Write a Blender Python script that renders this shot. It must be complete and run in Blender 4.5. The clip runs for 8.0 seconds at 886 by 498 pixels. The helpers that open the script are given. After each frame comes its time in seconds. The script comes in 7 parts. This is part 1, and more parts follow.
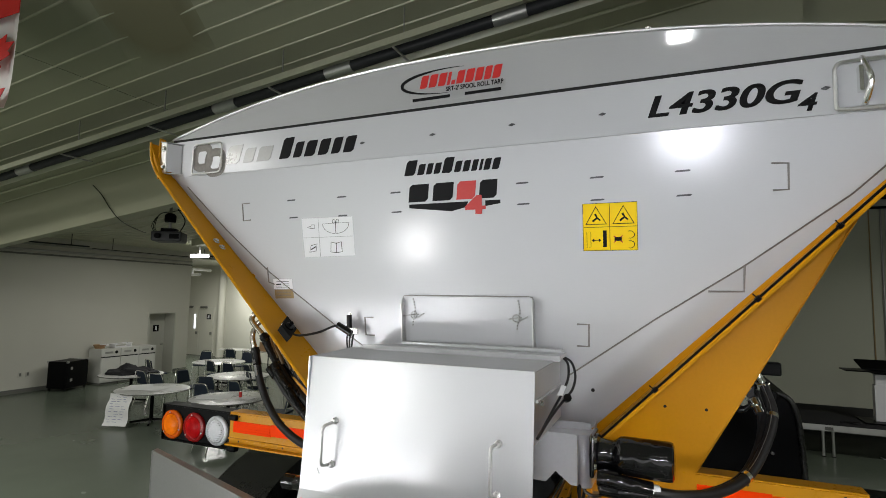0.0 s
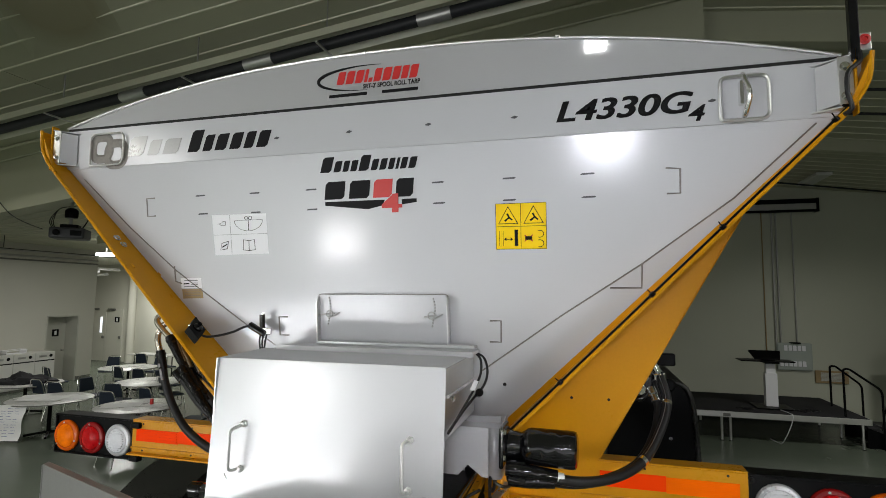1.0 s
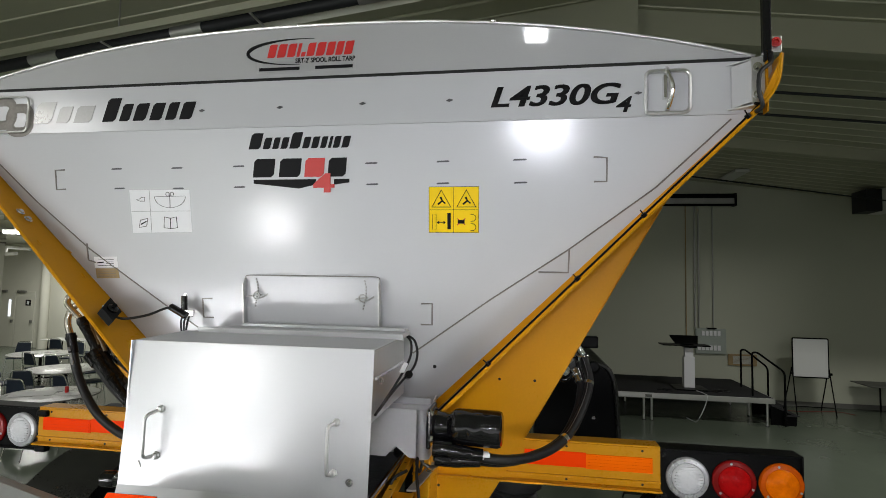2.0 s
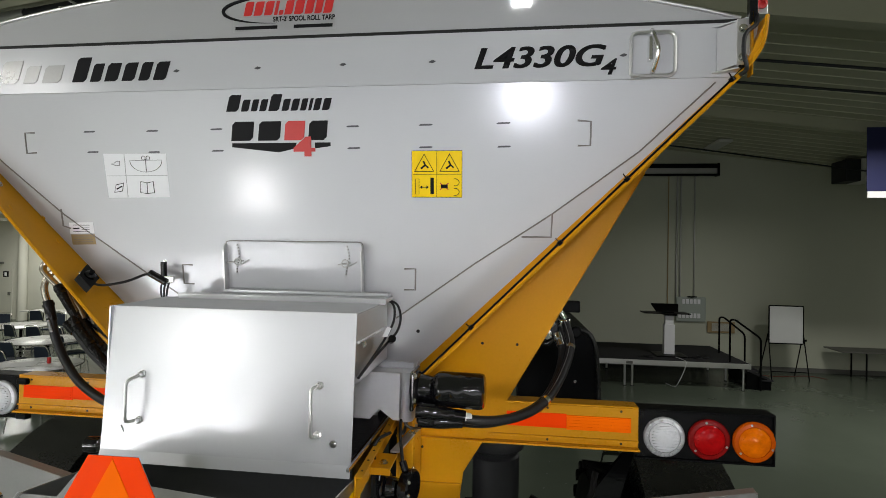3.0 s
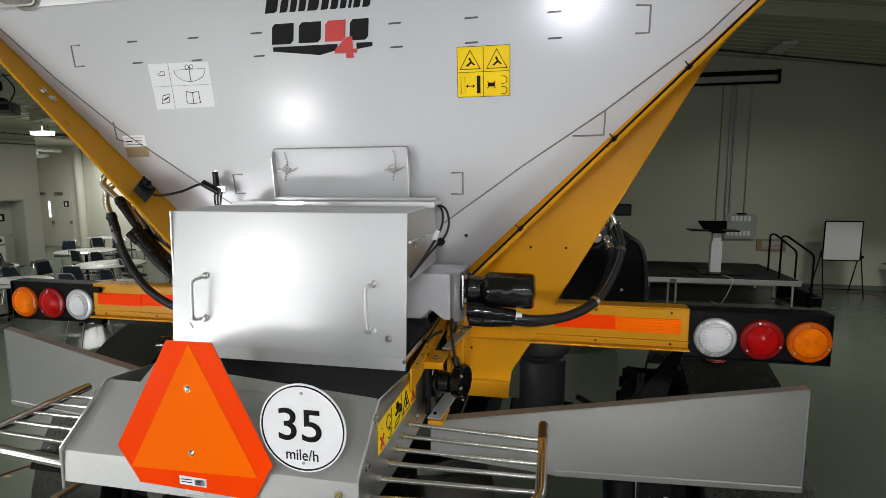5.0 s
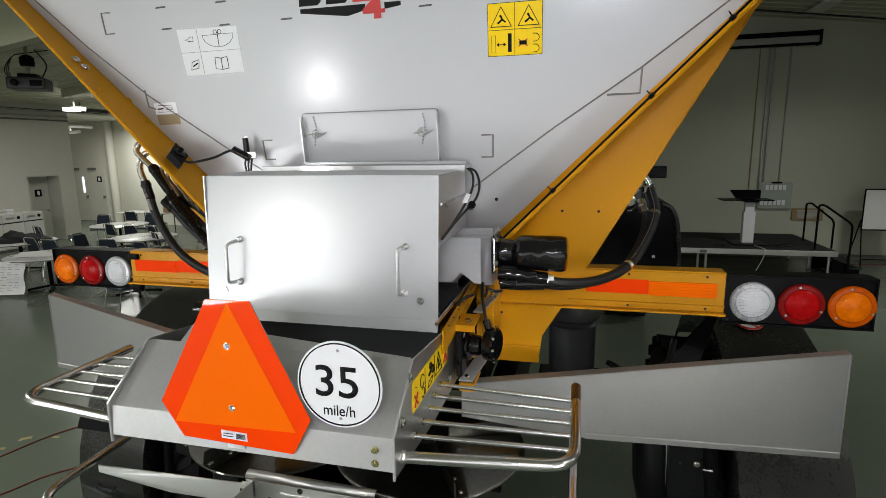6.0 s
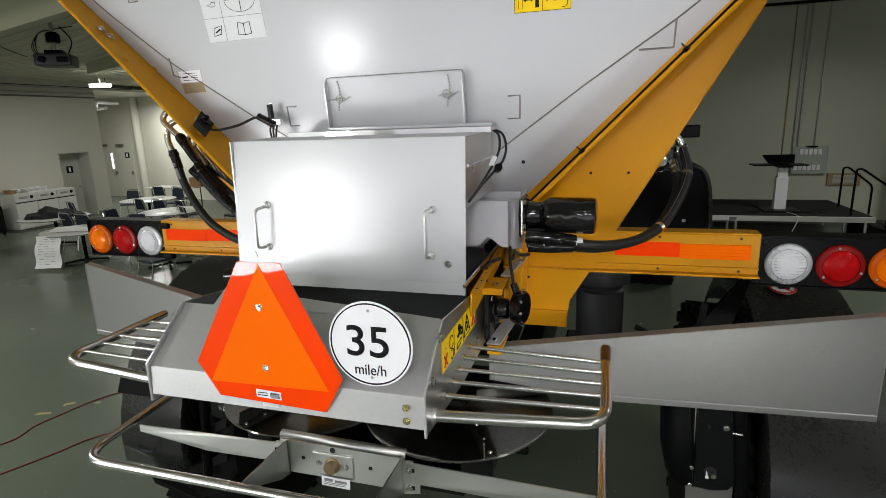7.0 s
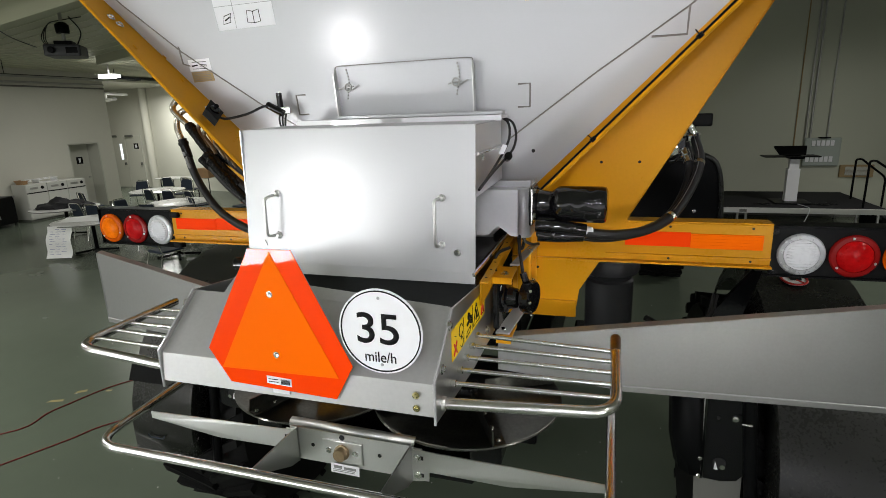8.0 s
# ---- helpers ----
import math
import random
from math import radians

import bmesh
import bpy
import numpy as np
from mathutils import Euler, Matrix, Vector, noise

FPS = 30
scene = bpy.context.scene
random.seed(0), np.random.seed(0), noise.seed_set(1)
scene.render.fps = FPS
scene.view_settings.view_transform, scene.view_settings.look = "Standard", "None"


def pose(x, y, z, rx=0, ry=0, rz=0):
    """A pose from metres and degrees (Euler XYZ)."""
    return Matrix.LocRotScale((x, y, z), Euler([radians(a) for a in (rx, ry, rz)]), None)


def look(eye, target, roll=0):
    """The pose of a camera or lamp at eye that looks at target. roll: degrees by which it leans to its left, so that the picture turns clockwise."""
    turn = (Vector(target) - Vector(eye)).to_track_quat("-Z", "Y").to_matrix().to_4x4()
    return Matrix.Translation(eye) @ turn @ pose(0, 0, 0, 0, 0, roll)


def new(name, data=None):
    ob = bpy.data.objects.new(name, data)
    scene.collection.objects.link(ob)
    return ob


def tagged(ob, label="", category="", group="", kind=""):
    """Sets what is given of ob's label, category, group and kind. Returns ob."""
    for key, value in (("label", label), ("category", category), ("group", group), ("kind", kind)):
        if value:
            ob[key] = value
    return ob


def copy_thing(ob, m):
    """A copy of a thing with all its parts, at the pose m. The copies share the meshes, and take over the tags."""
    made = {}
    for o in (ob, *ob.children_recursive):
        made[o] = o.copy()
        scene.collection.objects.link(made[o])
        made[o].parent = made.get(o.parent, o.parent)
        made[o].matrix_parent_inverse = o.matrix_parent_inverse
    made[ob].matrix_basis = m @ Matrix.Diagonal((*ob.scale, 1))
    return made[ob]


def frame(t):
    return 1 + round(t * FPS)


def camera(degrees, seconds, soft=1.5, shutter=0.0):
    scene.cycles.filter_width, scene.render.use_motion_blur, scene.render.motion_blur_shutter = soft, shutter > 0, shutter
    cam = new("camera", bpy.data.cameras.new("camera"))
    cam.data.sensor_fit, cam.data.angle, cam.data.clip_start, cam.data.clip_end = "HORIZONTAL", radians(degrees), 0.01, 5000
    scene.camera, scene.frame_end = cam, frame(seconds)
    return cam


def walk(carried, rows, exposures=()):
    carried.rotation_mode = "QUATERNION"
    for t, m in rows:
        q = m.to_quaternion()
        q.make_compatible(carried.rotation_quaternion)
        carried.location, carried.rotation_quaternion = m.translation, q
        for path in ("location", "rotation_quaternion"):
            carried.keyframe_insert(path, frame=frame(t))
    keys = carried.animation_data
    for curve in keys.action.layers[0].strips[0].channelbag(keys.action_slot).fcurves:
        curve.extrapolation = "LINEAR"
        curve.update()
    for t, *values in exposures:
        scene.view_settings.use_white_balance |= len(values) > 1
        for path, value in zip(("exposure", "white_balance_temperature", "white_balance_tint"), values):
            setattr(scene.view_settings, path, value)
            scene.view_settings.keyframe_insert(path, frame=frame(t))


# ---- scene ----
cam = camera(79.1, 8.0, soft=0.5)
PATH = [
    (0, (0.723, -1.977, 2.923), (-0.061, -0.146, 3.107), 1.1),
    (0.5, (0.749, -1.971, 2.921), (0.094, -0.089, 3.094), 1.0),
    (1, (0.773, -1.97, 2.919), (0.239, -0.052, 3.104), 0.6),
    (1.5, (0.785, -1.967, 2.916), (0.339, -0.024, 3.074), -0.1),
    (2, (0.8, -1.956, 2.908), (0.483, 0.014, 3.044), 1.2),
    (2.2, (0.803, -1.952, 2.904), (0.512, 0.023, 3.013), 1.3),
    (3.3, (0.808, -1.944, 2.879), (0.547, 0.039, 2.876), 1.0),
    (3.5, (0.808, -1.943, 2.872), (0.531, 0.037, 2.843), 0.6),
    (4, (0.799, -1.94, 2.851), (0.498, 0.035, 2.75), 0.6),
    (4.5, (0.787, -1.94, 2.83), (0.439, 0.021, 2.653), 0.4),
    (4.7, (0.782, -1.94, 2.822), (0.411, 0.014, 2.612), 0.1),
    (5.8, (0.754, -1.939, 2.78), (0.29, -0.023, 2.441), -0.5),
    (6, (0.75, -1.939, 2.775), (0.266, -0.031, 2.422), -0.8),
    (6.5, (0.741, -1.94, 2.763), (0.222, -0.048, 2.372), -1.2),
    (7, (0.734, -1.938, 2.746), (0.172, -0.073, 2.292), -1.9),
    (7.5, (0.726, -1.942, 2.738), (0.144, -0.089, 2.261), -1.8),
    (8, (0.726, -1.939, 2.736), (0.14, -0.089, 2.253), -1.9),
]
walk(cam, [(t, look(eye, target, roll)) for t, eye, target, roll in PATH], exposures=((0.0, 0.73), (2.0, 0.71), (4.5, 0.74), (6.0, 0.80), (8.0, 0.90)))

# ---- light ----
world = bpy.data.worlds.new("world")
scene.world = world
world.use_nodes = True
world.node_tree.nodes["Background"].inputs[0].default_value = (0.62, 0.66, 0.64, 1)
world.node_tree.nodes["Background"].inputs[1].default_value = 0.01
scene.view_settings.exposure = 0.75


def area_lamp(name, eye, target, sx, sy, watts, colour=(1, 1, 1), spread=180):
    data = bpy.data.lights.new(name, "AREA")
    data.shape, data.size, data.size_y, data.energy, data.color = "RECTANGLE", sx, sy, watts, colour
    data.spread = radians(spread)
    ob = new(name, data)
    ob.matrix_world = look(eye, target)
    return ob


# work lights on stands behind the camera: two small floods and a long low batten
area_lamp("flood_lamp", (-2.22, -4.0, 2.56), (-0.2, 0.0, 2.8), 0.28, 0.28, 10.8, (1.0, 1.0, 0.99))
area_lamp("flood_lamp", (0.92, -4.0, 3.60), (0.8, 0.0, 3.4), 0.42, 0.24, 9.5, (0.90, 0.92, 1.0), 120)
area_lamp("batten_lamp", (-2.9, -4.0, 1.48), (0.0, 0.0, 2.6), 2.8, 0.26, 19.8, (0.97, 0.985, 0.99), 130)
# unseen fill from the right, added to brighten the gearbox and gusset
area_lamp("flood_lamp", (2.7, -3.3, 1.9), (0.50, 0.1, 2.12), 0.5, 0.5, 1.35, (1.0, 0.99, 0.97), 36)
# unseen fill panels behind the camera, added to brighten the steel and hall
for lx, w_, c_ in ((-8.0, 75, (0.95, 0.98, 0.93)), (-1.8, 38, (0.94, 0.94, 1.0)), (4.6, 34, (0.90, 0.89, 1.0))):
    area_lamp("bay_door_light", (lx, -11.85, 2.2), (lx, 0, 2.0), 5.6, 3.6, w_, c_)
# unseen lamps under the roof, mostly added to brighten the hall; no fittings modelled
UNSEEN_CEILING_LAMPS = [(-5.8, -4.6, 1.2, 0.5, 75, 180), (-10.5, 0.0, 2.4, 1.6, 105, 180), (-12.0, 10.3, 3.0, 2.0, 52, 180), (-7.0, -0.8, 1.2, 0.4, 125, 180), (5.4, -2.4, 1.2, 0.4, 50, 180),
                 (7.8, -6.5, 1.2, 0.5, 80, 180), (-11.5, -8.0, 1.2, 0.5, 105, 180), (0.2, -8.4, 1.2, 0.5, 96, 110), (10.5, 0.5, 1.2, 0.4, 45, 180), (7.4, 7.2, 1.2, 0.4, 80, 160)]
for lx, ly, sx_, sy_, w_, sp_ in UNSEEN_CEILING_LAMPS:
    lz = (6.05 + 0.125 * lx if lx <= 2 else 6.55 - 0.125 * lx) - 0.25
    area_lamp("ceiling_lamp", (lx, ly, lz), (lx, ly, 0), sx_, sy_, w_, (1.0, 0.985, 0.94), sp_)
area_lamp("fluorescent_lamp", (-13.0, 10.55, 4.05), (-13.0, 10.55, 0), 0.54, 0.22, 5, (1.0, 1.0, 0.94))
# unseen fill added to brighten the alcove, without a fitting of its own
area_lamp("alcove_lamp", (-16.9, 15.4, 3.95), (-16.9, 15.4, 0), 1.2, 0.3, 78, (1.0, 1.0, 0.94))

# ---- materials ----
MATS = {}


def mat(name, col, rough=0.5, metal=0.0, var=0.12, scale=6.0, bump=0.0, stretch=(1, 1, 1), coat=0.0, rvar=0.08,
        emit=0.0, transmission=0.0, big=0.7, ior=1.45, fine=90.0, aniso=0.0, spec=0.5, tail=None):
    m = bpy.data.materials.new(name)
    m.use_nodes = True
    nt = m.node_tree
    b = nt.nodes["Principled BSDF"]
    b.inputs["Metallic"].default_value = metal
    b.inputs["IOR"].default_value = ior
    b.inputs["Specular IOR Level"].default_value = spec
    b.inputs["Coat Weight"].default_value = coat
    b.inputs["Coat Roughness"].default_value = 0.08
    b.inputs["Transmission Weight"].default_value = transmission
    b.inputs["Anisotropic"].default_value = aniso
    tc = nt.nodes.new("ShaderNodeTexCoord")
    mp = nt.nodes.new("ShaderNodeMapping")
    mp.inputs["Scale"].default_value = stretch
    nt.links.new(tc.outputs["Object"], mp.inputs["Vector"])
    n1 = nt.nodes.new("ShaderNodeTexNoise")
    n1.inputs["Scale"].default_value = fine
    n1.inputs["Detail"].default_value = 4
    nt.links.new(mp.outputs[0], n1.inputs["Vector"])
    n2 = nt.nodes.new("ShaderNodeTexNoise")
    n2.inputs["Scale"].default_value = scale * 0.35
    n2.inputs["Detail"].default_value = 5
    n2.inputs["Roughness"].default_value = 0.6
    nt.links.new(tc.outputs["Object"], n2.inputs["Vector"])
    mix = nt.nodes.new("ShaderNodeMix")
    mix.data_type = "FLOAT"
    mix.inputs[0].default_value = big
    nt.links.new(n1.outputs["Fac"], mix.inputs[2])
    nt.links.new(n2.outputs["Fac"], mix.inputs[3])
    ramp = nt.nodes.new("ShaderNodeValToRGB")
    lo = [max(0.0, c * (1 - var)) for c in col]
    hi = [min(1.0, c * (1 + var)) for c in col]
    ramp.color_ramp.elements[0].position, ramp.color_ramp.elements[0].color = 0.3, (*lo, 1)
    ramp.color_ramp.elements[1].position, ramp.color_ramp.elements[1].color = 0.7, (*hi, 1)
    nt.links.new(mix.outputs[0], ramp.inputs[0])
    nt.links.new(ramp.outputs[0], b.inputs["Base Color"])
    rr = nt.nodes.new("ShaderNodeMapRange")
    rr.inputs["From Min"].default_value, rr.inputs["From Max"].default_value = 0.3, 0.7
    rr.inputs["To Min"].default_value, rr.inputs["To Max"].default_value = max(0.02, rough - rvar), min(1, rough + rvar)
    nt.links.new(mix.outputs[0], rr.inputs["Value"])
    nt.links.new(rr.outputs[0], b.inputs["Roughness"])
    if bump > 0:
        bp = nt.nodes.new("ShaderNodeBump")
        bp.inputs["Strength"].default_value = bump
        bp.inputs["Distance"].default_value = 0.002
        nt.links.new(n1.outputs["Fac"], bp.inputs["Height"])
        nt.links.new(bp.outputs[0], b.inputs["Normal"])
    if emit > 0:
        b.inputs["Emission Color"].default_value = (*col, 1)
        b.inputs["Emission Strength"].default_value = emit
    if tail:
        # long dim tail of the brushed finish
        b2 = nt.nodes.new("ShaderNodeBsdfPrincipled")
        b2.inputs["Metallic"].default_value = tail[2] if len(tail) > 2 else metal
        b2.inputs["Roughness"].default_value = tail[1]
        nt.links.new(ramp.outputs[0], b2.inputs["Base Color"])
        ms = nt.nodes.new("ShaderNodeMixShader")
        ms.inputs[0].default_value = tail[0]
        nt.links.new(b.outputs[0], ms.inputs[1])
        nt.links.new(b2.outputs[0], ms.inputs[2])
        nt.links.new(ms.outputs[0], nt.nodes["Material Output"].inputs["Surface"])
    MATS[name] = m
    return m


STEEL = mat("brushed_stainless", (0.53, 0.535, 0.555), 0.18, 1.0, 0.03, 3, 0.04, (1, 1, 14), rvar=0.03, fine=60, tail=(0.925, 0.60, 0.25))
BOX_STEEL = mat("sanded_stainless", (0.55, 0.555, 0.57), 0.27, 1.0, 0.03, 3, 0.0, (6, 1, 6), rvar=0.004, fine=60, tail=(0.80, 0.60, 0.25))
STEEL_CAP = mat("cap_aluminium", (0.62, 0.62, 0.64), 0.035, 1.0, 0.04, 3, 0.0, (1, 1, 14), rvar=0.01, fine=60, tail=(0.6, 0.5, 0.3))
STEEL_D = mat("dull_stainless", (0.68, 0.68, 0.67), 0.36, 1.0, 0.08, 6, 0.06, (10, 10, 1), rvar=0.06)
HOODM = mat("rolled_stainless", (0.43, 0.43, 0.425), 0.5, 0.55, 0.10, 5, 0.05, rvar=0.05)
COVER = mat("satin_cover_steel", (0.58, 0.57, 0.60), 0.45, 0.45, 0.05, 5, 0.04, rvar=0.04)
SHIELD = mat("mill_stainless", (0.285, 0.284, 0.28), 0.40, 0.7, 0.09, 4, 0.05, rvar=0.05)
POLISH = mat("polished_tube", (0.68, 0.675, 0.67), 0.24, 1.0, 0.03, 6, 0.0, rvar=0.015)
TINT = mat("straw_tinted_steel", (0.25, 0.24, 0.225), 0.45, 0.35, 0.2, 5)
HEAT = mat("heat_tinted_tube", (0.20, 0.165, 0.125), 0.32, 1.0, 0.25, 9)
CHROME = mat("zinc_plated", (0.75, 0.75, 0.74), 0.18, 1.0, 0.05)
MARKM = mat("dark_weld_mark", (0.085, 0.085, 0.09), 0.45, 0.6, 0.3, 20)
SEAM = mat("weld_discolouring", (0.24, 0.225, 0.21), 0.5, 0.7, 0.3, 20)
YELLOW = mat("machine_yellow_paint", (0.585, 0.265, 0.008), 0.30, 0.0, 0.07, 4, 0.02, rvar=0.06, spec=0.16)
BLACK = mat("gloss_black_paint", (0.005, 0.005, 0.006), 0.14, 0.0, 0.3, 9, 0.25, rvar=0.06, spec=0.5)
TAPE = mat("crinkled_black_tape", (0.005, 0.005, 0.006), 0.07, 0.0, 0.3, 9, 0.8, (1.5, 1, 1), rvar=0.02, spec=0.7, fine=26)
TAPE.node_tree.nodes["Bump"].inputs["Distance"].default_value = 0.006
TAPE.node_tree.nodes["Noise Texture"].inputs["Detail"].default_value = 0.5
FENDER = mat("dusty_black_fender", (0.015, 0.0155, 0.014), 0.28, 0.0, 0.5, 5, 0.05, spec=0.45, rvar=0.12)
MATTE = mat("black_plastic", (0.0035, 0.0037, 0.004), 0.38, 0.0, 0.25, 9, 0.08, spec=0.08)
RUBBER = mat("rubber", (0.008, 0.008, 0.008), 0.62, 0.0, 0.3, 9, 0.25, spec=0.12)
# paler than the other rubber: the light falling on it is put into colour
CURTAIN = mat("pale_rubber_sheet", (0.030, 0.030, 0.032), 0.5, 0.0, 0.2, 6, 0.1, spec=0.4)
SLEEVE = mat("shrink_sleeve", (0.006, 0.006, 0.0065), 0.22, 0.0, 0.3, 9, 0.5, (3, 1, 1), spec=0.22, fine=70)
SLEEVE.node_tree.nodes["Bump"].inputs["Distance"].default_value = 0.004
HOSE = mat("hose_rubber", (0.014, 0.014, 0.015), 0.42, 0.0, 0.25, 14, 0.15, spec=0.35)
GREY = mat("grey_paint", (0.40, 0.40, 0.41), 0.35, 0.3, 0.05, 5)
DARKSTEEL = mat("dark_spinner_steel", (0.115, 0.115, 0.105), 0.12, 1.0, 0.6, 5, 0.03, rvar=0.08, tail=(0.4, 0.4))
ORANGE = mat("fluorescent_orange", (1.0, 0.15, 0.0005), 0.5, 0.0, 0.02, 8, rvar=0.02, spec=0.03)
BEAM_R = mat("red_conspicuity_tape", (1.0, 0.055, 0.0005), 0.45, 0.0, 0.03, 20, spec=0.05)
REDREF = mat("red_retroreflector", (1.0, 0.055, 0.0005), 0.025, 0.0, 0.03, 20, rvar=0.005, spec=0.3)
AMBERREF = mat("amber_retroreflector", (1.0, 0.16, 0.0005), 0.45, 0.0, 0.04, 20, spec=0.03)
WHITE = mat("white_vinyl", (0.84, 0.84, 0.86), 0.35, 0.0, 0.02, spec=0.3)
INK = mat("black_ink", (0.010, 0.010, 0.011), 0.5, 0.0, 0.1, spec=0.12)
INKGREY = mat("faded_grey_ink", (0.30, 0.30, 0.30), 0.32, 0.7, 0.12, 14)
REDINK = mat("red_ink", (0.55, 0.030, 0.028), 0.35, 0.0, 0.06)
SIGN_Y = mat("sign_yellow", (1.0, 0.67, 0.002), 0.35, 0.0, 0.03, spec=0.2)
TAN = mat("tan_label", (0.34, 0.25, 0.13), 0.45, 0.0, 0.12, spec=0.2)
ZINC_Y = mat("yellow_zinc", (0.62, 0.56, 0.30), 0.25, 1.0, 0.08)
NUT = mat("rusty_nut", (0.30, 0.22, 0.13), 0.4, 0.8, 0.2, 30)
LENS_R = mat("red_lens", (0.42, 0.004, 0.005), 0.10, 0.0, 0.35, 60, spec=0.12)
LENS_A = mat("amber_lens", (0.95, 0.17, 0.001), 0.10, 0.0, 0.3, 60, spec=0.12)
LENS_W = mat("clear_lens", (0.62, 0.63, 0.66), 0.25, 0.0, 0.1, 20, spec=0.4)
RING_A = mat("amber_ring", (0.55, 0.085, 0.001), 0.2, spec=0.2)
RING_R = mat("red_ring", (0.22, 0.006, 0.006), 0.2, spec=0.2)
RING_W = mat("grey_ring", (0.42, 0.43, 0.45), 0.3, 0.3)
FLOOR = mat("polished_concrete", (0.112, 0.135, 0.102), 0.26, 0.0, 0.10, 1.2, 0.0, rvar=0.02, big=0.94, fine=9)
WALL = mat("painted_wall", (0.58, 0.572, 0.505), 0.65, 0.0, 0.05, 1.0, 0.05)
WALL_D = mat("painted_block_wall", (0.49, 0.505, 0.405), 0.7, 0.0, 0.05, 1.0, 0.05)
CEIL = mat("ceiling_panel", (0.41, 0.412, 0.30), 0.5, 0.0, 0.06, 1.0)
# ribs paler than the panels: the highlight along each is put into colour
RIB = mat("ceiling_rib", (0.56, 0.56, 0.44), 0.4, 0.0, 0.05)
DOORM = mat("door_paint", (0.50, 0.50, 0.44), 0.5, 0.0, 0.05)
TRIM = mat("dark_base", (0.14, 0.14, 0.125), 0.6, 0.0, 0.08)
PIPE_D = mat("dark_heater_tube", (0.026, 0.027, 0.029), 0.5, 0.0, 0.2, spec=0.25)
GALV = mat("galvanised", (0.42, 0.42, 0.40), 0.4, 0.7, 0.12, 12)
TABLE = mat("table_laminate", (0.56, 0.56, 0.54), 0.3, 0.0, 0.04)
CHAIR_B = mat("blue_vinyl", (0.020, 0.029, 0.044), 0.6, 0.0, 0.15, 20, 0.1, spec=0.3)
PAPER = mat("paper", (0.78, 0.78, 0.77), 0.7, 0.0, 0.03)
CARPET = mat("stage_carpet", (0.032, 0.032, 0.034), 0.9, 0.0, 0.2, 20, 0.3, spec=0.2)
ALU = mat("aluminium_edge", (0.62, 0.62, 0.60), 0.35, 0.9, 0.06)
CABINET = mat("white_melamine", (0.62, 0.62, 0.58), 0.4, 0.0, 0.03)
CARD = mat("cardboard", (0.36, 0.22, 0.11), 0.75, 0.0, 0.1)
CLOTH = mat("black_cloth", (0.018, 0.018, 0.020), 0.85, 0.0, 0.25, 20, 0.3)
FLAGRED = mat("flag_red", (0.62, 0.025, 0.02), 0.7, 0.0, 0.08)
PANELM = mat("grey_green_enamel", (0.36, 0.40, 0.36), 0.45, 0.0, 0.06, 3)
PENBLUE = mat("blue_pen", (0.10, 0.12, 0.30), 0.6)
FLAGWHITE = mat("flag_white", (0.78, 0.78, 0.76), 0.7, 0.0, 0.04)
NAVY = mat("navy_cloth", (0.012, 0.015, 0.07), 0.7, 0.0, 0.1)
CREAM = mat("plated_tube", (0.55, 0.50, 0.43), 0.25, 0.9, 0.1)
GLASSY = mat("window_slit", (0.75, 0.80, 0.85), 0.2, 0.0, 0.02, emit=0.8)
BOARD = mat("whiteboard", (0.72, 0.73, 0.72), 0.18, 0.0, 0.04, 3)
LAMPON = mat("lit_diffuser", (1.0, 1.0, 0.94), 0.5, 0.0, 0.0, emit=9.0)
CORD = mat("red_cord", (0.20, 0.02, 0.018), 0.5)
TUBELIT = mat("lit_tube", (0.97, 1.0, 0.96), 0.5, 0.0, 0.0, emit=14.0)
DARKCASE = mat("dark_grey_case", (0.045, 0.046, 0.05), 0.45, 0.0, 0.15)
RECESS = mat("dark_slot", (0.01, 0.01, 0.01), 0.8)

# ---- shape helpers ----
CX = -0.05


def part(name, bm, material, parent=None, label="", smooth=False):
    me = bpy.data.meshes.new(name)
    bmesh.ops.recalc_face_normals(bm, faces=bm.faces)
    bm.to_mesh(me)
    bm.free()
    if smooth:
        for p in me.polygons:
            p.use_smooth = True
        me.set_sharp_from_angle(angle=radians(38))
    me.materials.append(material)
    ob = new(name, me)
    if parent is not None:
        ob.parent = parent
    if label:
        tagged(ob, label)
    return ob


def thing(name, place, label, category, group="", kind="", rz=0):
    e = new(name)
    e.empty_display_size = 0.1
    e.matrix_world = pose(*place, 0, 0, rz)
    return tagged(e, label, category, group, kind)


def box(x0, x1, y0, y1, z0, z1, bev=0.0, bm=None):
    bm = bm or bmesh.new()
    made = bmesh.ops.create_cube(bm, size=1.0)["verts"]
    for v in made:
        v.co = Vector((x0 + (v.co.x + 0.5) * (x1 - x0), y0 + (v.co.y + 0.5) * (y1 - y0), z0 + (v.co.z + 0.5) * (z1 - z0)))
    if bev > 0:
        edges = list({e for v in made for e in v.link_edges})
        bmesh.ops.bevel(bm, geom=edges, offset=bev, segments=2, affect="EDGES", profile=0.5)
    return bm


def plate(poly, thick, bm=None):
    """A flat sheet: a polygon of 3D points, pushed out along a vector."""
    bm = bm or bmesh.new()
    t = Vector(thick)
    a = [bm.verts.new(Vector(p)) for p in poly]
    b = [bm.verts.new(Vector(p) + t) for p in poly]
    n = len(a)
    bm.faces.new(a)
    bm.faces.new(list(reversed(b)))
    for i in range(n):
        bm.faces.new((a[i], b[i], b[(i + 1) % n], a[(i + 1) % n]))
    return bm


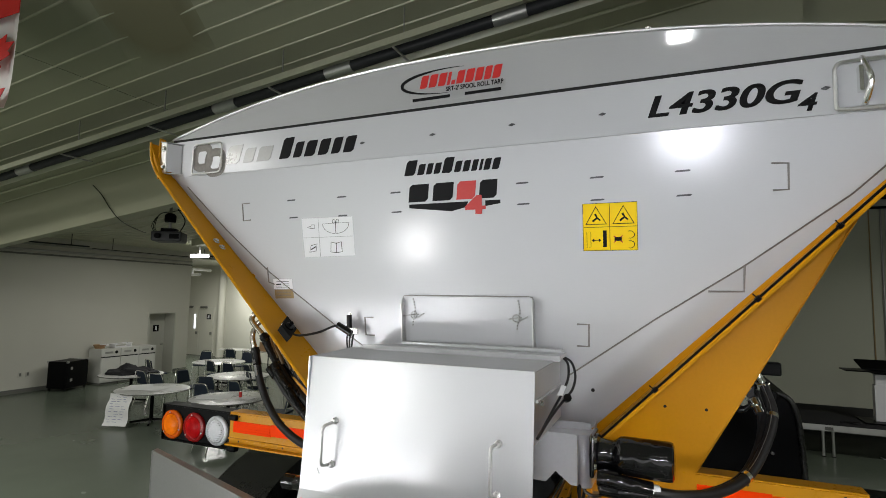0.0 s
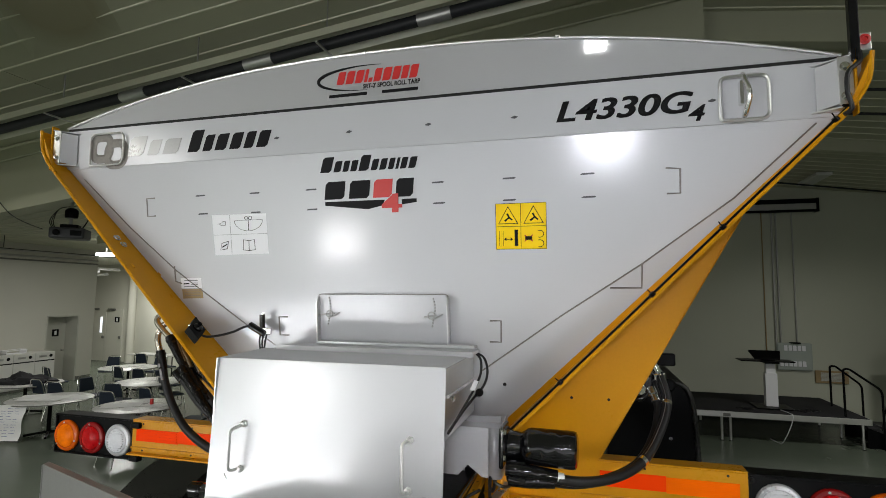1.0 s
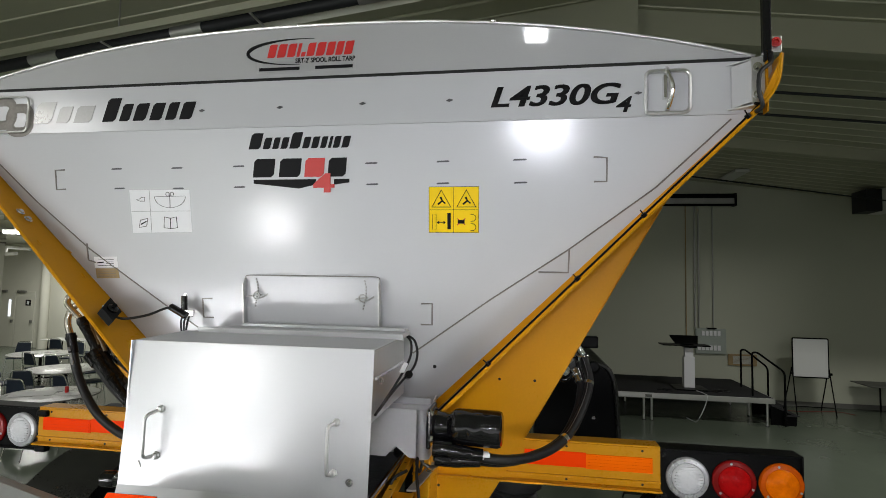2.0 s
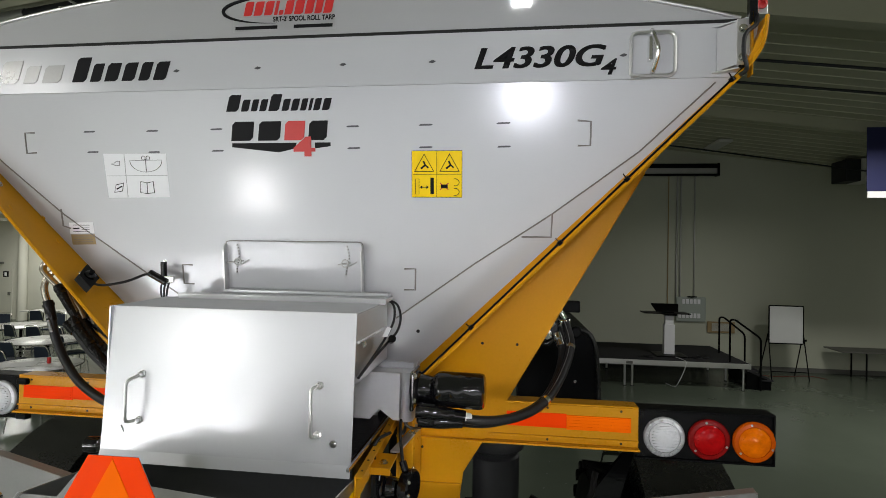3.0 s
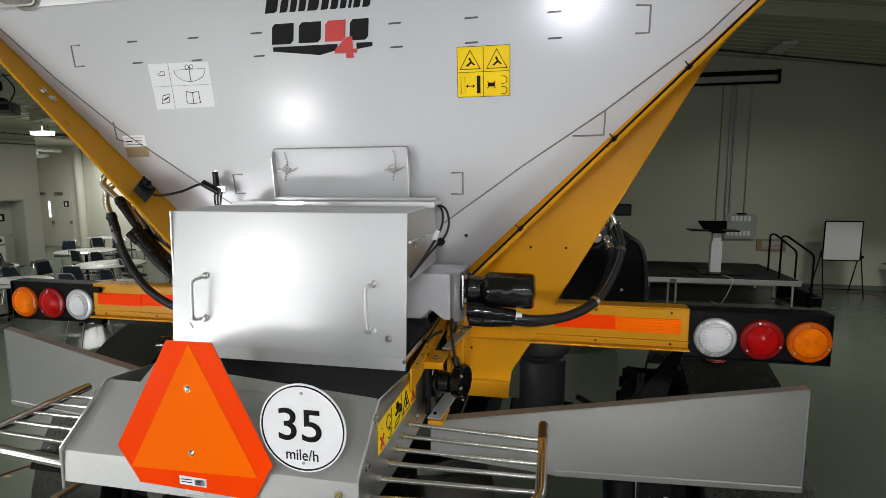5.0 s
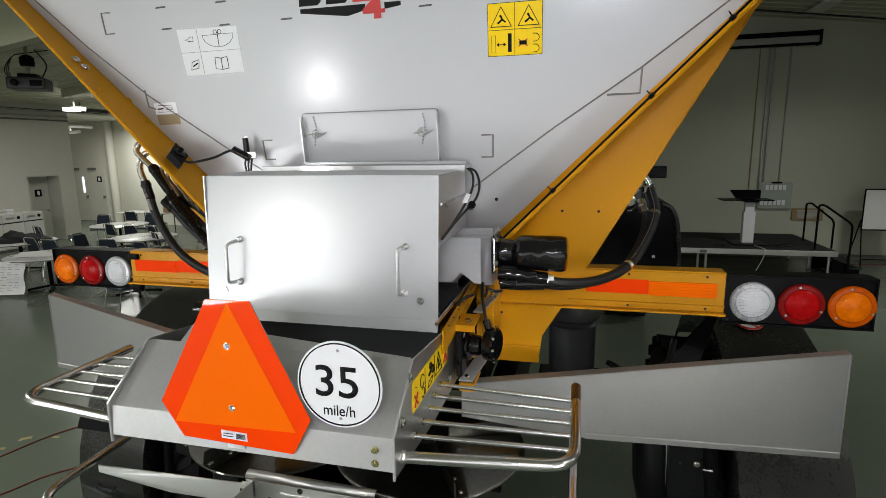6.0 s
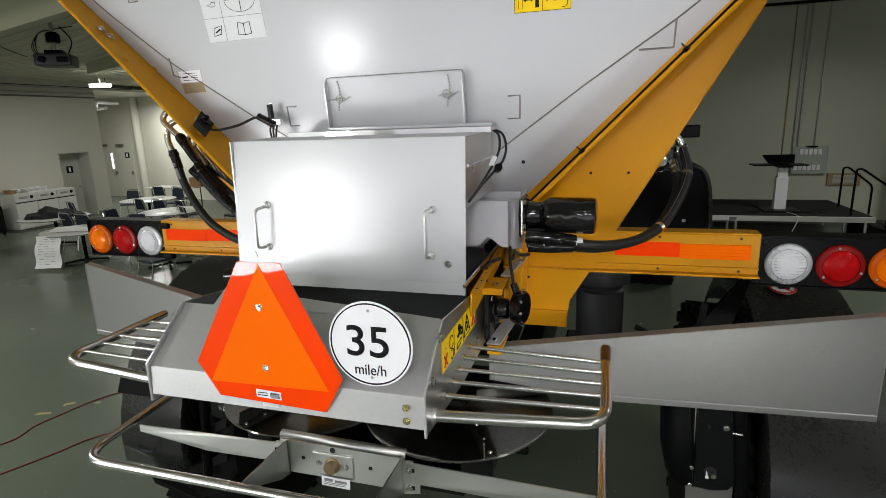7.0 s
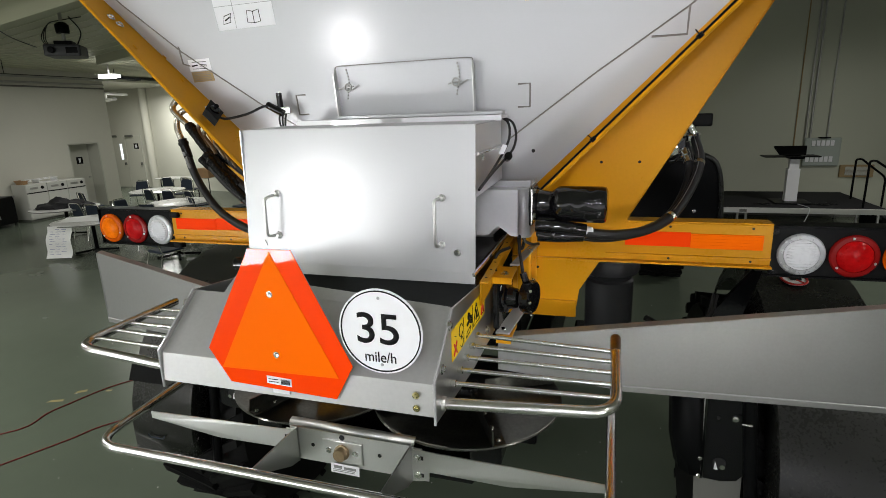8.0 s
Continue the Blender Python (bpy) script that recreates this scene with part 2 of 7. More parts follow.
def rounded(pts, r, n=5):
    """A polyline with its inner corners rounded to about radius r."""
    pts = [Vector(p) for p in pts]
    out = [pts[0]]
    for i in range(1, len(pts) - 1):
        p, a, b = pts[i], pts[i - 1], pts[i + 1]
        da, db = (a - p), (b - p)
        k = min(r, da.length * 0.49, db.length * 0.49)
        s, e = p + da.normalized() * k, p + db.normalized() * k
        for j in range(n + 1):
            u = j / n
            out.append(s * (1 - u) ** 2 + p * 2 * u * (1 - u) + e * u * u)
    out.append(pts[-1])
    return out


def smooth_line(pts, n=6):
    """A smooth curve through the points."""
    p = [Vector(q) for q in pts]
    p = [p[0] * 2 - p[1]] + p + [p[-1] * 2 - p[-2]]
    out = []
    for i in range(1, len(p) - 2):
        for j in range(n):
            u = j / n
            out.append(0.5 * ((2 * p[i]) + (p[i + 1] - p[i - 1]) * u + (2 * p[i - 1] - 5 * p[i] + 4 * p[i + 1] - p[i + 2]) * u * u
                              + (3 * p[i] - p[i - 1] - 3 * p[i + 1] + p[i + 2]) * u ** 3))
    out.append(p[-2])
    return out


def tube(pts, r, seg=10, bm=None, closed=False):
    bm = bm or bmesh.new()
    pts = [Vector(p) for p in pts]
    n = len(pts)
    rings, side = [], None
    for i in range(n):
        if closed:
            d = pts[(i + 1) % n] - pts[i - 1]
        else:
            d = pts[min(i + 1, n - 1)] - pts[max(i - 1, 0)]
        d.normalize()
        if side is None:
            side = d.orthogonal().normalized()
        side = (side - d * side.dot(d)).normalized()
        up = d.cross(side)
        rad = r[i] if isinstance(r, (list, tuple)) else r
        rings.append([bm.verts.new(pts[i] + (side * math.cos(2 * math.pi * k / seg) + up * math.sin(2 * math.pi * k / seg)) * rad) for k in range(seg)])
    for i in range(n if closed else n - 1):
        a, b = rings[i], rings[(i + 1) % n]
        for k in range(seg):
            bm.faces.new((a[k], a[(k + 1) % seg], b[(k + 1) % seg], b[k]))
    if not closed:
        bm.faces.new(list(reversed(rings[0])))
        bm.faces.new(rings[-1])
    return bm


def lathe(profile, centre, axis, seg=24, bm=None):
    """Turns (radius, height) pairs about an axis."""
    bm = bm or bmesh.new()
    d = Vector(axis).normalized()
    s = d.orthogonal().normalized()
    u = d.cross(s)
    c = Vector(centre)
    rings = [[bm.verts.new(c + d * h + (s * math.cos(2 * math.pi * k / seg) + u * math.sin(2 * math.pi * k / seg)) * max(r, 1e-4)) for k in range(seg)]
             for r, h in profile]
    for a, b in zip(rings, rings[1:]):
        for k in range(seg):
            bm.faces.new((a[k], a[(k + 1) % seg], b[(k + 1) % seg], b[k]))
    bm.faces.new(list(reversed(rings[0])))
    bm.faces.new(rings[-1])
    return bm


def bolt(p, axis, r, parent, material=None, name="bolt"):
    """A hexagon bolt head on a washer, standing on p along axis."""
    bm = lathe([(r * 1.5, 0), (r * 1.5, r * 0.25)], p, axis, 14)
    lathe([(r, r * 0.25), (r, r * 0.85), (r * 0.8, r)], p, axis, 6, bm)
    return part(name, bm, material or CHROME, parent)


def letters(name, body, size, place, right, up, material, parent, shear=0.0, bold=0.0, depth=0.0012, width=None, label=""):
    """Writing in the built-in font, as a mesh that starts at place and runs along right."""
    cu = bpy.data.curves.new(name, "FONT")
    cu.body, cu.size, cu.shear, cu.offset, cu.extrude = body, size, shear, bold, 0.0
    ob = bpy.data.objects.new(name, cu)
    me = bpy.data.meshes.new_from_object(ob)
    bpy.data.objects.remove(ob)
    bpy.data.curves.remove(cu)
    bm = bmesh.new()
    bm.from_mesh(me)
    bpy.data.meshes.remove(me)
    r, u = Vector(right).normalized(), Vector(up).normalized()
    n = r.cross(u)
    xs = [v.co.x for v in bm.verts]
    k = 1.0 if width is None else width / (max(xs) - min(xs))
    x0 = min(xs)
    for v in bm.verts:
        v.co = Vector(place) + r * ((v.co.x - x0) * k) + u * v.co.y
    made = bmesh.ops.extrude_face_region(bm, geom=list(bm.faces))
    for v in made["geom"]:
        if isinstance(v, bmesh.types.BMVert):
            v.co += n * depth
    return part(name, bm, material, parent, label)

# ---- the spreader ----
machine = thing("fertilizer_spreader", (0, 0, 0), "stainless steel fertilizer spreader with yellow braces parked on grey concrete", "spreader")


def wall_y(z):
    """The rear wall leans: its face at height z."""
    return 0.4407 - 0.13 * z


def on_wall(x, z, off=0.0):
    return Vector((x, wall_y(z) - off, z))


BAND_Y = -0.022
FOLD = 3.515

# rear wall, with a foot that runs down behind the box
half = FOLD - 1.93
rear = part("rear_wall", plate([on_wall(CX - half, FOLD), on_wall(CX + half, FOLD), on_wall(CX + 0.33, 2.26), on_wall(CX + 0.33, 2.05), on_wall(CX - 0.33, 2.05), on_wall(CX - 0.33, 2.26)],
                               (0, 0.006, 0)), STEEL, machine, "brushed stainless steel rear wall")
band = part("upper_band", plate([(CX - 1.60, BAND_Y, FOLD), (CX + 1.60, BAND_Y, FOLD), (CX + 1.60, BAND_Y, 3.700), (CX - 1.60, BAND_Y, 3.700)], (0, 0.006, 0)), STEEL, machine,
            "upright stainless steel band under the cover")
part("gasket", box(CX - 1.60, CX + 1.60, BAND_Y + 0.002, BAND_Y + 0.03, 3.700, 3.713), RECESS, machine, "black rubber gap seal")


def cap_z(d):
    return 3.716 + 0.203 * (1 - abs(d / 1.61) ** 2.3)


cap_pts = [(CX + 1.61, -0.012, 3.714), (CX - 1.61, -0.012, 3.714)]
arc = [(CX - 1.61 + 3.22 * i / 48, -0.012, cap_z(-1.61 + 3.22 * i / 48)) for i in range(49)]
cap = part("end_cap", plate(cap_pts + arc, (0, 0.008, 0)), STEEL_CAP, machine, "curved aluminium end cap of the tarp")
part("cap_hem", box(CX - 1.6, CX + 1.6, -0.019, -0.012, 3.714, 3.722), STEEL_CAP, cap)
part("cap_rim", tube([(x, -0.016, z + 0.002) for x, y, z in arc], 0.0065, 8), STEEL_D, cap, smooth=True)
for x in (-0.11, 0.66, -1.02):
    bolt((x, -0.014, cap_z(x - CX) + 0.004), (0, -0.4, 1), 0.009, cap)
# the tarp and the sides of the hopper, running forward
tarp = bmesh.new()
rows = [[tarp.verts.new((x, y, z - 0.004)) for x, _, z in arc] for y in (0.0, 1.2, 2.4, 3.6)]
for a, b in zip(rows, rows[1:]):
    for i in range(48):
        tarp.faces.new((a[i], a[i + 1], b[i + 1], b[i]))
part("roll_tarp", tarp, MATTE, machine, "black roll tarp", smooth=True)
for s in (-1, 1):
    part("side_wall", plate([(CX + s * 0.36, 0.175, 2.29), (CX + s * 1.585, 0.03, FOLD), (CX + s * 1.6, 0.02, 3.70), (CX + s * 1.6, 3.6, 3.70), (CX + s * 1.585, 3.6, FOLD), (CX + s * 0.36, 3.6, 2.29)],
                            (s * 0.005, 0, -0.005)), STEEL, machine)
part("front_wall", plate([(CX - 1.6, 3.6, 3.7), (CX + 1.6, 3.6, 3.7), (CX + 0.36, 3.6, 2.29), (CX - 0.36, 3.6, 2.29)], (0, 0.006, 0)), STEEL, machine)

# weld marks that show through the wall
MARKS = [(-0.895, 3.363), (-0.884, 3.283), (-0.619, 3.363), (-0.616, 3.281), (-0.348, 3.366), (-0.346, 3.284), (0.2, 3.37), (0.203, 3.29),
         (0.478, 3.372), (0.478, 3.291), (0.763, 3.374), (0.766, 3.291)]
for x, z in MARKS:
    bm = plate([on_wall(x - 0.026, z - 0.002, 0.0004), on_wall(x - 0.022, z - 0.0034, 0.0004), on_wall(x + 0.020, z - 0.0028, 0.0004), on_wall(x + 0.026, z + 0.001, 0.0004),
                on_wall(x + 0.020, z + 0.0036, 0.0004), on_wall(x - 0.02, z + 0.0028, 0.0004)], (0, -0.0012, 0))
    part("weld_mark", bm, MARKM, rear)
for pts in ([(-1.143, 3.362), (-1.187, 3.362), (-1.185, 3.28), (-1.14, 3.282)], [(1.025, 3.38), (1.072, 3.376), (1.072, 3.292), (1.028, 3.292)],
            [(0.835, 2.964), (0.942, 2.965), (0.944, 3.052)], [(0.394, 2.837), (0.437, 2.838), (0.436, 2.757), (0.392, 2.757)],
            [(-0.478, 2.835), (-0.521, 2.835), (-0.518, 2.758), (-0.474, 2.758)], [(-1.01, 2.975), (-1.045, 2.985), (-1.05, 3.055)]):
    part("weld_mark", tube([on_wall(x, z, 0.0) for x, z in pts], 0.0036, 6), SEAM, rear)
for pts in ([(1.482, 3.500), (1.241, 3.27), (1.10, 3.165), (0.942, 3.048), (0.66, 2.86), (0.397, 2.671), (0.36, 2.645)], [(-1.544, 3.466), (-1.29, 3.235), (-1.038, 3.032), (-0.701, 2.81), (-0.52, 2.70)]):
    part("weld_seam", tube([on_wall(x, z, -0.001) for x, z in pts], 0.0032, 6), SEAM, rear)
for x, z in ((0.165, 3.596), (0.502, 3.597), (-0.171, 3.592), (-0.505, 3.59), (1.175, 3.60)):
    part("weld_mark", tube([(x - 0.013, BAND_Y, z - 0.001), (x, BAND_Y - 0.001, z), (x + 0.012, BAND_Y, z + 0.001)], [0.0015, 0.006, 0.0015], 6), MARKM, band)
part("small_hole", lathe([(0.007, 0), (0.007, 0.001)], on_wall(0.446, 2.597), (0, -1, 0), 10), RECESS, rear)


def wordmark(name, x0, x1, z0, sizes, gaps, material, parent, y, slant=0.28):
    """A brand name as plain slanted clipped blocks in its colour."""
    total = sum(w for w, h in sizes) + gaps * (len(sizes) - 1)
    k, x = (x1 - x0) / total, x0
    for w, h in sizes:
        w *= k
        bm = bmesh.new()
        c = 0.16 * min(w, h)
        w *= 0.90
        q = [(0, 0), (w - c, 0), (w, c), (w, h), (c, h), (0, h - c)]
        plate([(x + px + slant * pz, y(z0 + pz), z0 + pz) for px, pz in q], (0, -0.0012, 0), bm)
        part(name, bm, material, parent)
        x += w / 0.90 + gaps * k


flat = lambda z: BAND_Y - 0.0005
lean = lambda z: wall_y(z) - 0.0008
capf = lambda z: -0.0132
wordmark("maker_wordmark", -1.290, -1.000, 3.556, [(1.1, 0.092), (0.75, 0.070), (1.0, 0.070)], 0.18, INKGREY, band, flat)
wordmark("maker_wordmark", -0.955, -0.545, 3.556, [(0.95, 0.098), (0.72, 0.072), (0.9, 0.072), (0.85, 0.072), (0.72, 0.072), (0.85, 0.072)], 0.18, INK, band, flat)
wordmark("product_wordmark", -0.304, 0.112, 3.431, [(1.15, 0.062), (0.72, 0.044), (0.6, 0.044), (0.65, 0.044), (1.0, 0.062), (0.65, 0.044), (0.65, 0.044), (0.55, 0.044), (0.28, 0.044), (0.6, 0.044), (0.68, 0.044)],
         0.14, INK, rear, lean)
# badge: three dark blocks, a red one, a wedge below and a red figure block
wordmark("badge", -0.288, -0.080, 3.321, [(1.0, 0.072), (1.0, 0.072)], 0.12, INK, rear, lean, 0.12)
wordmark("badge", -0.072, 0.016, 3.321, [(1.0, 0.072)], 0.1, REDINK, rear, lean, 0.10)
wordmark("badge", 0.024, 0.104, 3.321, [(1.0, 0.072)], 0.1, INK, rear, lean, 0.10)
part("badge", plate([on_wall(-0.285, 3.312, 0.0008), on_wall(-0.022, 3.312, 0.0008), on_wall(-0.03, 3.290, 0.0008), on_wall(-0.095, 3.276, 0.0008), on_wall(-0.285, 3.297, 0.0008)], (0, -0.0012, 0)), INK, rear)
part("badge", plate([on_wall(0.05, 3.312, 0.0008), on_wall(0.112, 3.312, 0.0008), on_wall(0.112, 3.298, 0.0008), on_wall(0.05, 3.290, 0.0008)], (0, -0.0012, 0)), INK, rear)
bm = plate([on_wall(-0.035, 3.292, 0.0024), on_wall(0.015, 3.334, 0.0024), on_wall(0.036, 3.334, 0.0024), on_wall(0.036, 3.26, 0.0024), on_wall(0.008, 3.26, 0.0024), on_wall(0.008, 3.278, 0.0024), on_wall(-0.035, 3.278, 0.0024)], (0, -0.001, 0))
plate([on_wall(0.036, 3.292, 0.0024), on_wall(0.052, 3.292, 0.0024), on_wall(0.052, 3.278, 0.0024), on_wall(0.036, 3.278, 0.0024)], (0, -0.001, 0), bm)
part("badge", bm, REDINK, rear)
letters("model_lettering", "L4330G", 0.106, (0.655, BAND_Y - 0.0005, 3.566), (1, 0, 0), (0, 0, 1), INK, band, shear=0.25, bold=0.0016, width=0.458, label="bold black slanted model lettering")
letters("model_lettering", "L4330G", 0.106, (0.6595, BAND_Y - 0.0009, 3.566), (1, 0, 0), (0, 0, 1), INK, band, shear=0.25, bold=0.0016, width=0.458)
letters("model_lettering", "4", 0.078, (1.098, BAND_Y - 0.0005, 3.534), (1, 0, 0), (0, 0, 1), INK, band, shear=0.25, bold=0.0014, width=0.056)

# the cover maker's sign on the end cap
part("cover_sign", plate([(-0.281, -0.0125, 3.734), (0.131, -0.0125, 3.734), (0.131, -0.0125, 3.79), (-0.281, -0.0125, 3.79)], (0, -0.0006, 0)), GREY, cap, "grey sticker with a red and black emblem")
wordmark("emblem", -0.238, 0.116, 3.797, [(1, 0.054), (1.05, 0.054), (1, 0.054), (0.4, 0.054), (0.5, 0.018), (0.95, 0.054), (1.05, 0.054), (0.95, 0.054), (0.85, 0.054), (1, 0.054)], 0.12, REDINK, cap, capf, 0.2)
sweep = []
for i in range(33):
    a = radians(75 + 195 * i / 32)
    sweep.append((-0.10 + 0.222 * math.cos(a), -0.0135, 3.818 + 0.052 * math.sin(a)))
part("emblem", tube(sweep, [0.0008 + 0.0062 * math.sin(math.pi * i / 32) ** 1.5 for i in range(33)], 6), INK, cap)
letters("sign_writing", "SRT-2' SPOOL ROLL TARP", 0.026, (-0.118, -0.0135, 3.772), (1, 0, 0), (0, 0, 1), INK, cap, bold=0.0006, width=0.245)
for x0, x1 in ((-0.270, -0.100), (-0.035, 0.118)):
    part("sign_writing", plate([(x0, -0.0135, 3.744), (x1, -0.0135, 3.744), (x1, -0.0135, 3.757), (x0, -0.0135, 3.757)], (0, -0.0006, 0)), INK, cap)

# pull hatches at both ends of the band
for s, xa, xb in ((-1, -1.494, -1.303), (1, 1.197, 1.344)):
    za, zb = 3.522, 3.672
    loop = rounded([(xa + 0.03, BAND_Y - 0.012, za), (xb, BAND_Y - 0.012, za), (xb, BAND_Y - 0.012, zb), (xa, BAND_Y - 0.012, zb), (xa, BAND_Y - 0.012, za), (xa + 0.03, BAND_Y - 0.012, za)], 0.028)
    hatch = part("step_loop", tube(loop, 0.006 if s > 0 else 0.0042, 8), STEEL_D, machine, "rounded square of bent steel rod", smooth=True)
    xm = (xa + xb) / 2
    if s < 0:
        continue
    part("grip", tube(rounded([(xm, BAND_Y, zb + 0.012), (xm, BAND_Y - 0.03, zb - 0.02), (xm + 0.012, BAND_Y - 0.045, (za + zb) / 2), (xm, BAND_Y - 0.02, za + 0.02), (xm, BAND_Y, za + 0.01)], 0.03), 0.0085, 8), CHROME, hatch, smooth=True)
    part("grip_plate", box(xm - 0.016, xm - 0.004, BAND_Y - 0.028, BAND_Y, za + 0.05, zb - 0.02, 0.002), CHROME, hatch)
logo = bmesh.new()
for cz, cx_ in ((3.606, -1.438), (3.574, -1.352)):
    pts = [(cx_ + 0.050 * math.copysign(abs(math.cos(a)) ** 0.7, math.cos(a)), BAND_Y - 0.002, cz + 0.052 * math.copysign(abs(math.sin(a)) ** 0.7, math.sin(a))) for a in [2 * math.pi * i / 28 for i in range(28)]]
    tube(pts, 0.021, 6, logo, closed=True)
for v in logo.verts:
    v.co.y = BAND_Y - 0.001 + (v.co.y - BAND_Y) * 0.12
part("maker_emblem", logo, SEAM, band, "dark grey emblem of two joined rings")

# angle brackets that hold the band to the yellow frame
for s in (-1, 1):
    bx = CX + s * 1.59
    bracket = part("end_bracket", plate([(bx - s * 0.060, BAND_Y - 0.003, 3.532), (bx - s * 0.016, BAND_Y - 0.050, 3.538), (bx - s * 0.016, BAND_Y - 0.050, 3.680), (bx - s * 0.060, BAND_Y - 0.003, 3.676)], (0, -0.004, 0)), STEEL, machine, "bright folded end bracket")
    part("bracket_wing", box(min(bx - s * 0.016, bx + s * 0.026), max(bx - s * 0.016, bx + s * 0.026), BAND_Y - 0.058, BAND_Y - 0.053, 3.532, 3.688, 0.002), STEEL_D, bracket)
    part("bracket_edge", box(min(bx + s * 0.027, bx + s * 0.033), max(bx + s * 0.027, bx + s * 0.033), BAND_Y - 0.066, BAND_Y - 0.03, 3.50, 3.71, 0.002), YELLOW, bracket)
    part("bracket_shelf", plate([(bx - s * 0.075, BAND_Y - 0.002, 3.682), (bx + s * 0.026, BAND_Y - 0.062, 3.689), (bx + s * 0.026, BAND_Y, 3.689)], (0, 0, 0.005)), STEEL, bracket)
    part("bracket_shelf", plate([(bx - s * 0.075, BAND_Y - 0.002, 3.526), (bx + s * 0.026, BAND_Y - 0.062, 3.530), (bx + s * 0.026, BAND_Y, 3.530)], (0, 0, 0.005)), STEEL_D, bracket)
    part("side_panel", plate([(bx + s * 0.034, BAND_Y - 0.03, 3.52), (bx + s * 0.062, BAND_Y - 0.03, 3.66), (bx + s * 0.062, BAND_Y - 0.03, 3.71), (bx + s * 0.034, BAND_Y - 0.03, 3.71)], (0, 0.004, 0)), STEEL_D, bracket)
    for z in (3.560, 3.655):
        bolt((bx + s * 0.003, BAND_Y - 0.058, z), (0, -1, 0), 0.010, bracket)

# yellow side braces: a sloping web with a rear lip, then an upright at the top, and a gusset below
for s in (-1, 1):
    X = lambda d: CX + s * d
    web = plate([(X(1.575), -0.10, 3.500), (X(0.435), -0.10, 2.36), (X(0.435), 0.30, 2.36), (X(1.575), 0.30, 3.500)], (s * 0.004, 0, -0.004))
    brace = part("side_brace", web, YELLOW, machine, "yellow painted sloping side brace")
    part("brace_lip", tube([(X(1.578), -0.10, 3.494), (X(0.438), -0.10, 2.354)], 0.007, 6), YELLOW, brace)
    up = plate([(X(1.575), -0.10, 3.500), (X(1.643), -0.104, 3.59), (X(1.650), -0.106, 3.680)] +
               [(X(1.650), 0.25, 3.680), (X(1.643), 0.25, 3.59), (X(1.575), 0.25, 3.500)], (s * 0.006, 0, 0))
    part("brace_head", up, YELLOW, brace)
    part("head_lip", tube(rounded([(X(1.560), -0.104, 3.485), (X(1.600), -0.106, 3.52), (X(1.646), -0.108, 3.59), (X(1.655), -0.108, 3.685)], 0.05), 0.007, 6), YELLOW, brace)
    gusset = part("gusset_plate", plate([(X(1.50), 0.20, 3.41), (X(1.352), 0.20, 3.225), (X(0.838), 0.20, 2.322), (X(0.757), 0.20, 2.171), (X(0.672), 0.20, 2.03), (X(0.658), 0.20, 1.915),
                                          (X(0.40), 0.20, 1.915), (X(0.40), 0.20, 2.36), (X(0.47), 0.20, 2.395)], (0, 0.008, 0)), YELLOW, machine, "flat yellow gusset plate with bolt holes")
    part("gusset_flange", tube([(X(1.352), 0.196, 3.225), (X(0.838), 0.199, 2.322)], 0.0025, 6), YELLOW, gusset)
    part("gusset_foot", box(min(X(0.38), X(0.662)), max(X(0.38), X(0.662)), 0.188, 0.20, 1.915, 1.985, 0.003), YELLOW, gusset)
    for hx, hz in ((0.740, 2.545), (0.877, 2.545), (0.505, 2.12)):
        part("bolt_hole", lathe([(0.0055, 0), (0.0055, 0.001)], (X(hx), 0.199, hz), (0, -1, 0), 12), RECESS, gusset)
for d_, y_ in ((1.245, -0.045), (1.215, -0.035)):
    bolt((CX - d_ + 0.002, y_, d_ + 1.932), (1, 0, 1), 0.011, machine)
# yellow strip folded onto the wall beside the brace
part("brace_fold", plate([on_wall(CX + 1.545, 3.475, 0.002), on_wall(CX + 1.585, 3.510, 0.002), on_wall(CX + 0.40, 2.325, 0.002), on_wall(CX + 0.375, 2.345, 0.002)], (0, -0.004, 0)), YELLOW, machine)
# cable tied along the brace
run = [(1.52, -0.115, 3.52)] + [(CX + d + 0.006, -0.098, d + 1.935) for d in (1.56, 1.3, 1.0, 0.7, 0.46)]
cable = part("lamp_cable", tube(smooth_line(run), 0.0048, 8), MATTE, machine, "black cable tied along the brace", smooth=True)
for d in (1.22, 1.005, 0.71, 1.545):
    part("cable_tie", tube([(CX + d + 0.010, -0.104, d + 1.931), (CX + d + 0.001, -0.106, d + 1.940)], 0.0095, 8), MATTE, cable)
    part("tie_end", tube([(CX + d + 0.004, -0.110, d + 1.937), (CX + d - 0.010, -0.122, d + 1.950)], 0.0022, 5), MATTE, cable)
# upright arm at the corner with its cable and a red plug
arm = part("tarp_arm", box(1.560, 1.586, -0.088, -0.062, 3.668, 3.96, 0.004), BLACK, machine, "black upright tarp arm with a cable")
part("arm_head", box(1.525, 1.60, -0.09, -0.03, 3.93, 3.99, 0.008), MATTE, arm)
part("arm_cable", tube(smooth_line([(1.585, -0.08, 3.70), (1.575, -0.10, 3.66), (1.535, -0.12, 3.62), (1.53, -0.12, 3.56), (1.54, -0.118, 3.51), (1.52, -0.115, 3.49)]), 0.007, 8), HOSE, arm, smooth=True)
part("red_plug", lathe([(0.015, 0), (0.017, 0.004), (0.017, 0.010), (0.009, 0.012), (0.008, 0.006)], (1.632, 0.0, 3.768), (0, -1, 0), 16), REDINK, arm, "red round plug", smooth=True)
part("plug_holder", box(1.605, 1.655, 0.0, 0.03, 3.735, 3.795, 0.004), STEEL_D, arm)

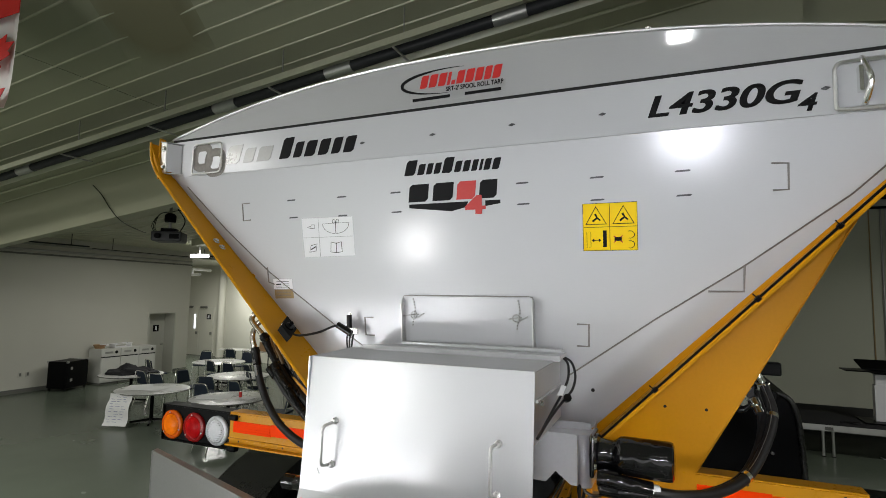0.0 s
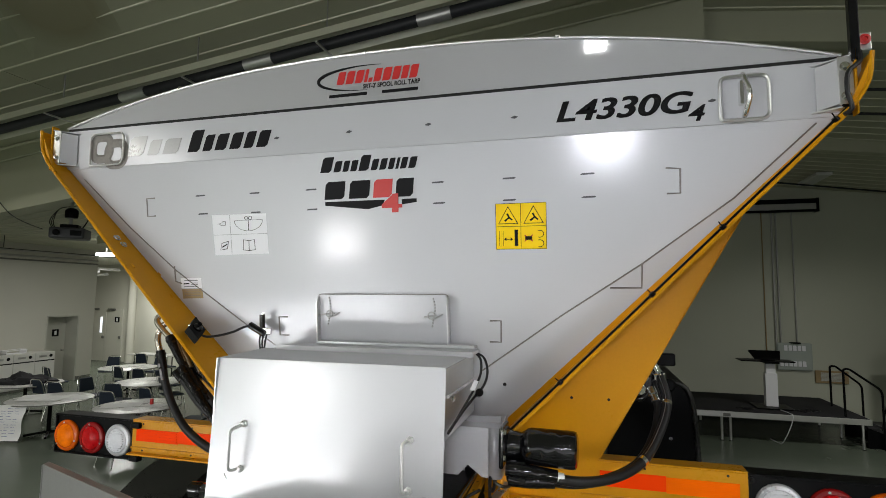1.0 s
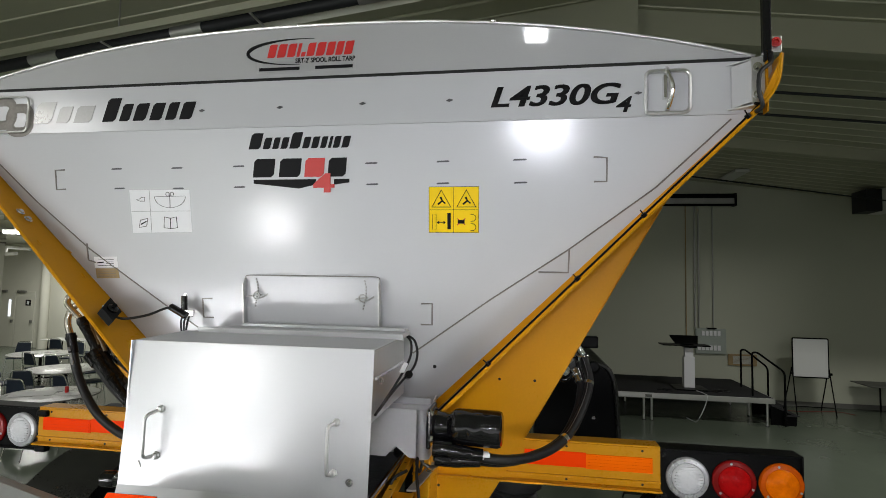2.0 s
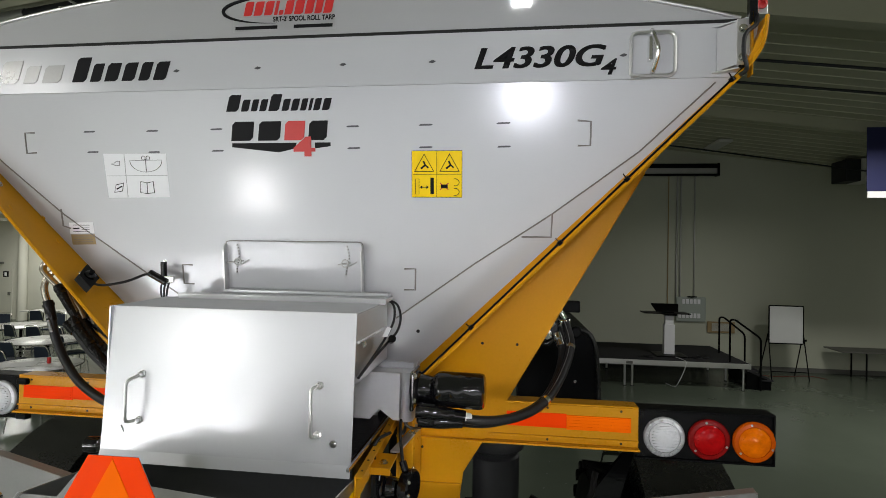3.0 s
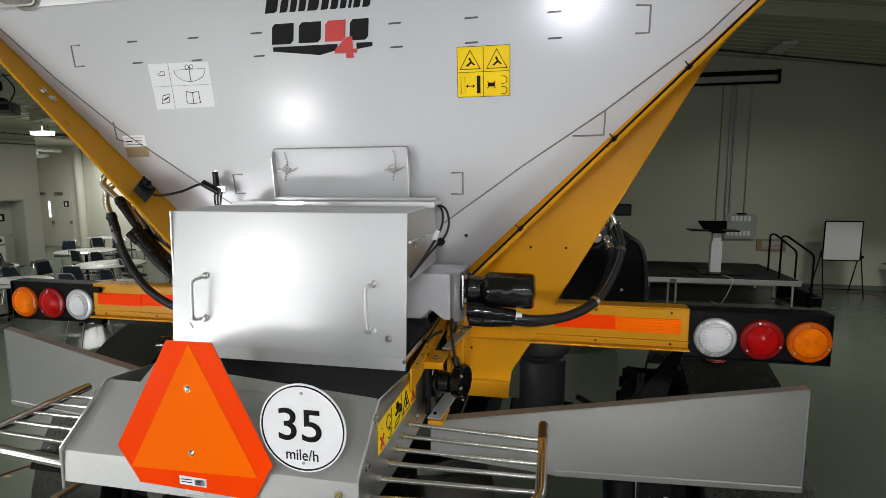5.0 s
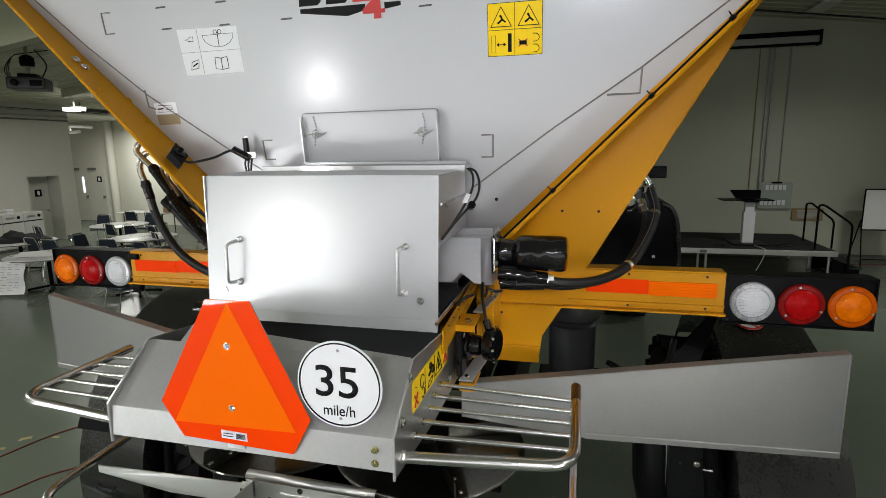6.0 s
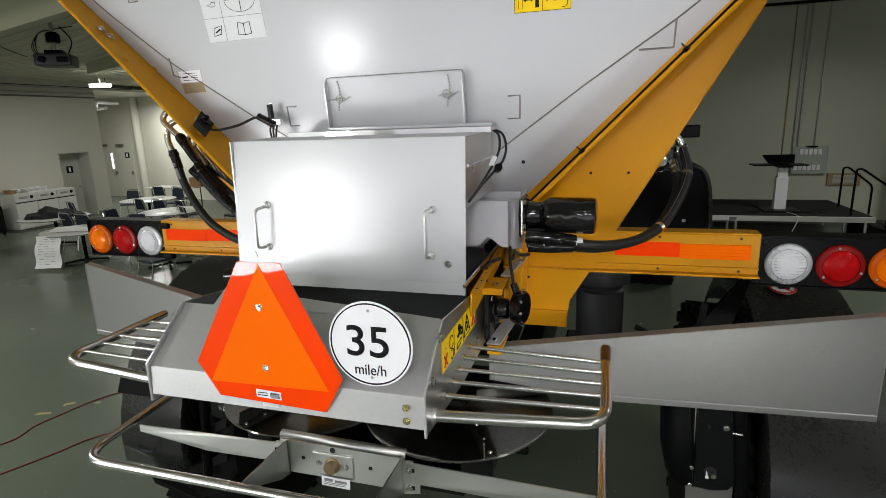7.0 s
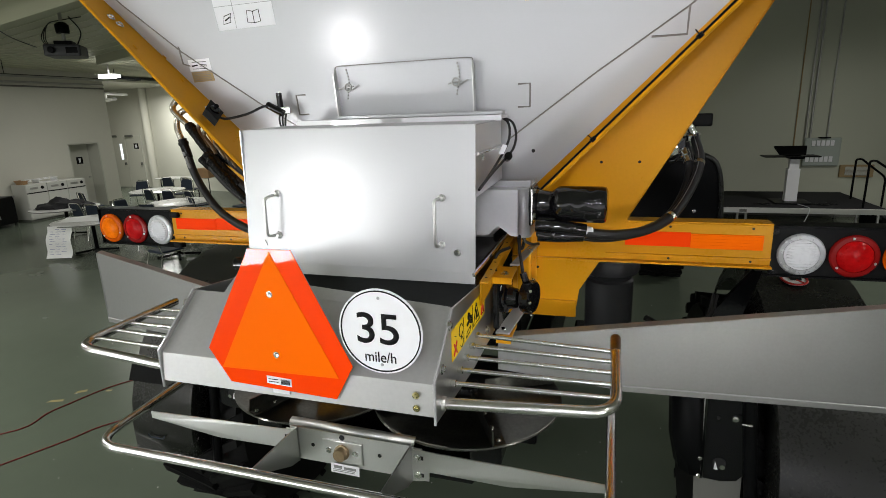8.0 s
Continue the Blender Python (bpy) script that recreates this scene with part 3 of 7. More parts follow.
# stickers on the rear wall
st = part("warning_sticker", plate([on_wall(0.424, 3.107, 0.0004), on_wall(0.614, 3.107, 0.0004), on_wall(0.614, 3.279, 0.0004), on_wall(0.424, 3.279, 0.0004)], (0, -0.0008, 0)), SIGN_Y, machine,
          "yellow warning sticker with four black pictograms")


def on_sign(x, z):
    return on_wall(x, z, 0.0016)


inks = []
for a, b in (((0.428, 3.1925), (0.610, 3.1925)), ((0.519, 3.109), (0.519, 3.277)), ((0.425, 3.108), (0.613, 3.108)), ((0.425, 3.278), (0.613, 3.278)), ((0.425, 3.108), (0.425, 3.278)), ((0.613, 3.108), (0.613, 3.278))):
    inks.append(tube([on_sign(*a), on_sign(*b)], 0.0011, 4))
for cx_ in (0.4715, 0.5665):
    tri = [on_sign(cx_ - 0.036, 3.203), on_sign(cx_ + 0.036, 3.203), on_sign(cx_, 3.266)]
    inks.append(tube(tri, 0.0024, 6, None, True))
    inks.append(tube([on_sign(cx_ - 0.012, 3.213), on_sign(cx_ + 0.004, 3.226), on_sign(cx_ - 0.003, 3.240)], 0.0038, 6))
    inks.append(tube([on_sign(cx_ + 0.004, 3.226), on_sign(cx_ + 0.016, 3.216)], 0.003, 6))
inks.append(tube([on_sign(0.438, 3.120), on_sign(0.438, 3.176), on_sign(0.452, 3.176), on_sign(0.452, 3.120)], 0.0010, 4, None, True))
inks.append(tube([on_sign(0.459, 3.145), on_sign(0.484, 3.145)], 0.0016, 4))
inks.append(plate([on_sign(0.489, 3.145), on_sign(0.480, 3.152), on_sign(0.480, 3.138)], (0, -0.0008, 0)))
inks.append(plate([on_sign(0.455, 3.145), on_sign(0.464, 3.152), on_sign(0.464, 3.138)], (0, -0.0008, 0)))
inks.append(plate([on_sign(0.495, 3.120), on_sign(0.508, 3.120), on_sign(0.508, 3.180), on_sign(0.495, 3.180)], (0, -0.0008, 0)))
for cz in (3.163, 3.128):
    inks.append(tube([on_sign(0.588 + 0.015 * math.cos(radians(a)), cz + 0.013 * math.sin(radians(a))) for a in range(-110, 130, 20)], 0.0014, 4))
inks.append(tube([on_sign(0.535, 3.148), on_sign(0.560, 3.148)], 0.007, 6))
for bm in inks:
    part("sticker_ink", bm, INK, st)
cross = tube([on_sign(0.532, 3.136), on_sign(0.563, 3.160)], 0.0024, 4)
tube([on_sign(0.532, 3.160), on_sign(0.563, 3.136)], 0.0024, 4, cross)
part("sticker_cross", cross, REDINK, st)

st = part("manual_sticker", plate([on_wall(-0.828, 3.100, 0.0004), on_wall(-0.560, 3.105, 0.0004), on_wall(-0.567, 3.275, 0.0004), on_wall(-0.840, 3.276, 0.0004)], (0, -0.0008, 0)), WHITE, machine,
          "white sticker with line drawings of manual and spread pattern")
inks = []
for a, b in (((-0.832, 3.188), (-0.564, 3.190)), ((-0.742, 3.102), (-0.748, 3.275))):
    part("sticker_rule", tube([on_sign(*a), on_sign(*b)], 0.0009, 4), INKGREY, st)
inks.append(tube([on_sign(-0.655 + 0.07 * math.cos(radians(a)), 3.248 + 0.045 * math.sin(radians(a))) for a in range(180, 361, 15)], 0.0010, 4))
inks.append(tube([on_sign(-0.725, 3.248), on_sign(-0.585, 3.250)], 0.0008, 4))
inks.append(tube([on_sign(-0.655, 3.255), on_sign(-0.655, 3.205)], 0.0014, 4))
for dx in (-0.010, 0.010):
    inks.append(tube([on_sign(-0.655 + dx + 0.008 * math.cos(radians(a)), 3.258 + 0.008 * math.sin(radians(a))) for a in range(0, 360, 30)], 0.0012, 4, None, True))
inks.append(tube([on_sign(-0.81, 3.236), on_sign(-0.79, 3.240), on_sign(-0.785, 3.246), on_sign(-0.77, 3.246), on_sign(-0.77, 3.230), on_sign(-0.79, 3.230)], 0.0012, 4, None, True))
for q in ([(-0.685, 3.122), (-0.655, 3.118), (-0.625, 3.122), (-0.628, 3.166), (-0.655, 3.160), (-0.682, 3.166)], [(-0.80, 3.122), (-0.765, 3.128), (-0.758, 3.160), (-0.792, 3.152)]):
    inks.append(tube([on_sign(*p_) for p_ in q], 0.0016, 4, None, True))
inks.append(tube([on_sign(-0.655, 3.118), on_sign(-0.655, 3.160)], 0.0014, 4))
inks.append(tube([on_sign(-0.79, 3.135), on_sign(-0.765, 3.147)], 0.003, 4))
for bm in inks:
    part("sticker_ink", bm, INK, st)
st = part("serial_plate", plate([on_wall(-1.015, 2.953, 0.0004), on_wall(-0.905, 2.956, 0.0004), on_wall(-0.908, 3.001, 0.0004), on_wall(-1.018, 2.999, 0.0004)], (0, -0.0008, 0)), WHITE, machine, "small white label over a tan one")
ink = bmesh.new()
for z, x0, x1 in ((2.989, -0.998, -0.925), (2.978, -0.96, -0.925), (2.972, -0.96, -0.925), (2.962, -1.0, -0.925)):
    tube([on_sign(x0, z), on_sign(x1, z)], 0.0013, 4, ink)
tube([on_sign(-1.0, 2.974), on_sign(-0.972, 2.976)], 0.0035, 4, ink)
part("label_print", ink, INK, st)
part("tan_label", plate([on_wall(-1.008, 2.908, 0.0004), on_wall(-0.900, 2.911, 0.0004), on_wall(-0.905, 2.952, 0.0004), on_wall(-1.012, 2.950, 0.0004)], (0, -0.0008, 0)), TAN, st)
ink = bmesh.new()
for i in range(5):
    tube([on_sign(-1.0, 2.943 - i * 0.007), on_sign(-0.915, 2.944 - i * 0.007)], 0.0011, 4, ink)
part("label_print", ink, SEAM, st)

# feed gate plate above the metering box, with its pins and chains
gate = part("feed_gate", plate([(-0.316, 0.068, 2.70), (0.238, 0.068, 2.70), (0.238, 0.040, 2.918), (0.222, 0.038, 2.932), (-0.300, 0.038, 2.930), (-0.316, 0.040, 2.915)], (0, 0.004, 0)), STEEL, machine,
            "thin stainless gate plate standing above the box")
# thin dark rod along the gate's rim, drawing the shadow line there
part("gate_hem", tube(rounded([(-0.316, 0.038, 2.905), (-0.314, 0.034, 2.931), (-0.298, 0.033, 2.934), (0.220, 0.033, 2.936), (0.236, 0.034, 2.933), (0.238, 0.038, 2.908)], 0.006), 0.0016, 6), SEAM, gate, smooth=True)
for x in (-0.316, 0.236):
    part("gate_edge", plate([(x, 0.070, 2.70), (x, 0.036, 2.70), (x, 0.012, 2.895), (x, 0.030, 2.925), (x, 0.042, 2.915)], (0.004, 0, 0)), STEEL_D, gate)
for x, dx in ((-0.262, -1), (0.172, 1)):
    pin = tube([(x + 0.014 * math.cos(radians(a)), 0.030, 2.853 + 0.014 * math.sin(radians(a))) for a in range(0, 360, 30)], 0.0028, 6, closed=True)
    tube([(x - 0.05 if dx < 0 else x - 0.03, 0.036, 2.848), (x + 0.02, 0.036, 2.856)], 0.0030, 6, pin)
    tube([(x + 0.012, 0.034, 2.842), (x + 0.045, 0.034, 2.860)], 0.0025, 6, pin)
    part("hitch_pin", pin, GALV, gate)
    chain = bmesh.new()
    for i in range(10):
        z = 2.918 - i * 0.0118
        xx = x + 0.006 * math.sin(i * 0.5) + dx * 0.006
        lathe([(0.0006, -0.0042), (0.0036, -0.002), (0.0040, 0.0), (0.0036, 0.002), (0.0006, 0.0042)], (xx, 0.034 + (2.918 - z) * 0.12, z), (0, 0, 1), 8, chain)
    part("chain", chain, GALV, gate)

# metering box
bx0, bx1 = -0.478, 0.339
body = bmesh.new()
plate([(bx0, -0.360, 2.709), (bx1, -0.360, 2.709), (bx1, -0.396, 2.262), (bx0, -0.396, 2.262)], (0, 0.004, 0), body)
plate([(bx0, -0.396, 2.262), (bx1, -0.396, 2.262), (bx1, -0.408, 2.228), (bx0, -0.408, 2.228)], (0, 0.004, 0), body)
mbox = part("metering_box", body, BOX_STEEL, machine, "bright stainless metering box with two handles")
part("box_top", plate([(bx0, -0.360, 2.709), (bx1, -0.360, 2.709), (bx1 + 0.004, -0.06, 2.716), (bx0 - 0.02, -0.06, 2.716)], (0, 0, -0.004)), STEEL, mbox)
part("box_top_edge", tube([(bx0, -0.358, 2.707), (bx1, -0.358, 2.707)], 0.0025, 6), STEEL, mbox)
part("lid", plate([(-0.43, -0.085, 2.719), (0.362, -0.085, 2.719), (0.362, 0.03, 2.722), (-0.33, 0.03, 2.722)], (0, 0, 0.012)), STEEL, mbox, "loose lid plate")
part("lid_step", box(-0.30, 0.35, 0.0, 0.05, 2.734, 2.746, 0.002), STEEL, mbox)
part("lid_edge", box(-0.43, 0.364, -0.090, -0.085, 2.712, 2.733, 0.001), STEEL_CAP, mbox)
part("box_side", plate([(bx1 - 0.003, -0.357, 2.709), (bx1 - 0.003, 0.04, 2.716), (bx1 - 0.003, 0.06, 2.50), (bx1 - 0.003, -0.36, 2.49)], (-0.004, 0, 0)), STEEL_D, mbox)
part("box_side", plate([(bx0, -0.372, 2.709), (bx0, 0.04, 2.716), (bx0, 0.06, 2.26), (bx0, -0.383, 2.26)], (0.004, 0, 0)), STEEL_D, mbox)
part("side_rod", tube([(bx1 + 0.004, -0.355, 2.621), (bx1 + 0.004, 0.0, 2.623)], 0.005, 8), CHROME, mbox)
bolt((bx1 + 0.002, -0.29, 2.606), (1, 0, 0), 0.008, mbox)
part("cable_tag", plate([(0.352, -0.09, 2.60), (0.370, -0.09, 2.60), (0.378, -0.06, 2.628), (0.362, -0.06, 2.632)], (0.001, -0.002, 0)), WHITE, mbox)
for cab_pts in ([(0.345, 0.02, 2.722), (0.385, 0.0, 2.705), (0.402, -0.02, 2.660), (0.395, -0.04, 2.615), (0.370, -0.07, 2.580), (0.352, -0.20, 2.545), (0.345, -0.34, 2.515)],
                [(0.345, 0.02, 2.722), (0.372, 0.0, 2.700), (0.378, -0.02, 2.655), (0.368, -0.05, 2.615), (0.352, -0.12, 2.570), (0.346, -0.24, 2.535), (0.344, -0.35, 2.512)]):
    part("sensor_cable", tube(smooth_line(cab_pts), 0.0045, 8), HOSE, mbox, smooth=True)
part("cable_plug", lathe([(0.014, 0), (0.014, 0.025)], (0.378, -0.06, 2.585), (0.3, -0.8, 0.3), 14), BLACK, mbox)
# D handles
for pts in ([(-0.352, -0.375, 2.356), (-0.366, -0.436, 2.360), (-0.364, -0.436, 2.488), (-0.352, -0.375, 2.498)], [(0.232, -0.375, 2.345), (0.222, -0.425, 2.345), (0.222, -0.425, 2.490), (0.232, -0.375, 2.490)]):
    h = part("handle", tube(rounded(pts, 0.018), 0.0052, 10), STEEL_D, mbox, "bent steel rod handle", smooth=True)
    for p_ in (pts[0], pts[-1]):
        part("handle_foot", lathe([(0.013, 0), (0.013, 0.004), (0.0095, 0.006), (0.0095, 0.014), (0.006, 0.016)], (p_[0], -0.36 - (2.709 - p_[2]) * 0.0805, p_[2]), (0, -1, 0), 6), STEEL_D, h)
bolt((0.283, -0.3925, 2.322), (0, -1, 0), 0.0075, mbox)
part("bolt_washer", lathe([(0.011, 0), (0.011, 0.002), (0.008, 0.003)], (0.283, -0.391, 2.322), (0, -1, 0), 16), CHROME, mbox)
part("rivet_tab", plate([(-0.425, -0.390, 2.318), (-0.40, -0.390, 2.318), (-0.41, -0.390, 2.338)], (0, -0.006, 0)), STEEL_D, mbox)
# rubber strip under the box, and a black block added to keep the mouth dark
part("rubber_curtain", plate([(bx0 + 0.03, -0.36, 2.27), (bx1 - 0.01, -0.36, 2.27), (bx1 - 0.01, -0.33, 2.10), (bx0 + 0.03, -0.33, 2.10)], (0, 0.006, 0)), CURTAIN, mbox, "black rubber curtain under the box")
for i in range(7):
    x = -0.36 + i * 0.11
    part("curtain_clip", box(x - 0.002, x + 0.002, -0.368, -0.358, 2.215, 2.262), RUBBER, mbox)
part("inner_frame", box(bx0 + 0.02, bx1 - 0.02, -0.32, 0.20, 2.05, 2.25, 0.004), BLACK, mbox)

# gearbox and hydraulic motor
gb = part("gearbox_cover", plate([(0.20, -0.112, 2.480), (0.423, -0.112, 2.480), (0.423, -0.112, 2.316), (0.401, -0.112, 2.316), (0.351, -0.112, 2.354), (0.318, -0.112, 2.316), (0.20, -0.112, 2.318)], (0, 0.003, 0)), COVER, machine,
          "grey sheet steel gearbox cover")
cov = bmesh.new()
ring = [(0.424, -0.114), (0.445, -0.114), (0.455, -0.111), (0.463, -0.104), (0.467, -0.094), (0.468, 0.02)]
top = [cov.verts.new((x, y, 2.482)) for x, y in ring]
bot = [cov.verts.new((x, y, 2.312)) for x, y in ring]
for i in range(5):
    cov.faces.new((top[i], bot[i], bot[i + 1], top[i + 1]))
cw = part("cover_corner", cov, COVER, gb, smooth=True)
sol = cw.modifiers.new("thickness", "SOLIDIFY")
sol.thickness = 0.003
part("cover_floor", box(0.22, 0.462, -0.108, 0.02, 2.468, 2.474), COVER, gb)
part("cover_rim", box(0.30, 0.452, -0.004, 0.000, 2.474, 2.498, 0.001), STEEL_CAP, gb)
part("cover_flange", plate([(0.466, -0.096, 2.482), (0.466, 0.02, 2.505), (0.466, 0.02, 2.482)], (0.003, 0, 0)), COVER, gb)
for z in (2.345, 2.455):
    part("cover_back", box(0.20, 0.30, 0.0, 0.02, z - 0.02, z + 0.02), GREY, gb)
bolt((0.272, -0.07, 2.474), (0, 0, 1), 0.008, gb)
motor = part("hydraulic_motor", lathe([(0.045, 0), (0.058, 0.004), (0.058, 0.024), (0.046, 0.03), (0.042, 0.07), (0.050, 0.082), (0.058, 0.092), (0.060, 0.105), (0.060, 0.235), (0.057, 0.246), (0.048, 0.250), (0.002, 0.250)],
                                      (0.470, -0.125, 2.437), (1, -0.06, 0), 28), TAPE, machine, "gloss black hydraulic motor", smooth=True)
bolt((0.476, -0.18, 2.49), (1, 0, 0), 0.010, motor, CHROME)
for dz, dy in ((-0.070, -0.175), (-0.098, -0.15)):
    part("port_fitting", lathe([(0.016, 0), (0.020, 0.01), (0.020, 0.05), (0.017, 0.055), (0.017, 0.12), (0.014, 0.125)], (0.50, dy, 2.437 + dz), (1, 0, 0), 14), TAPE, motor, smooth=True)
part("port_block", box(0.495, 0.56, -0.185, -0.13, 2.33, 2.40, 0.008), BLACK, motor)
part("motor_flange", box(0.472, 0.486, -0.19, -0.06, 2.37, 2.50, 0.006), BLACK, motor)
part("taped_sleeve", tube([(0.495, -0.182, 2.372), (0.56, -0.180, 2.370), (0.655, -0.158, 2.356)], [0.022, 0.0225, 0.0205], 14), TAPE, motor, smooth=True)
part("taped_sleeve", tube([(0.50, -0.165, 2.336), (0.57, -0.160, 2.334), (0.645, -0.143, 2.334)], [0.022, 0.0225, 0.0205], 14), TAPE, motor, smooth=True)
bolt((0.487, -0.175, 2.485), (1, 0, 0), 0.008, motor)
bolt((0.487, -0.18, 2.405), (1, 0, 0), 0.008, motor)
hr = [(0.60, -0.165, 2.358), (0.724, -0.12, 2.334), (0.841, -0.02, 2.330), (0.936, 0.08, 2.364), (1.004, 0.18, 2.447), (1.040, 0.26, 2.54), (1.022, 0.32, 2.63)]
hose = part("hydraulic_hose", tube(smooth_line(hr), 0.017, 12), HOSE, machine, "thick black hydraulic hose with printed line", smooth=True)
part("hydraulic_hose", tube(smooth_line([(0.60, -0.145, 2.338), (0.72, -0.09, 2.318), (0.835, 0.01, 2.322), (0.925, 0.11, 2.352), (0.985, 0.2, 2.43), (1.01, 0.28, 2.52), (0.995, 0.33, 2.60)]), 0.016, 12), HOSE, machine, smooth=True)
part("printed_line", tube(smooth_line([Vector(p_) + Vector((-0.006, -0.012, 0.0105)) for p_ in hr[1:]]), 0.0014, 4), INKGREY, hose)
part("hose_band", tube([(0.640, -0.153, 2.351), (0.672, -0.140, 2.345)], 0.0182, 12), WHITE, hose)
part("hose_band", tube([(0.928, 0.071, 2.360), (0.938, 0.083, 2.366)], 0.0190, 12), CHROME, hose)
part("hose_band", tube([(1.036, 0.248, 2.53), (1.039, 0.258, 2.54)], 0.0190, 12), CHROME, hose)
valve = part("valve_block", box(0.925, 0.995, 0.30, 0.38, 2.570, 2.630, 0.006), BLACK, machine, "chrome and black hydraulic valve cluster")
part("valve_cap", lathe([(0.02, 0), (0.021, 0.006), (0.021, 0.05), (0.015, 0.055), (0.014, 0.07)], (0.945, 0.30, 2.592), (0, -1, -0.2), 14), CHROME, valve, smooth=True)
part("valve_cap", lathe([(0.016, 0), (0.020, 0.004), (0.020, 0.03), (0.016, 0.034), (0.017, 0.06)], (0.985, 0.31, 2.580), (0.3, -0.6, -0.8), 12), CHROME, valve, smooth=True)
part("valve_cap", lathe([(0.018, 0), (0.018, 0.03), (0.012, 0.034)], (0.965, 0.30, 2.622), (-0.2, -1, 0.3), 6), GALV, valve)
part("valve_nut", lathe([(0.024, 0), (0.026, 0.004), (0.026, 0.024), (0.022, 0.028)], (1.018, 0.325, 2.640), (0.05, 0.2, -1), 6), CHROME, valve)
part("valve_elbow", tube(smooth_line([(0.962, 0.33, 2.625), (0.972, 0.32, 2.655), (1.000, 0.315, 2.668), (1.018, 0.32, 2.640)]), 0.015, 12), CHROME, valve, smooth=True)
part("valve_elbow", tube(smooth_line([(0.94, 0.31, 2.585), (0.925, 0.30, 2.555), (0.945, 0.29, 2.540), (0.975, 0.30, 2.565)]), 0.012, 10), BLACK, valve, smooth=True)
part("valve_switch", box(1.000, 1.085, 0.34, 0.38, 2.664, 2.712, 0.006), MATTE, valve)
part("switch_cap", box(0.998, 1.012, 0.335, 0.375, 2.650, 2.686, 0.003), CHROME, valve)

# tail beam, reflectors and lamp boxes on both sides
LAMPS = (("white", RING_W, LENS_W, 1.443), ("red", RING_R, LENS_R, 1.606), ("amber", RING_A, LENS_A, 1.768))
for s in (-1, 1):
    X = lambda d: CX + s * d
    lo, hi = lambda a, b: min(X(a), X(b)), lambda a, b: max(X(a), X(b))
    beam = part("tail_beam", box(lo(0.40, 1.345), hi(0.40, 1.345), 0.168, 0.176, 2.176, 2.326, 0.003), YELLOW, machine, "yellow tail lamp beam")
    part("beam_flange", box(lo(0.40, 1.345), hi(0.40, 1.345), 0.168, 0.25, 2.326, 2.332, 0.002), YELLOW, beam)
    part("beam_flange", box(lo(0.40, 1.345), hi(0.40, 1.345), 0.135, 0.175, 2.170, 2.178, 0.002), YELLOW, beam)
    part("beam_lip", box(lo(0.40, 1.345), hi(0.40, 1.345), 0.160, 0.168, 2.196, 2.204, 0.002), YELLOW, beam)
    for d in (0.72, 1.0, 1.28):
        part("beam_hole", lathe([(0.005, 0), (0.005, 0.001)], (X(d), 0.1675, 2.312), (0, -1, 0), 8), RECESS, beam)
        part("beam_hole", lathe([(0.005, 0), (0.005, 0.001)], (X(d), 0.1675, 2.188), (0, -1, 0), 8), RECESS, beam)
    part("red_reflector", box(lo(0.84, 1.073), hi(0.84, 1.073), 0.164, 0.168, 2.236, 2.292, 0.001), BEAM_R, beam, "red reflective strip")
    amb = box(lo(1.073, 1.316), hi(1.073, 1.316), 0.163, 0.168, 2.232, 2.288, 0.001)
    for i in range(4):
        box(lo(1.08, 1.31), hi(1.08, 1.31), 0.1615, 0.163, 2.238 + i * 0.012, 2.246 + i * 0.012, 0, amb)
    part("orange_reflector", amb, AMBERREF if s > 0 else BEAM_R, beam, "ribbed orange reflective strip")
    case = part("lamp_box", box(lo(1.345, 1.838), hi(1.345, 1.838), 0.188, 0.194, 2.138, 2.322, 0.002), MATTE, machine, "black lamp box with three round lamps")
    part("box_rim", box(lo(1.335, 1.842), hi(1.335, 1.842), 0.176, 0.26, 2.318, 2.326, 0.002), MATTE, case)
    part("box_rim", box(lo(1.335, 1.842), hi(1.335, 1.842), 0.176, 0.20, 2.133, 2.140, 0.002), MATTE, case)
    part("box_rim", box(lo(1.836, 1.842), hi(1.836, 1.842), 0.176, 0.26, 2.135, 2.326, 0.002), MATTE, case)
    for z in (2.148, 2.304):
        if s < 0:
            part("end_tab", box(lo(1.290, 1.345), hi(1.290, 1.345), 0.150, 0.186, z - 0.014, z + 0.014, 0.008), MATTE, case)
    for d, z in ((1.36, 2.148), (1.36, 2.30)):
        bolt((X(d), 0.188, z), (0, -1, 0), 0.007, case, BLACK)
    for name, ring, lens, d in LAMPS:
        c = (X(d), 0.190, 2.220)
        lamp = part("%s_lamp" % name, lathe([(0.076, 0), (0.077, 0.010), (0.072, 0.016), (0.058, 0.018), (0.056, 0.012)], c, (0, -1, 0), 36), ring, case, "round %s tail lamp" % name, smooth=True)
        dome = lathe([(0.057, 0.010), (0.056, 0.018), (0.045, 0.026), (0.025, 0.031), (0.001, 0.032)], c, (0, -1, 0), 36)
        part("lens", dome, lens, lamp, smooth=True)
        ribs = bmesh.new()
        if name == "white":
            for i in range(-4, 5):
                w = math.sqrt(max(0, 0.050 ** 2 - (i * 0.011) ** 2))
                box(c[0] - w, c[0] + w, 0.1605, 0.166, c[2] + i * 0.011 - 0.0012, c[2] + i * 0.011 + 0.0012, 0.0005, ribs)
        else:
            for i in range(24):
                a = 2 * math.pi * i / 24
                tube([(c[0] + 0.012 * math.cos(a), 0.1595, c[2] + 0.012 * math.sin(a)), (c[0] + 0.046 * math.cos(a), 0.165, c[2] + 0.046 * math.sin(a))], 0.002, 4, ribs)
        part("lens_ribs", ribs, lens, lamp)
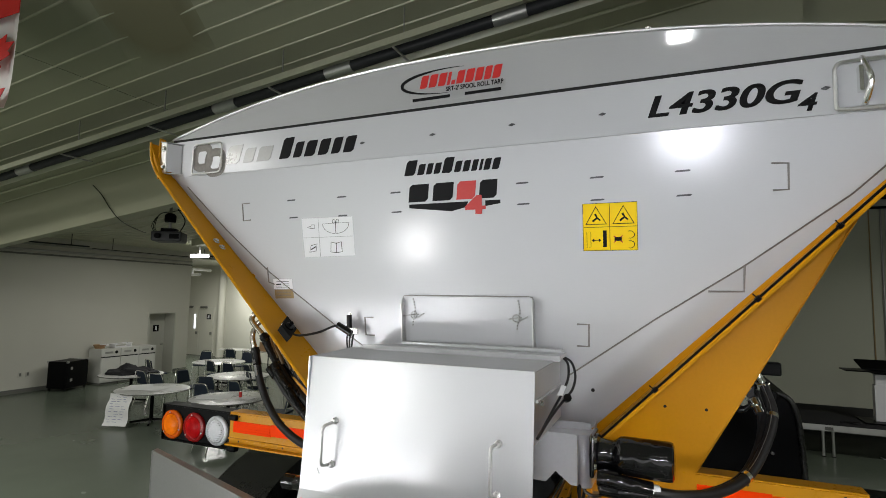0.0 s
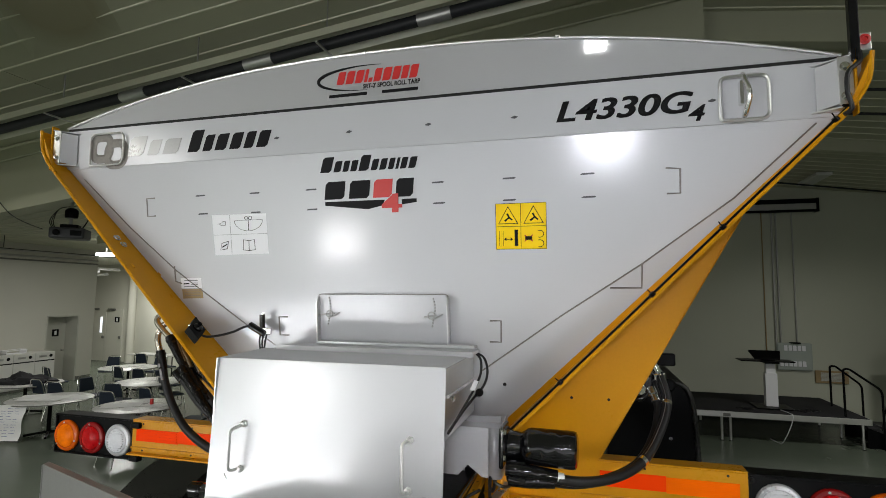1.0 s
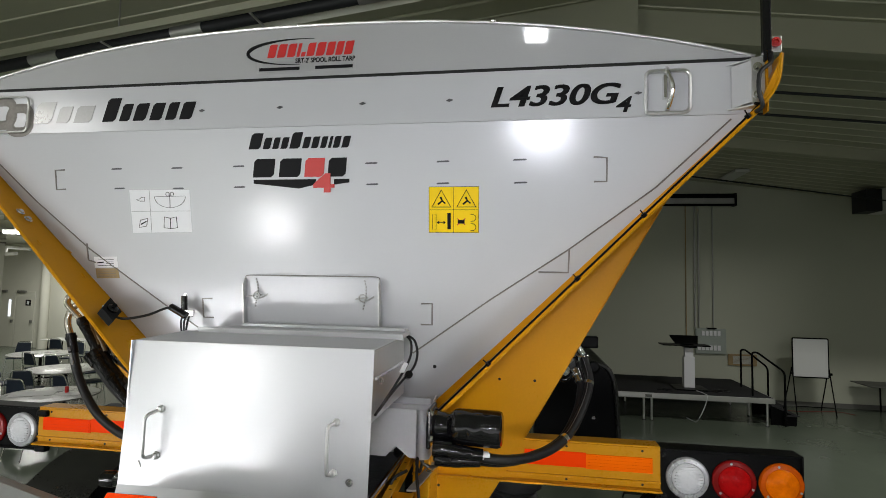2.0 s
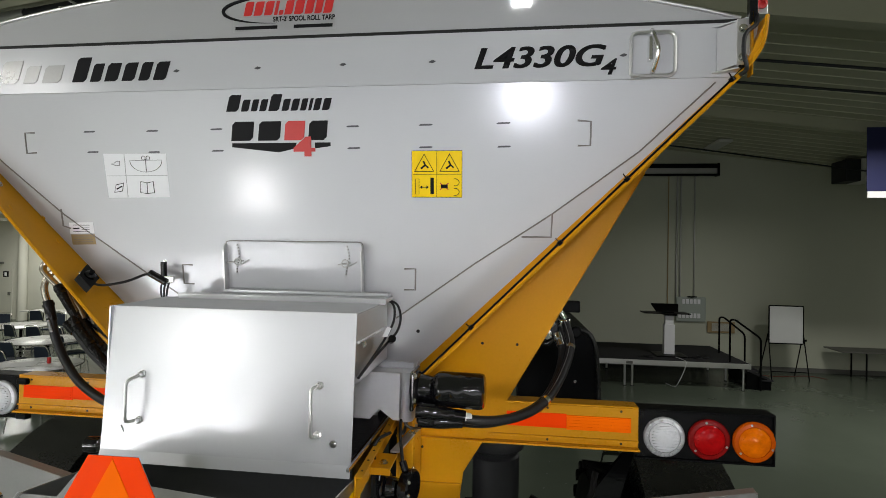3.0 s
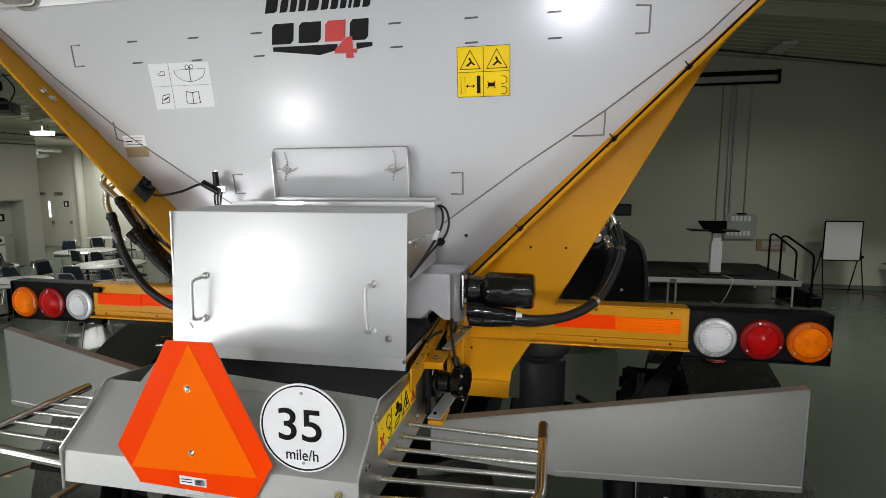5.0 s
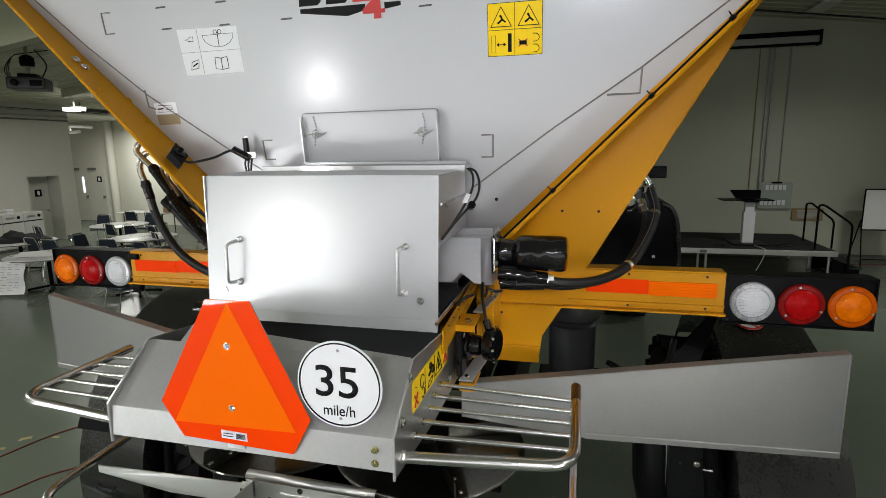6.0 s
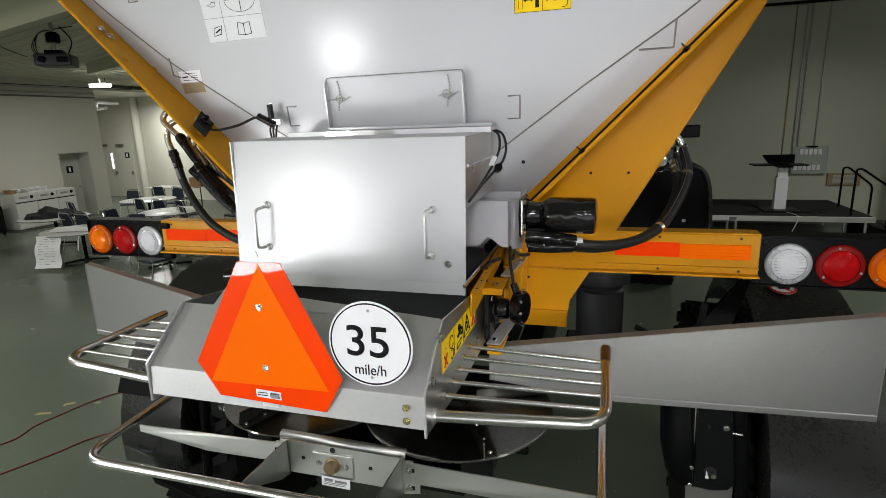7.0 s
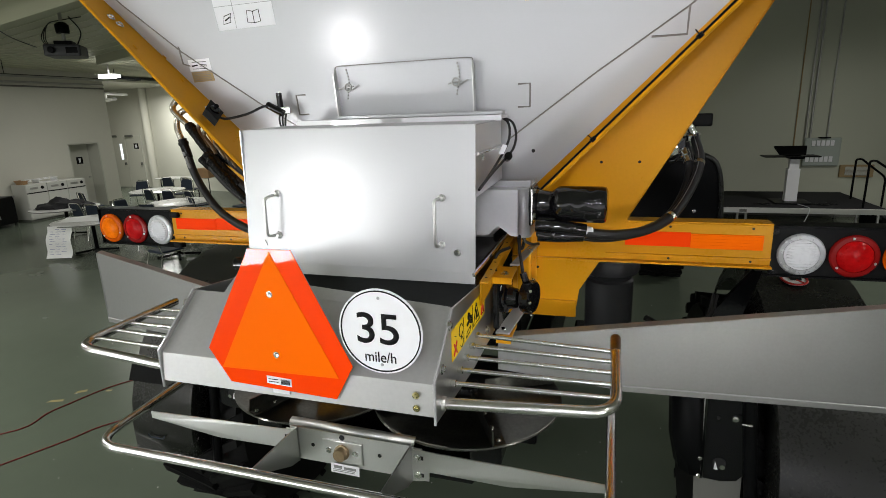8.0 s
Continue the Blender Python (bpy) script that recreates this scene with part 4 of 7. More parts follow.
        for a in (100, 220, 340):
            bolt((c[0] + 0.066 * math.cos(radians(a)), 0.172, c[2] + 0.066 * math.sin(radians(a))), (0, -1, 0), 0.003, lamp, GALV)

DROP = Matrix.Translation((0, 0.045, -0.012))
for o in list(machine.children):
    if o.name.split(".")[0] in ("tail_beam", "lamp_box"):
        for q in (o, *o.children_recursive):
            q.data.transform(DROP)
# left hand hose bundle: hairpin tubes from under the brace, then ferrules and hoses
for pts, r, m in ([[(-1.03, 0.14, 2.872), (-1.09, 0.13, 2.860), (-1.134, 0.12, 2.848), (-1.172, 0.11, 2.832), (-1.180, 0.10, 2.801), (-1.149, 0.10, 2.766), (-1.094, 0.10, 2.72)], 0.0135, CREAM],
                  [[(-1.06, 0.14, 2.800), (-1.131, 0.12, 2.797), (-1.166, 0.11, 2.768), (-1.171, 0.10, 2.716), (-1.146, 0.10, 2.645)], 0.0135, CREAM],
                  [[(-0.99, 0.13, 2.752), (-1.044, 0.12, 2.742), (-1.066, 0.11, 2.712), (-1.04, 0.10, 2.670), (-1.00, 0.09, 2.625)], 0.010, HEAT],
                  [[(-0.96, 0.13, 2.722), (-1.015, 0.12, 2.713), (-1.040, 0.11, 2.684), (-1.002, 0.10, 2.643), (-0.97, 0.09, 2.60)], 0.010, HEAT],
                  [[(-0.935, 0.13, 2.696), (-0.977, 0.12, 2.680), (-0.986, 0.11, 2.648), (-0.957, 0.10, 2.622), (-0.92, 0.09, 2.58)], 0.008, HEAT],
                  [[(-0.905, 0.13, 2.666), (-0.946, 0.12, 2.654), (-0.957, 0.11, 2.628), (-0.93, 0.10, 2.602), (-0.90, 0.09, 2.57)], 0.007, HEAT],
                  [[(-0.875, 0.13, 2.640), (-0.918, 0.12, 2.631), (-0.931, 0.11, 2.603), (-0.903, 0.10, 2.577), (-0.87, 0.09, 2.54)], 0.007, HEAT]):
    part("bent_tube", tube(smooth_line(pts), r, 10), m, machine, "bent hydraulic tube", smooth=True)
for pts, r in ([[(-1.149, 0.10, 2.655), (-1.135, 0.10, 2.60), (-1.112, 0.10, 2.515), (-1.05, 0.09, 2.415), (-0.95, 0.06, 2.335), (-0.80, 0.02, 2.28), (-0.62, -0.01, 2.25), (-0.43, -0.03, 2.24)], 0.0175],
               [[(-1.10, 0.10, 2.725), (-1.049, 0.10, 2.659), (-0.982, 0.09, 2.582), (-0.878, 0.07, 2.501), (-0.74, 0.05, 2.40)], 0.0175],
               [[(-1.00, 0.12, 2.63), (-0.96, 0.12, 2.59), (-0.88, 0.11, 2.545), (-0.72, 0.10, 2.43)], 0.021],
               [[(-1.02, 0.07, 2.575), (-0.97, 0.06, 2.535), (-0.88, 0.04, 2.46), (-0.72, 0.02, 2.35)], 0.016]):
    part("hydraulic_hose", tube(smooth_line(pts), r, 12), HOSE, machine, smooth=True)
# shrink sleeves over the hose ends, with crimped collars
for pts, r in ([[(-1.106, 0.10, 2.733), (-1.06, 0.095, 2.672), (-1.02, 0.09, 2.625), (-0.965, 0.085, 2.57), (-0.90, 0.07, 2.515), (-0.84, 0.06, 2.465)], 0.0195],
               [[(-1.01, 0.075, 2.60), (-0.955, 0.06, 2.545), (-0.90, 0.05, 2.50), (-0.84, 0.04, 2.44), (-0.76, 0.03, 2.38)], 0.0205]):
    line = smooth_line(pts)
    sleeve = part("hose_sleeve", tube(line, [r * (1.0 + 0.03 * math.sin(i * 1.9)) for i in range(len(line))], 14), SLEEVE, machine, "black crinkled hose sleeve", smooth=True)
    for k in (3, len(line) // 2, len(line) - 4):
        d_ = (line[k + 1] - line[k]).normalized() * 0.006
        part("sleeve_collar", tube([line[k] - d_, line[k] + d_], r * 1.10, 14), BLACK, sleeve, smooth=True)
for a, b, r in (((-1.153, 0.10, 2.668), (-1.130, 0.10, 2.585), 0.0215), ((-1.150, 0.10, 2.655), (-1.147, 0.10, 2.645), 0.0255), ((-1.106, 0.10, 2.733), (-1.06, 0.10, 2.672), 0.0215),
                ((-1.10, 0.10, 2.725), (-1.092, 0.10, 2.715), 0.026), ((-1.03, 0.065, 2.582), (-0.985, 0.06, 2.546), 0.020), ((-0.975, 0.12, 2.605), (-0.91, 0.115, 2.56), 0.0255)):
    part("hose_ferrule", tube([a, b], r * 0.9, 16), SLEEVE, machine, smooth=True)
for a, b in (((-1.137, 0.078, 2.612), (-1.131, 0.078, 2.596)), ((-1.128, 0.078, 2.588), (-1.112, 0.078, 2.540)), ((-0.955, 0.062, 2.548), (-0.930, 0.060, 2.528)), ((-0.90, 0.043, 2.490), (-0.884, 0.042, 2.478))):
    part("hose_tag", tube([a, b], 0.006, 6), INKGREY, machine)
eye = part("camera_housing", plate([(-0.895, -0.010, 2.812), (-0.840, -0.011, 2.757), (-0.806, -0.092, 2.723), (-0.855, -0.097, 2.772)], (0.020, 0, 0.020)), RUBBER, machine, "small black diamond shaped camera")
part("camera_dome", lathe([(0.021, 0.0), (0.020, 0.010), (0.013, 0.016), (0.005, 0.018)], (-0.829, -0.052, 2.786), (1, -0.3, 1), 18), BLACK, eye, smooth=True)
part("camera_lens", lathe([(0.010, 0), (0.009, 0.005)], (-0.812, -0.060, 2.802), (1, -0.5, 0.8), 14), MATTE, eye)
for y_, d_ in ((-0.075, 0.004), (-0.02, 0.004)):
    bolt((-0.868 + 0.02, y_, 2.785 + 0.012), (1, 0, 1), 0.005, eye)
part("camera_cable", tube(smooth_line([(-0.825, -0.05, 2.765), (-0.79, -0.05, 2.752), (-0.74, -0.05, 2.755), (-0.68, -0.03, 2.770), (-0.63, 0.0, 2.795), (-0.605, 0.02, 2.79)]), 0.005, 8), HOSE, eye, smooth=True)
for d_, y_ in ((0.80, -0.06), (0.98, 0.02), (1.08, 0.05), (1.11, -0.07)):
    part("brace_tab", tube([(CX - d_ + 0.003, y_, d_ + 1.932), (CX - d_ - 0.012, y_, d_ + 1.947)], 0.004, 6), YELLOW, machine)
conn = part("cable_connector", tube([(-0.625, 0.02, 2.80), (-0.555, 0.02, 2.765)], 0.015, 10), BLACK, machine, "black cable connector clipped to the wall", smooth=True)
part("connector_lug", tube([(-0.575, 0.03, 2.845), (-0.570, 0.03, 2.765)], 0.012, 10), BLACK, conn, smooth=True)
part("connector_lug", box(-0.575, -0.525, 0.02, 0.03, 2.762, 2.790, 0.003), CHROME, conn)
for dx in (0, 0.014, 0.028):
    part("connector_wire", tube(smooth_line([(-0.575 + dx, 0.03, 2.77), (-0.570 + dx, 0.01, 2.74), (-0.555 + dx * 0.5, 0.0, 2.69)]), 0.004, 6), HOSE, conn)
bolt(on_wall(-0.597, 2.845), (0, -1, 0), 0.006, conn)

# spinner hood with slow vehicle emblem, speed sign, and guards
hx0, hx1 = -0.452, 0.352
hood = part("spinner_hood", plate([(hx0, -0.700, 2.249), (hx1, -0.700, 2.249), (hx1, -0.856, 2.122), (hx0, -0.856, 2.122)], (0, 0.003, 0.003)), HOODM, machine, "folded stainless spinner hood")
part("sign_plate", plate([(-0.345, -0.7005, 2.2515), (hx1 - 0.004, -0.7005, 2.2515), (hx1 - 0.006, -0.696, 2.255), (-0.335, -0.652, 2.290)], (0, 0.003, 0.003)), HOODM, hood)
part("hood_lip", plate([(hx0, -0.856, 2.122), (hx1, -0.856, 2.122), (hx1, -0.862, 2.040), (hx0, -0.862, 2.040)], (0, 0.004, 0)), HOODM, hood)
for s, x in ((-1, hx0), (1, hx1)):
    side = plate([(x, -0.862, 2.020), (x, -0.862, 2.128), (x, -0.702, 2.256), (x, -0.17, 2.20), (x, -0.17, 1.985), (x, -0.50, 1.985)], (-0.004 * s, 0, 0))
    sp = part("hood_side", side, STEEL_D, hood)
    part("hood_hem", tube([(x, -0.862, 2.02), (x, -0.862, 2.128), (x, -0.702, 2.256)], 0.004, 6), STEEL_CAP, sp)
    for y, z in ((-0.804, 2.138), (-0.735, 2.224), (-0.312, 2.197), (-0.321, 2.044)):
        bolt((x + s * 0.001, y, z), (s, 0, 0), 0.009, sp)
for x, z in ((0.305, 2.092), (0.305, 2.058)):
    bolt((x, -0.862, z), (0, -1, 0), 0.0062, hood, ZINC_Y)
SXF = hx1 + 0.0022
strip = part("warning_strip", plate([(hx1 + 0.001, -0.716, 2.199), (hx1 + 0.001, -0.338, 2.193), (hx1 + 0.001, -0.342, 2.111), (hx1 + 0.001, -0.716, 2.114)], (0.0008, 0, 0)), SIGN_Y, hood, "yellow warning strip with pictograms")


def strip_ink(lines, r, m=INK, closed=False):
    for pts in lines:
        part("strip_ink", tube([(SXF, y, z) for y, z in pts], r, 4, closed=closed), m, strip)


ring_at = lambda y, z, r, a0=0, a1=360: [(y + r * math.cos(radians(a)), z + r * math.sin(radians(a))) for a in range(a0, a1, 24)]
strip_ink([[(-0.395, 2.182), (-0.358, 2.124)], [(-0.395, 2.124), (-0.358, 2.182)]], 0.0045, REDINK)
strip_ink([ring_at(-0.366, 2.168, 0.011), ring_at(-0.368, 2.134, 0.012)], 0.0016, INK, True)
strip_ink([[(-0.492, 2.124), (-0.418, 2.123), (-0.455, 2.186)]], 0.0022, INK, True)
strip_ink([[(-0.462, 2.135), (-0.452, 2.150), (-0.458, 2.164)], [(-0.452, 2.150), (-0.440, 2.138)]], 0.0034)
strip_ink([ring_at(-0.545, 2.177, 0.008), ring_at(-0.522, 2.160, 0.010)], 0.0040, INK, True)
strip_ink([[(-0.566, 2.157), (-0.542, 2.163), (-0.520, 2.150)]], 0.0045)
strip_ink([[(-0.575, 2.122), (-0.532, 2.126), (-0.520, 2.140), (-0.563, 2.136)]], 0.0016, INK, True)
strip_ink([ring_at(-0.628, 2.168, 0.018, 20, 340), ring_at(-0.622, 2.132, 0.014, 200, 500)], 0.0016)
strip_ink([[(-0.700, 2.156), (-0.672, 2.124)], [(-0.700, 2.124), (-0.672, 2.156)]], 0.0036, REDINK)
strip_ink([[(-0.690, 2.176), (-0.676, 2.170)], [(-0.500, 2.116), (-0.500, 2.193)], [(-0.600, 2.117), (-0.600, 2.194)]], 0.0012)

# slow vehicle emblem: a truncated red triangle with an orange centre
EY = -0.868
smv = part("slow_vehicle_emblem", plate([(-0.115, EY, 2.436), (0.005, EY, 2.437), (0.147, EY, 2.151), (0.096, EY, 2.057), (-0.215, EY, 2.068), (-0.273, EY, 2.159)], (0, 0.002, 0)), REDREF, machine,
           "orange and red slow moving vehicle triangle")
part("emblem_centre", plate([(-0.055, EY, 2.431), (0.107, EY, 2.115), (-0.236, EY, 2.108)], (0, -0.0012, 0)), ORANGE, smv, "fluorescent orange triangle")
for z in (2.322, 2.161):
    bolt((-0.065, EY - 0.001, z), (0, -1, 0), 0.0058, smv)
part("emblem_label", plate([(-0.102, EY, 2.078), (-0.030, EY, 2.075), (-0.030, EY, 2.096), (-0.102, EY, 2.099)], (0, -0.0016, 0)), WHITE, smv)
ink = bmesh.new()
for i in range(9):
    box(-0.060 + i * 0.003, -0.0585 + i * 0.003, EY - 0.0024, EY - 0.0016, 2.079, 2.093, 0, ink)
box(-0.097, -0.068, EY - 0.0024, EY - 0.0016, 2.090, 2.092, 0, ink)
box(-0.097, -0.068, EY - 0.0024, EY - 0.0016, 2.083, 2.085, 0, ink)
part("label_print", ink, INK, smv)
part("emblem_back", plate([(-0.115, EY + 0.0022, 2.436), (0.005, EY + 0.0022, 2.437), (0.147, EY + 0.0022, 2.151), (0.096, EY + 0.0022, 2.057), (-0.215, EY + 0.0022, 2.068), (-0.273, EY + 0.0022, 2.159)], (0, 0.0015, 0)), GREY, smv)
part("emblem_post", box(-0.09, -0.04, EY + 0.002, EY + 0.006, 2.05, 2.36, 0.001), STEEL_D, smv)
SX, SZ = 0.226, 2.250
sis = part("speed_sign", lathe([(0.106, 0), (0.106, 0.0016)], (SX, EY + 0.001, SZ), (0, -1, 0), 48), WHITE, machine, "round white speed sign with black writing")
part("sign_ring", tube([(SX + 0.100 * math.cos(2 * math.pi * i / 60), EY - 0.0008, SZ + 0.100 * math.sin(2 * math.pi * i / 60)) for i in range(60)], 0.0022, 4, closed=True), INK, sis)
letters("sign_number", "35", 0.108, (SX - 0.059, EY - 0.0007, 2.2205), (1, 0, 0), (0, 0, 1), INK, sis, bold=0.0008, width=0.106)
letters("sign_unit", "mile/h", 0.038, (SX - 0.042, EY - 0.0007, 2.173), (1, 0, 0), (0, 0, 1), INK, sis, bold=0.0, width=0.079)
for z in (2.333, 2.166):
    part("rivet", lathe([(0.004, 0), (0.003, 0.002)], (SX, EY - 0.0007, z), (0, -1, 0), 10), GREY, sis)
part("sign_post", box(SX - 0.02, SX + 0.02, EY + 0.003, EY + 0.006, 2.16, 2.32, 0.001), STEEL_D, sis)

# upper tube guards with rungs
for s in (-1, 1):
    X = lambda d: CX + s * d
    g = part("tube_guard", tube(rounded([(X(0.81), -0.372, 2.072), (X(0.81), -0.790, 2.068), (X(0.402), -0.800, 2.044)], 0.075, 8), 0.0145, 14), POLISH, machine, "polished bent tube guard with rungs", smooth=True)
    if s > 0:
        part("guard_end", tube([(X(0.81), -0.366, 2.072), (X(0.81), -0.47, 2.071)], 0.0149, 14), HEAT, g, smooth=True)
    for i in range(5):
        y = -0.46 - i * 0.066
        part("rung", tube([(X(0.81), y, 2.070), (X(0.402), y - 0.005, 2.086 - i * 0.006)], 0.0065, 10), POLISH, g, smooth=True)
        part("rung_collar", lathe([(0.010, 0), (0.010, 0.012)], (X(0.404), y - 0.005, 2.086 - i * 0.006), (s, 0, 0), 10), CHROME, g)
    part("guard_clamp", lathe([(0.018, 0), (0.017, 0.006), (0.015, 0.009)], (X(0.402), -0.800, 2.044), (s, 0, 0), 14), STEEL_D, g)

# lower bumper frame
part("bumper_tube", tube(rounded([(CX - 0.81, -0.20, 1.752), (CX - 0.81, -0.800, 1.728), (CX + 0.81, -0.800, 1.728), (CX + 0.81, -0.20, 1.752)], 0.10, 10), 0.0145, 14), POLISH, machine, "polished bent bumper tube below the spinner", smooth=True)
cb = part("centre_bracket", plate([(-0.285, -0.545, 1.728), (0.163, -0.545, 1.722), (0.158, -0.545, 1.605), (-0.275, -0.545, 1.606)], (0, 0.006, 0)), STEEL_D, machine, "folded stainless centre bracket with bolts")
fold = bmesh.new()
prof = [(-0.545, 1.726), (-0.544, 1.735), (-0.540, 1.741), (-0.532, 1.744), (-0.522, 1.745)]
ra = [fold.verts.new((-0.285, y, z + 0.006)) for y, z in prof]
rb = [fold.verts.new((0.166, y, z - 0.002)) for y, z in prof]
for i in range(4):
    fold.faces.new((ra[i], ra[i + 1], rb[i + 1], rb[i]))
fo = part("bracket_top", fold, STEEL_D, cb, smooth=True)
sol = fo.modifiers.new("thickness", "SOLIDIFY")
sol.thickness = 0.005
part("nut_plate", box(-0.160, -0.015, -0.551, -0.545, 1.620, 1.700, 0.002), STEEL_D, cb)
part("big_nut", lathe([(0.027, 0), (0.027, 0.006), (0.023, 0.008), (0.023, 0.020), (0.021, 0.026), (0.010, 0.027)], (-0.088, -0.551, 1.662), (0, -1, 0), 24), NUT, cb, "rusty pivot nut", smooth=True)
for x in (-0.138, -0.040):
    bolt((x, -0.551, 1.662), (0, -1, 0), 0.0075, cb)
for x in (-0.2, 0.045):
    part("bracket_hole", lathe([(0.007, 0), (0.007, 0.001)], (x, -0.5455, 1.668), (0, -1, 0), 10), RECESS, cb)
part("bracket_hole", lathe([(0.010, 0), (0.010, 0.001)], (-0.088, -0.5455, 1.712), (0, -1, 0), 12), RECESS, cb)
lab = part("bracket_label", plate([(-0.134, -0.5535, 1.582), (-0.030, -0.5535, 1.580), (-0.028, -0.5535, 1.616), (-0.132, -0.5535, 1.618)], (0, -0.0008, 0)), WHITE, cb)
ink = box(-0.122, -0.092, -0.5552, -0.5545, 1.600, 1.611)
box(-0.084, -0.040, -0.5552, -0.5545, 1.599, 1.608, 0, ink)
for z in (1.594, 1.588):
    box(-0.126, -0.045, -0.5552, -0.5545, z, z + 0.0022, 0, ink)
part("label_print", ink, INKGREY, cb)
for s in (-1, 1):
    X = lambda d: CX + s * d
    part("bracket_wedge", plate([(X(0.205), -0.547, 1.728), (X(0.205), -0.795, 1.735), (X(0.205), -0.795, 1.715), (X(0.205), -0.60, 1.612), (X(0.205), -0.547, 1.600)], (s * 0.005, 0, 0)), STEEL_D, cb)
    part("wedge_flange", plate([(X(0.205), -0.548, 1.722), (X(0.245), -0.548, 1.722), (X(0.245), -0.548, 1.606), (X(0.205), -0.548, 1.600)], (0, -0.004, 0)), STEEL_D, cb)
    br = part("tapered_arm", plate([(X(0.212), -0.552, 1.720), (X(0.30), -0.552, 1.716), (X(0.50), -0.558, 1.716), (X(0.802), -0.57, 1.716), (X(0.802), -0.57, 1.690), (X(0.52), -0.558, 1.646), (X(0.268), -0.552, 1.645), (X(0.266), -0.552, 1.612), (X(0.212), -0.552, 1.607)], (0, -0.004, 0)), STEEL_D, cb)
    for z in (1.692, 1.630):
        part("slot", box(min(X(0.222), X(0.25)), max(X(0.222), X(0.25)), -0.5570, -0.5562, z - 0.007, z + 0.007), RECESS, br)
        bolt((X(0.230), -0.557, z), (0, -1, 0), 0.0085, br)

# spinner discs with fins
for s in (-1, 1):
    c = Vector((CX + s * 0.298, -0.190, 1.716))
    disc = part("spinner_disc", lathe([(0.05, 0.03), (0.12, 0.012), (0.32, 0.0), (0.343, 0.010), (0.346, 0.006), (0.33, -0.008), (0.10, -0.006)], c, (0, 0, 1), 64), DARKSTEEL, machine, "dark polished spinner disc with fins", smooth=True)
    for k in range(4):
        a = radians(-62 + 90 * k + (0 if s > 0 else -50))
        d, n = Vector((math.cos(a), math.sin(a), 0)), Vector((-math.sin(a), math.cos(a), 0))
        part("fin", plate([c + d * 0.07 + Vector((0, 0, 0.014)), c + d * 0.345 + Vector((0, 0, 0.006)), c + d * 0.335 + Vector((0, 0, 0.06)), c + d * 0.07 + Vector((0, 0, 0.06))], n * 0.005), DARKSTEEL, disc)
        part("fin_foot", plate([c + d * 0.08 + Vector((0, 0, 0.016)), c + d * 0.345 + Vector((0, 0, 0.012)), c + d * 0.345 + n * 0.045 + Vector((0, 0, 0.012)), c + d * 0.08 + n * 0.045 + Vector((0, 0, 0.016))], (0, 0, 0.004)), DARKSTEEL, disc)
        for q in (0.16, 0.25, 0.325):
            bolt(c + d * q + n * 0.024 + Vector((0, 0, 0.018)), (0, 0, 1), 0.0062, disc)
    part("disc_hub", lathe([(0.07, -0.20), (0.07, -0.02), (0.045, -0.01), (0.045, 0.05)], c, (0, 0, 1), 20), BLACK, disc, smooth=True)
part("spinner_frame", box(-0.42, 0.32, -0.40, 0.10, 1.50, 1.60, 0.01), BLACK, machine, "black frame under the spinners")
for s in (-1, 1):
    part("spinner_motor", box(min(CX + s * 0.36, CX + s * 0.47), max(CX + s * 0.36, CX + s * 0.47), -0.42, -0.28, 1.60, 1.70, 0.012), BLACK, machine)

# yellow cross arm and black actuators beside the hood
armp = part("spinner_arm", plate([(0.358, -0.42, 2.235), (0.358, 0.19, 2.285), (0.358, 0.19, 2.225), (0.358, -0.42, 2.165)], (0.006, 0, 0)), YELLOW, machine, "yellow spinner mounting arm")
part("arm_lip", plate([(0.358, -0.42, 2.236), (0.382, -0.42, 2.236), (0.382, 0.19, 2.286), (0.358, 0.19, 2.286)], (0, 0, 0.004)), YELLOW, armp)
part("arm_slide", box(0.346, 0.354, -0.46, 0.1, 2.268, 2.280, 0.002), CHROME, armp)
for i in range(7):
    part("slide_hole", lathe([(0.004, 0), (0.004, 0.001)], (0.37, -0.38 + i * 0.07, 2.2434 + i * 0.00574), (0, 0, 1), 8), RECESS, armp)
part("arm_tab", plate([(0.362, -0.27, 2.205), (0.43, -0.27, 2.205), (0.43, -0.16, 2.212), (0.362, -0.16, 2.212)], (0, 0, 0.006)), YELLOW, armp)
part("tab_lip", plate([(0.362, -0.272, 2.190), (0.43, -0.272, 2.190), (0.43, -0.272, 2.212), (0.362, -0.272, 2.212)], (0, 0.005, 0)), YELLOW, armp)
bolt((0.400, -0.235, 2.214), (0, 0, 1), 0.010, armp)
part("link_bar", plate([(0.405, -0.16, 2.222), (0.435, -0.16, 2.222), (0.480, 0.05, 2.250), (0.45, 0.05, 2.250)], (0, 0, 0.006)), HOODM, armp)
bolt((0.455, -0.02, 2.245), (0, 0, 1), 0.009, armp)
part("arm_foot", box(0.368, 0.420, -0.23, -0.10, 1.972, 1.984, 0.003), YELLOW, armp)
part("foot_lip", plate([(0.368, -0.232, 1.960), (0.420, -0.232, 1.960), (0.420, -0.232, 1.99), (0.368, -0.232, 1.99)], (0, 0.005, 0)), YELLOW, armp)
part("arm_bracket", plate([(0.364, -0.22, 1.99), (0.412, -0.22, 1.99), (0.475, -0.06, 2.07), (0.43, -0.06, 2.07)], (0, 0, 0.006)), HOODM, armp)
part("bracket_block", box(0.425, 0.475, -0.10, -0.04, 2.035, 2.075, 0.004), STEEL_D, armp)
for x, y, z in ((0.388, -0.20, 1.998), (0.415, -0.16, 2.015), (0.44, -0.09, 2.078)):
    bolt((x, y, z), (0, -0.4, 1), 0.009, armp)
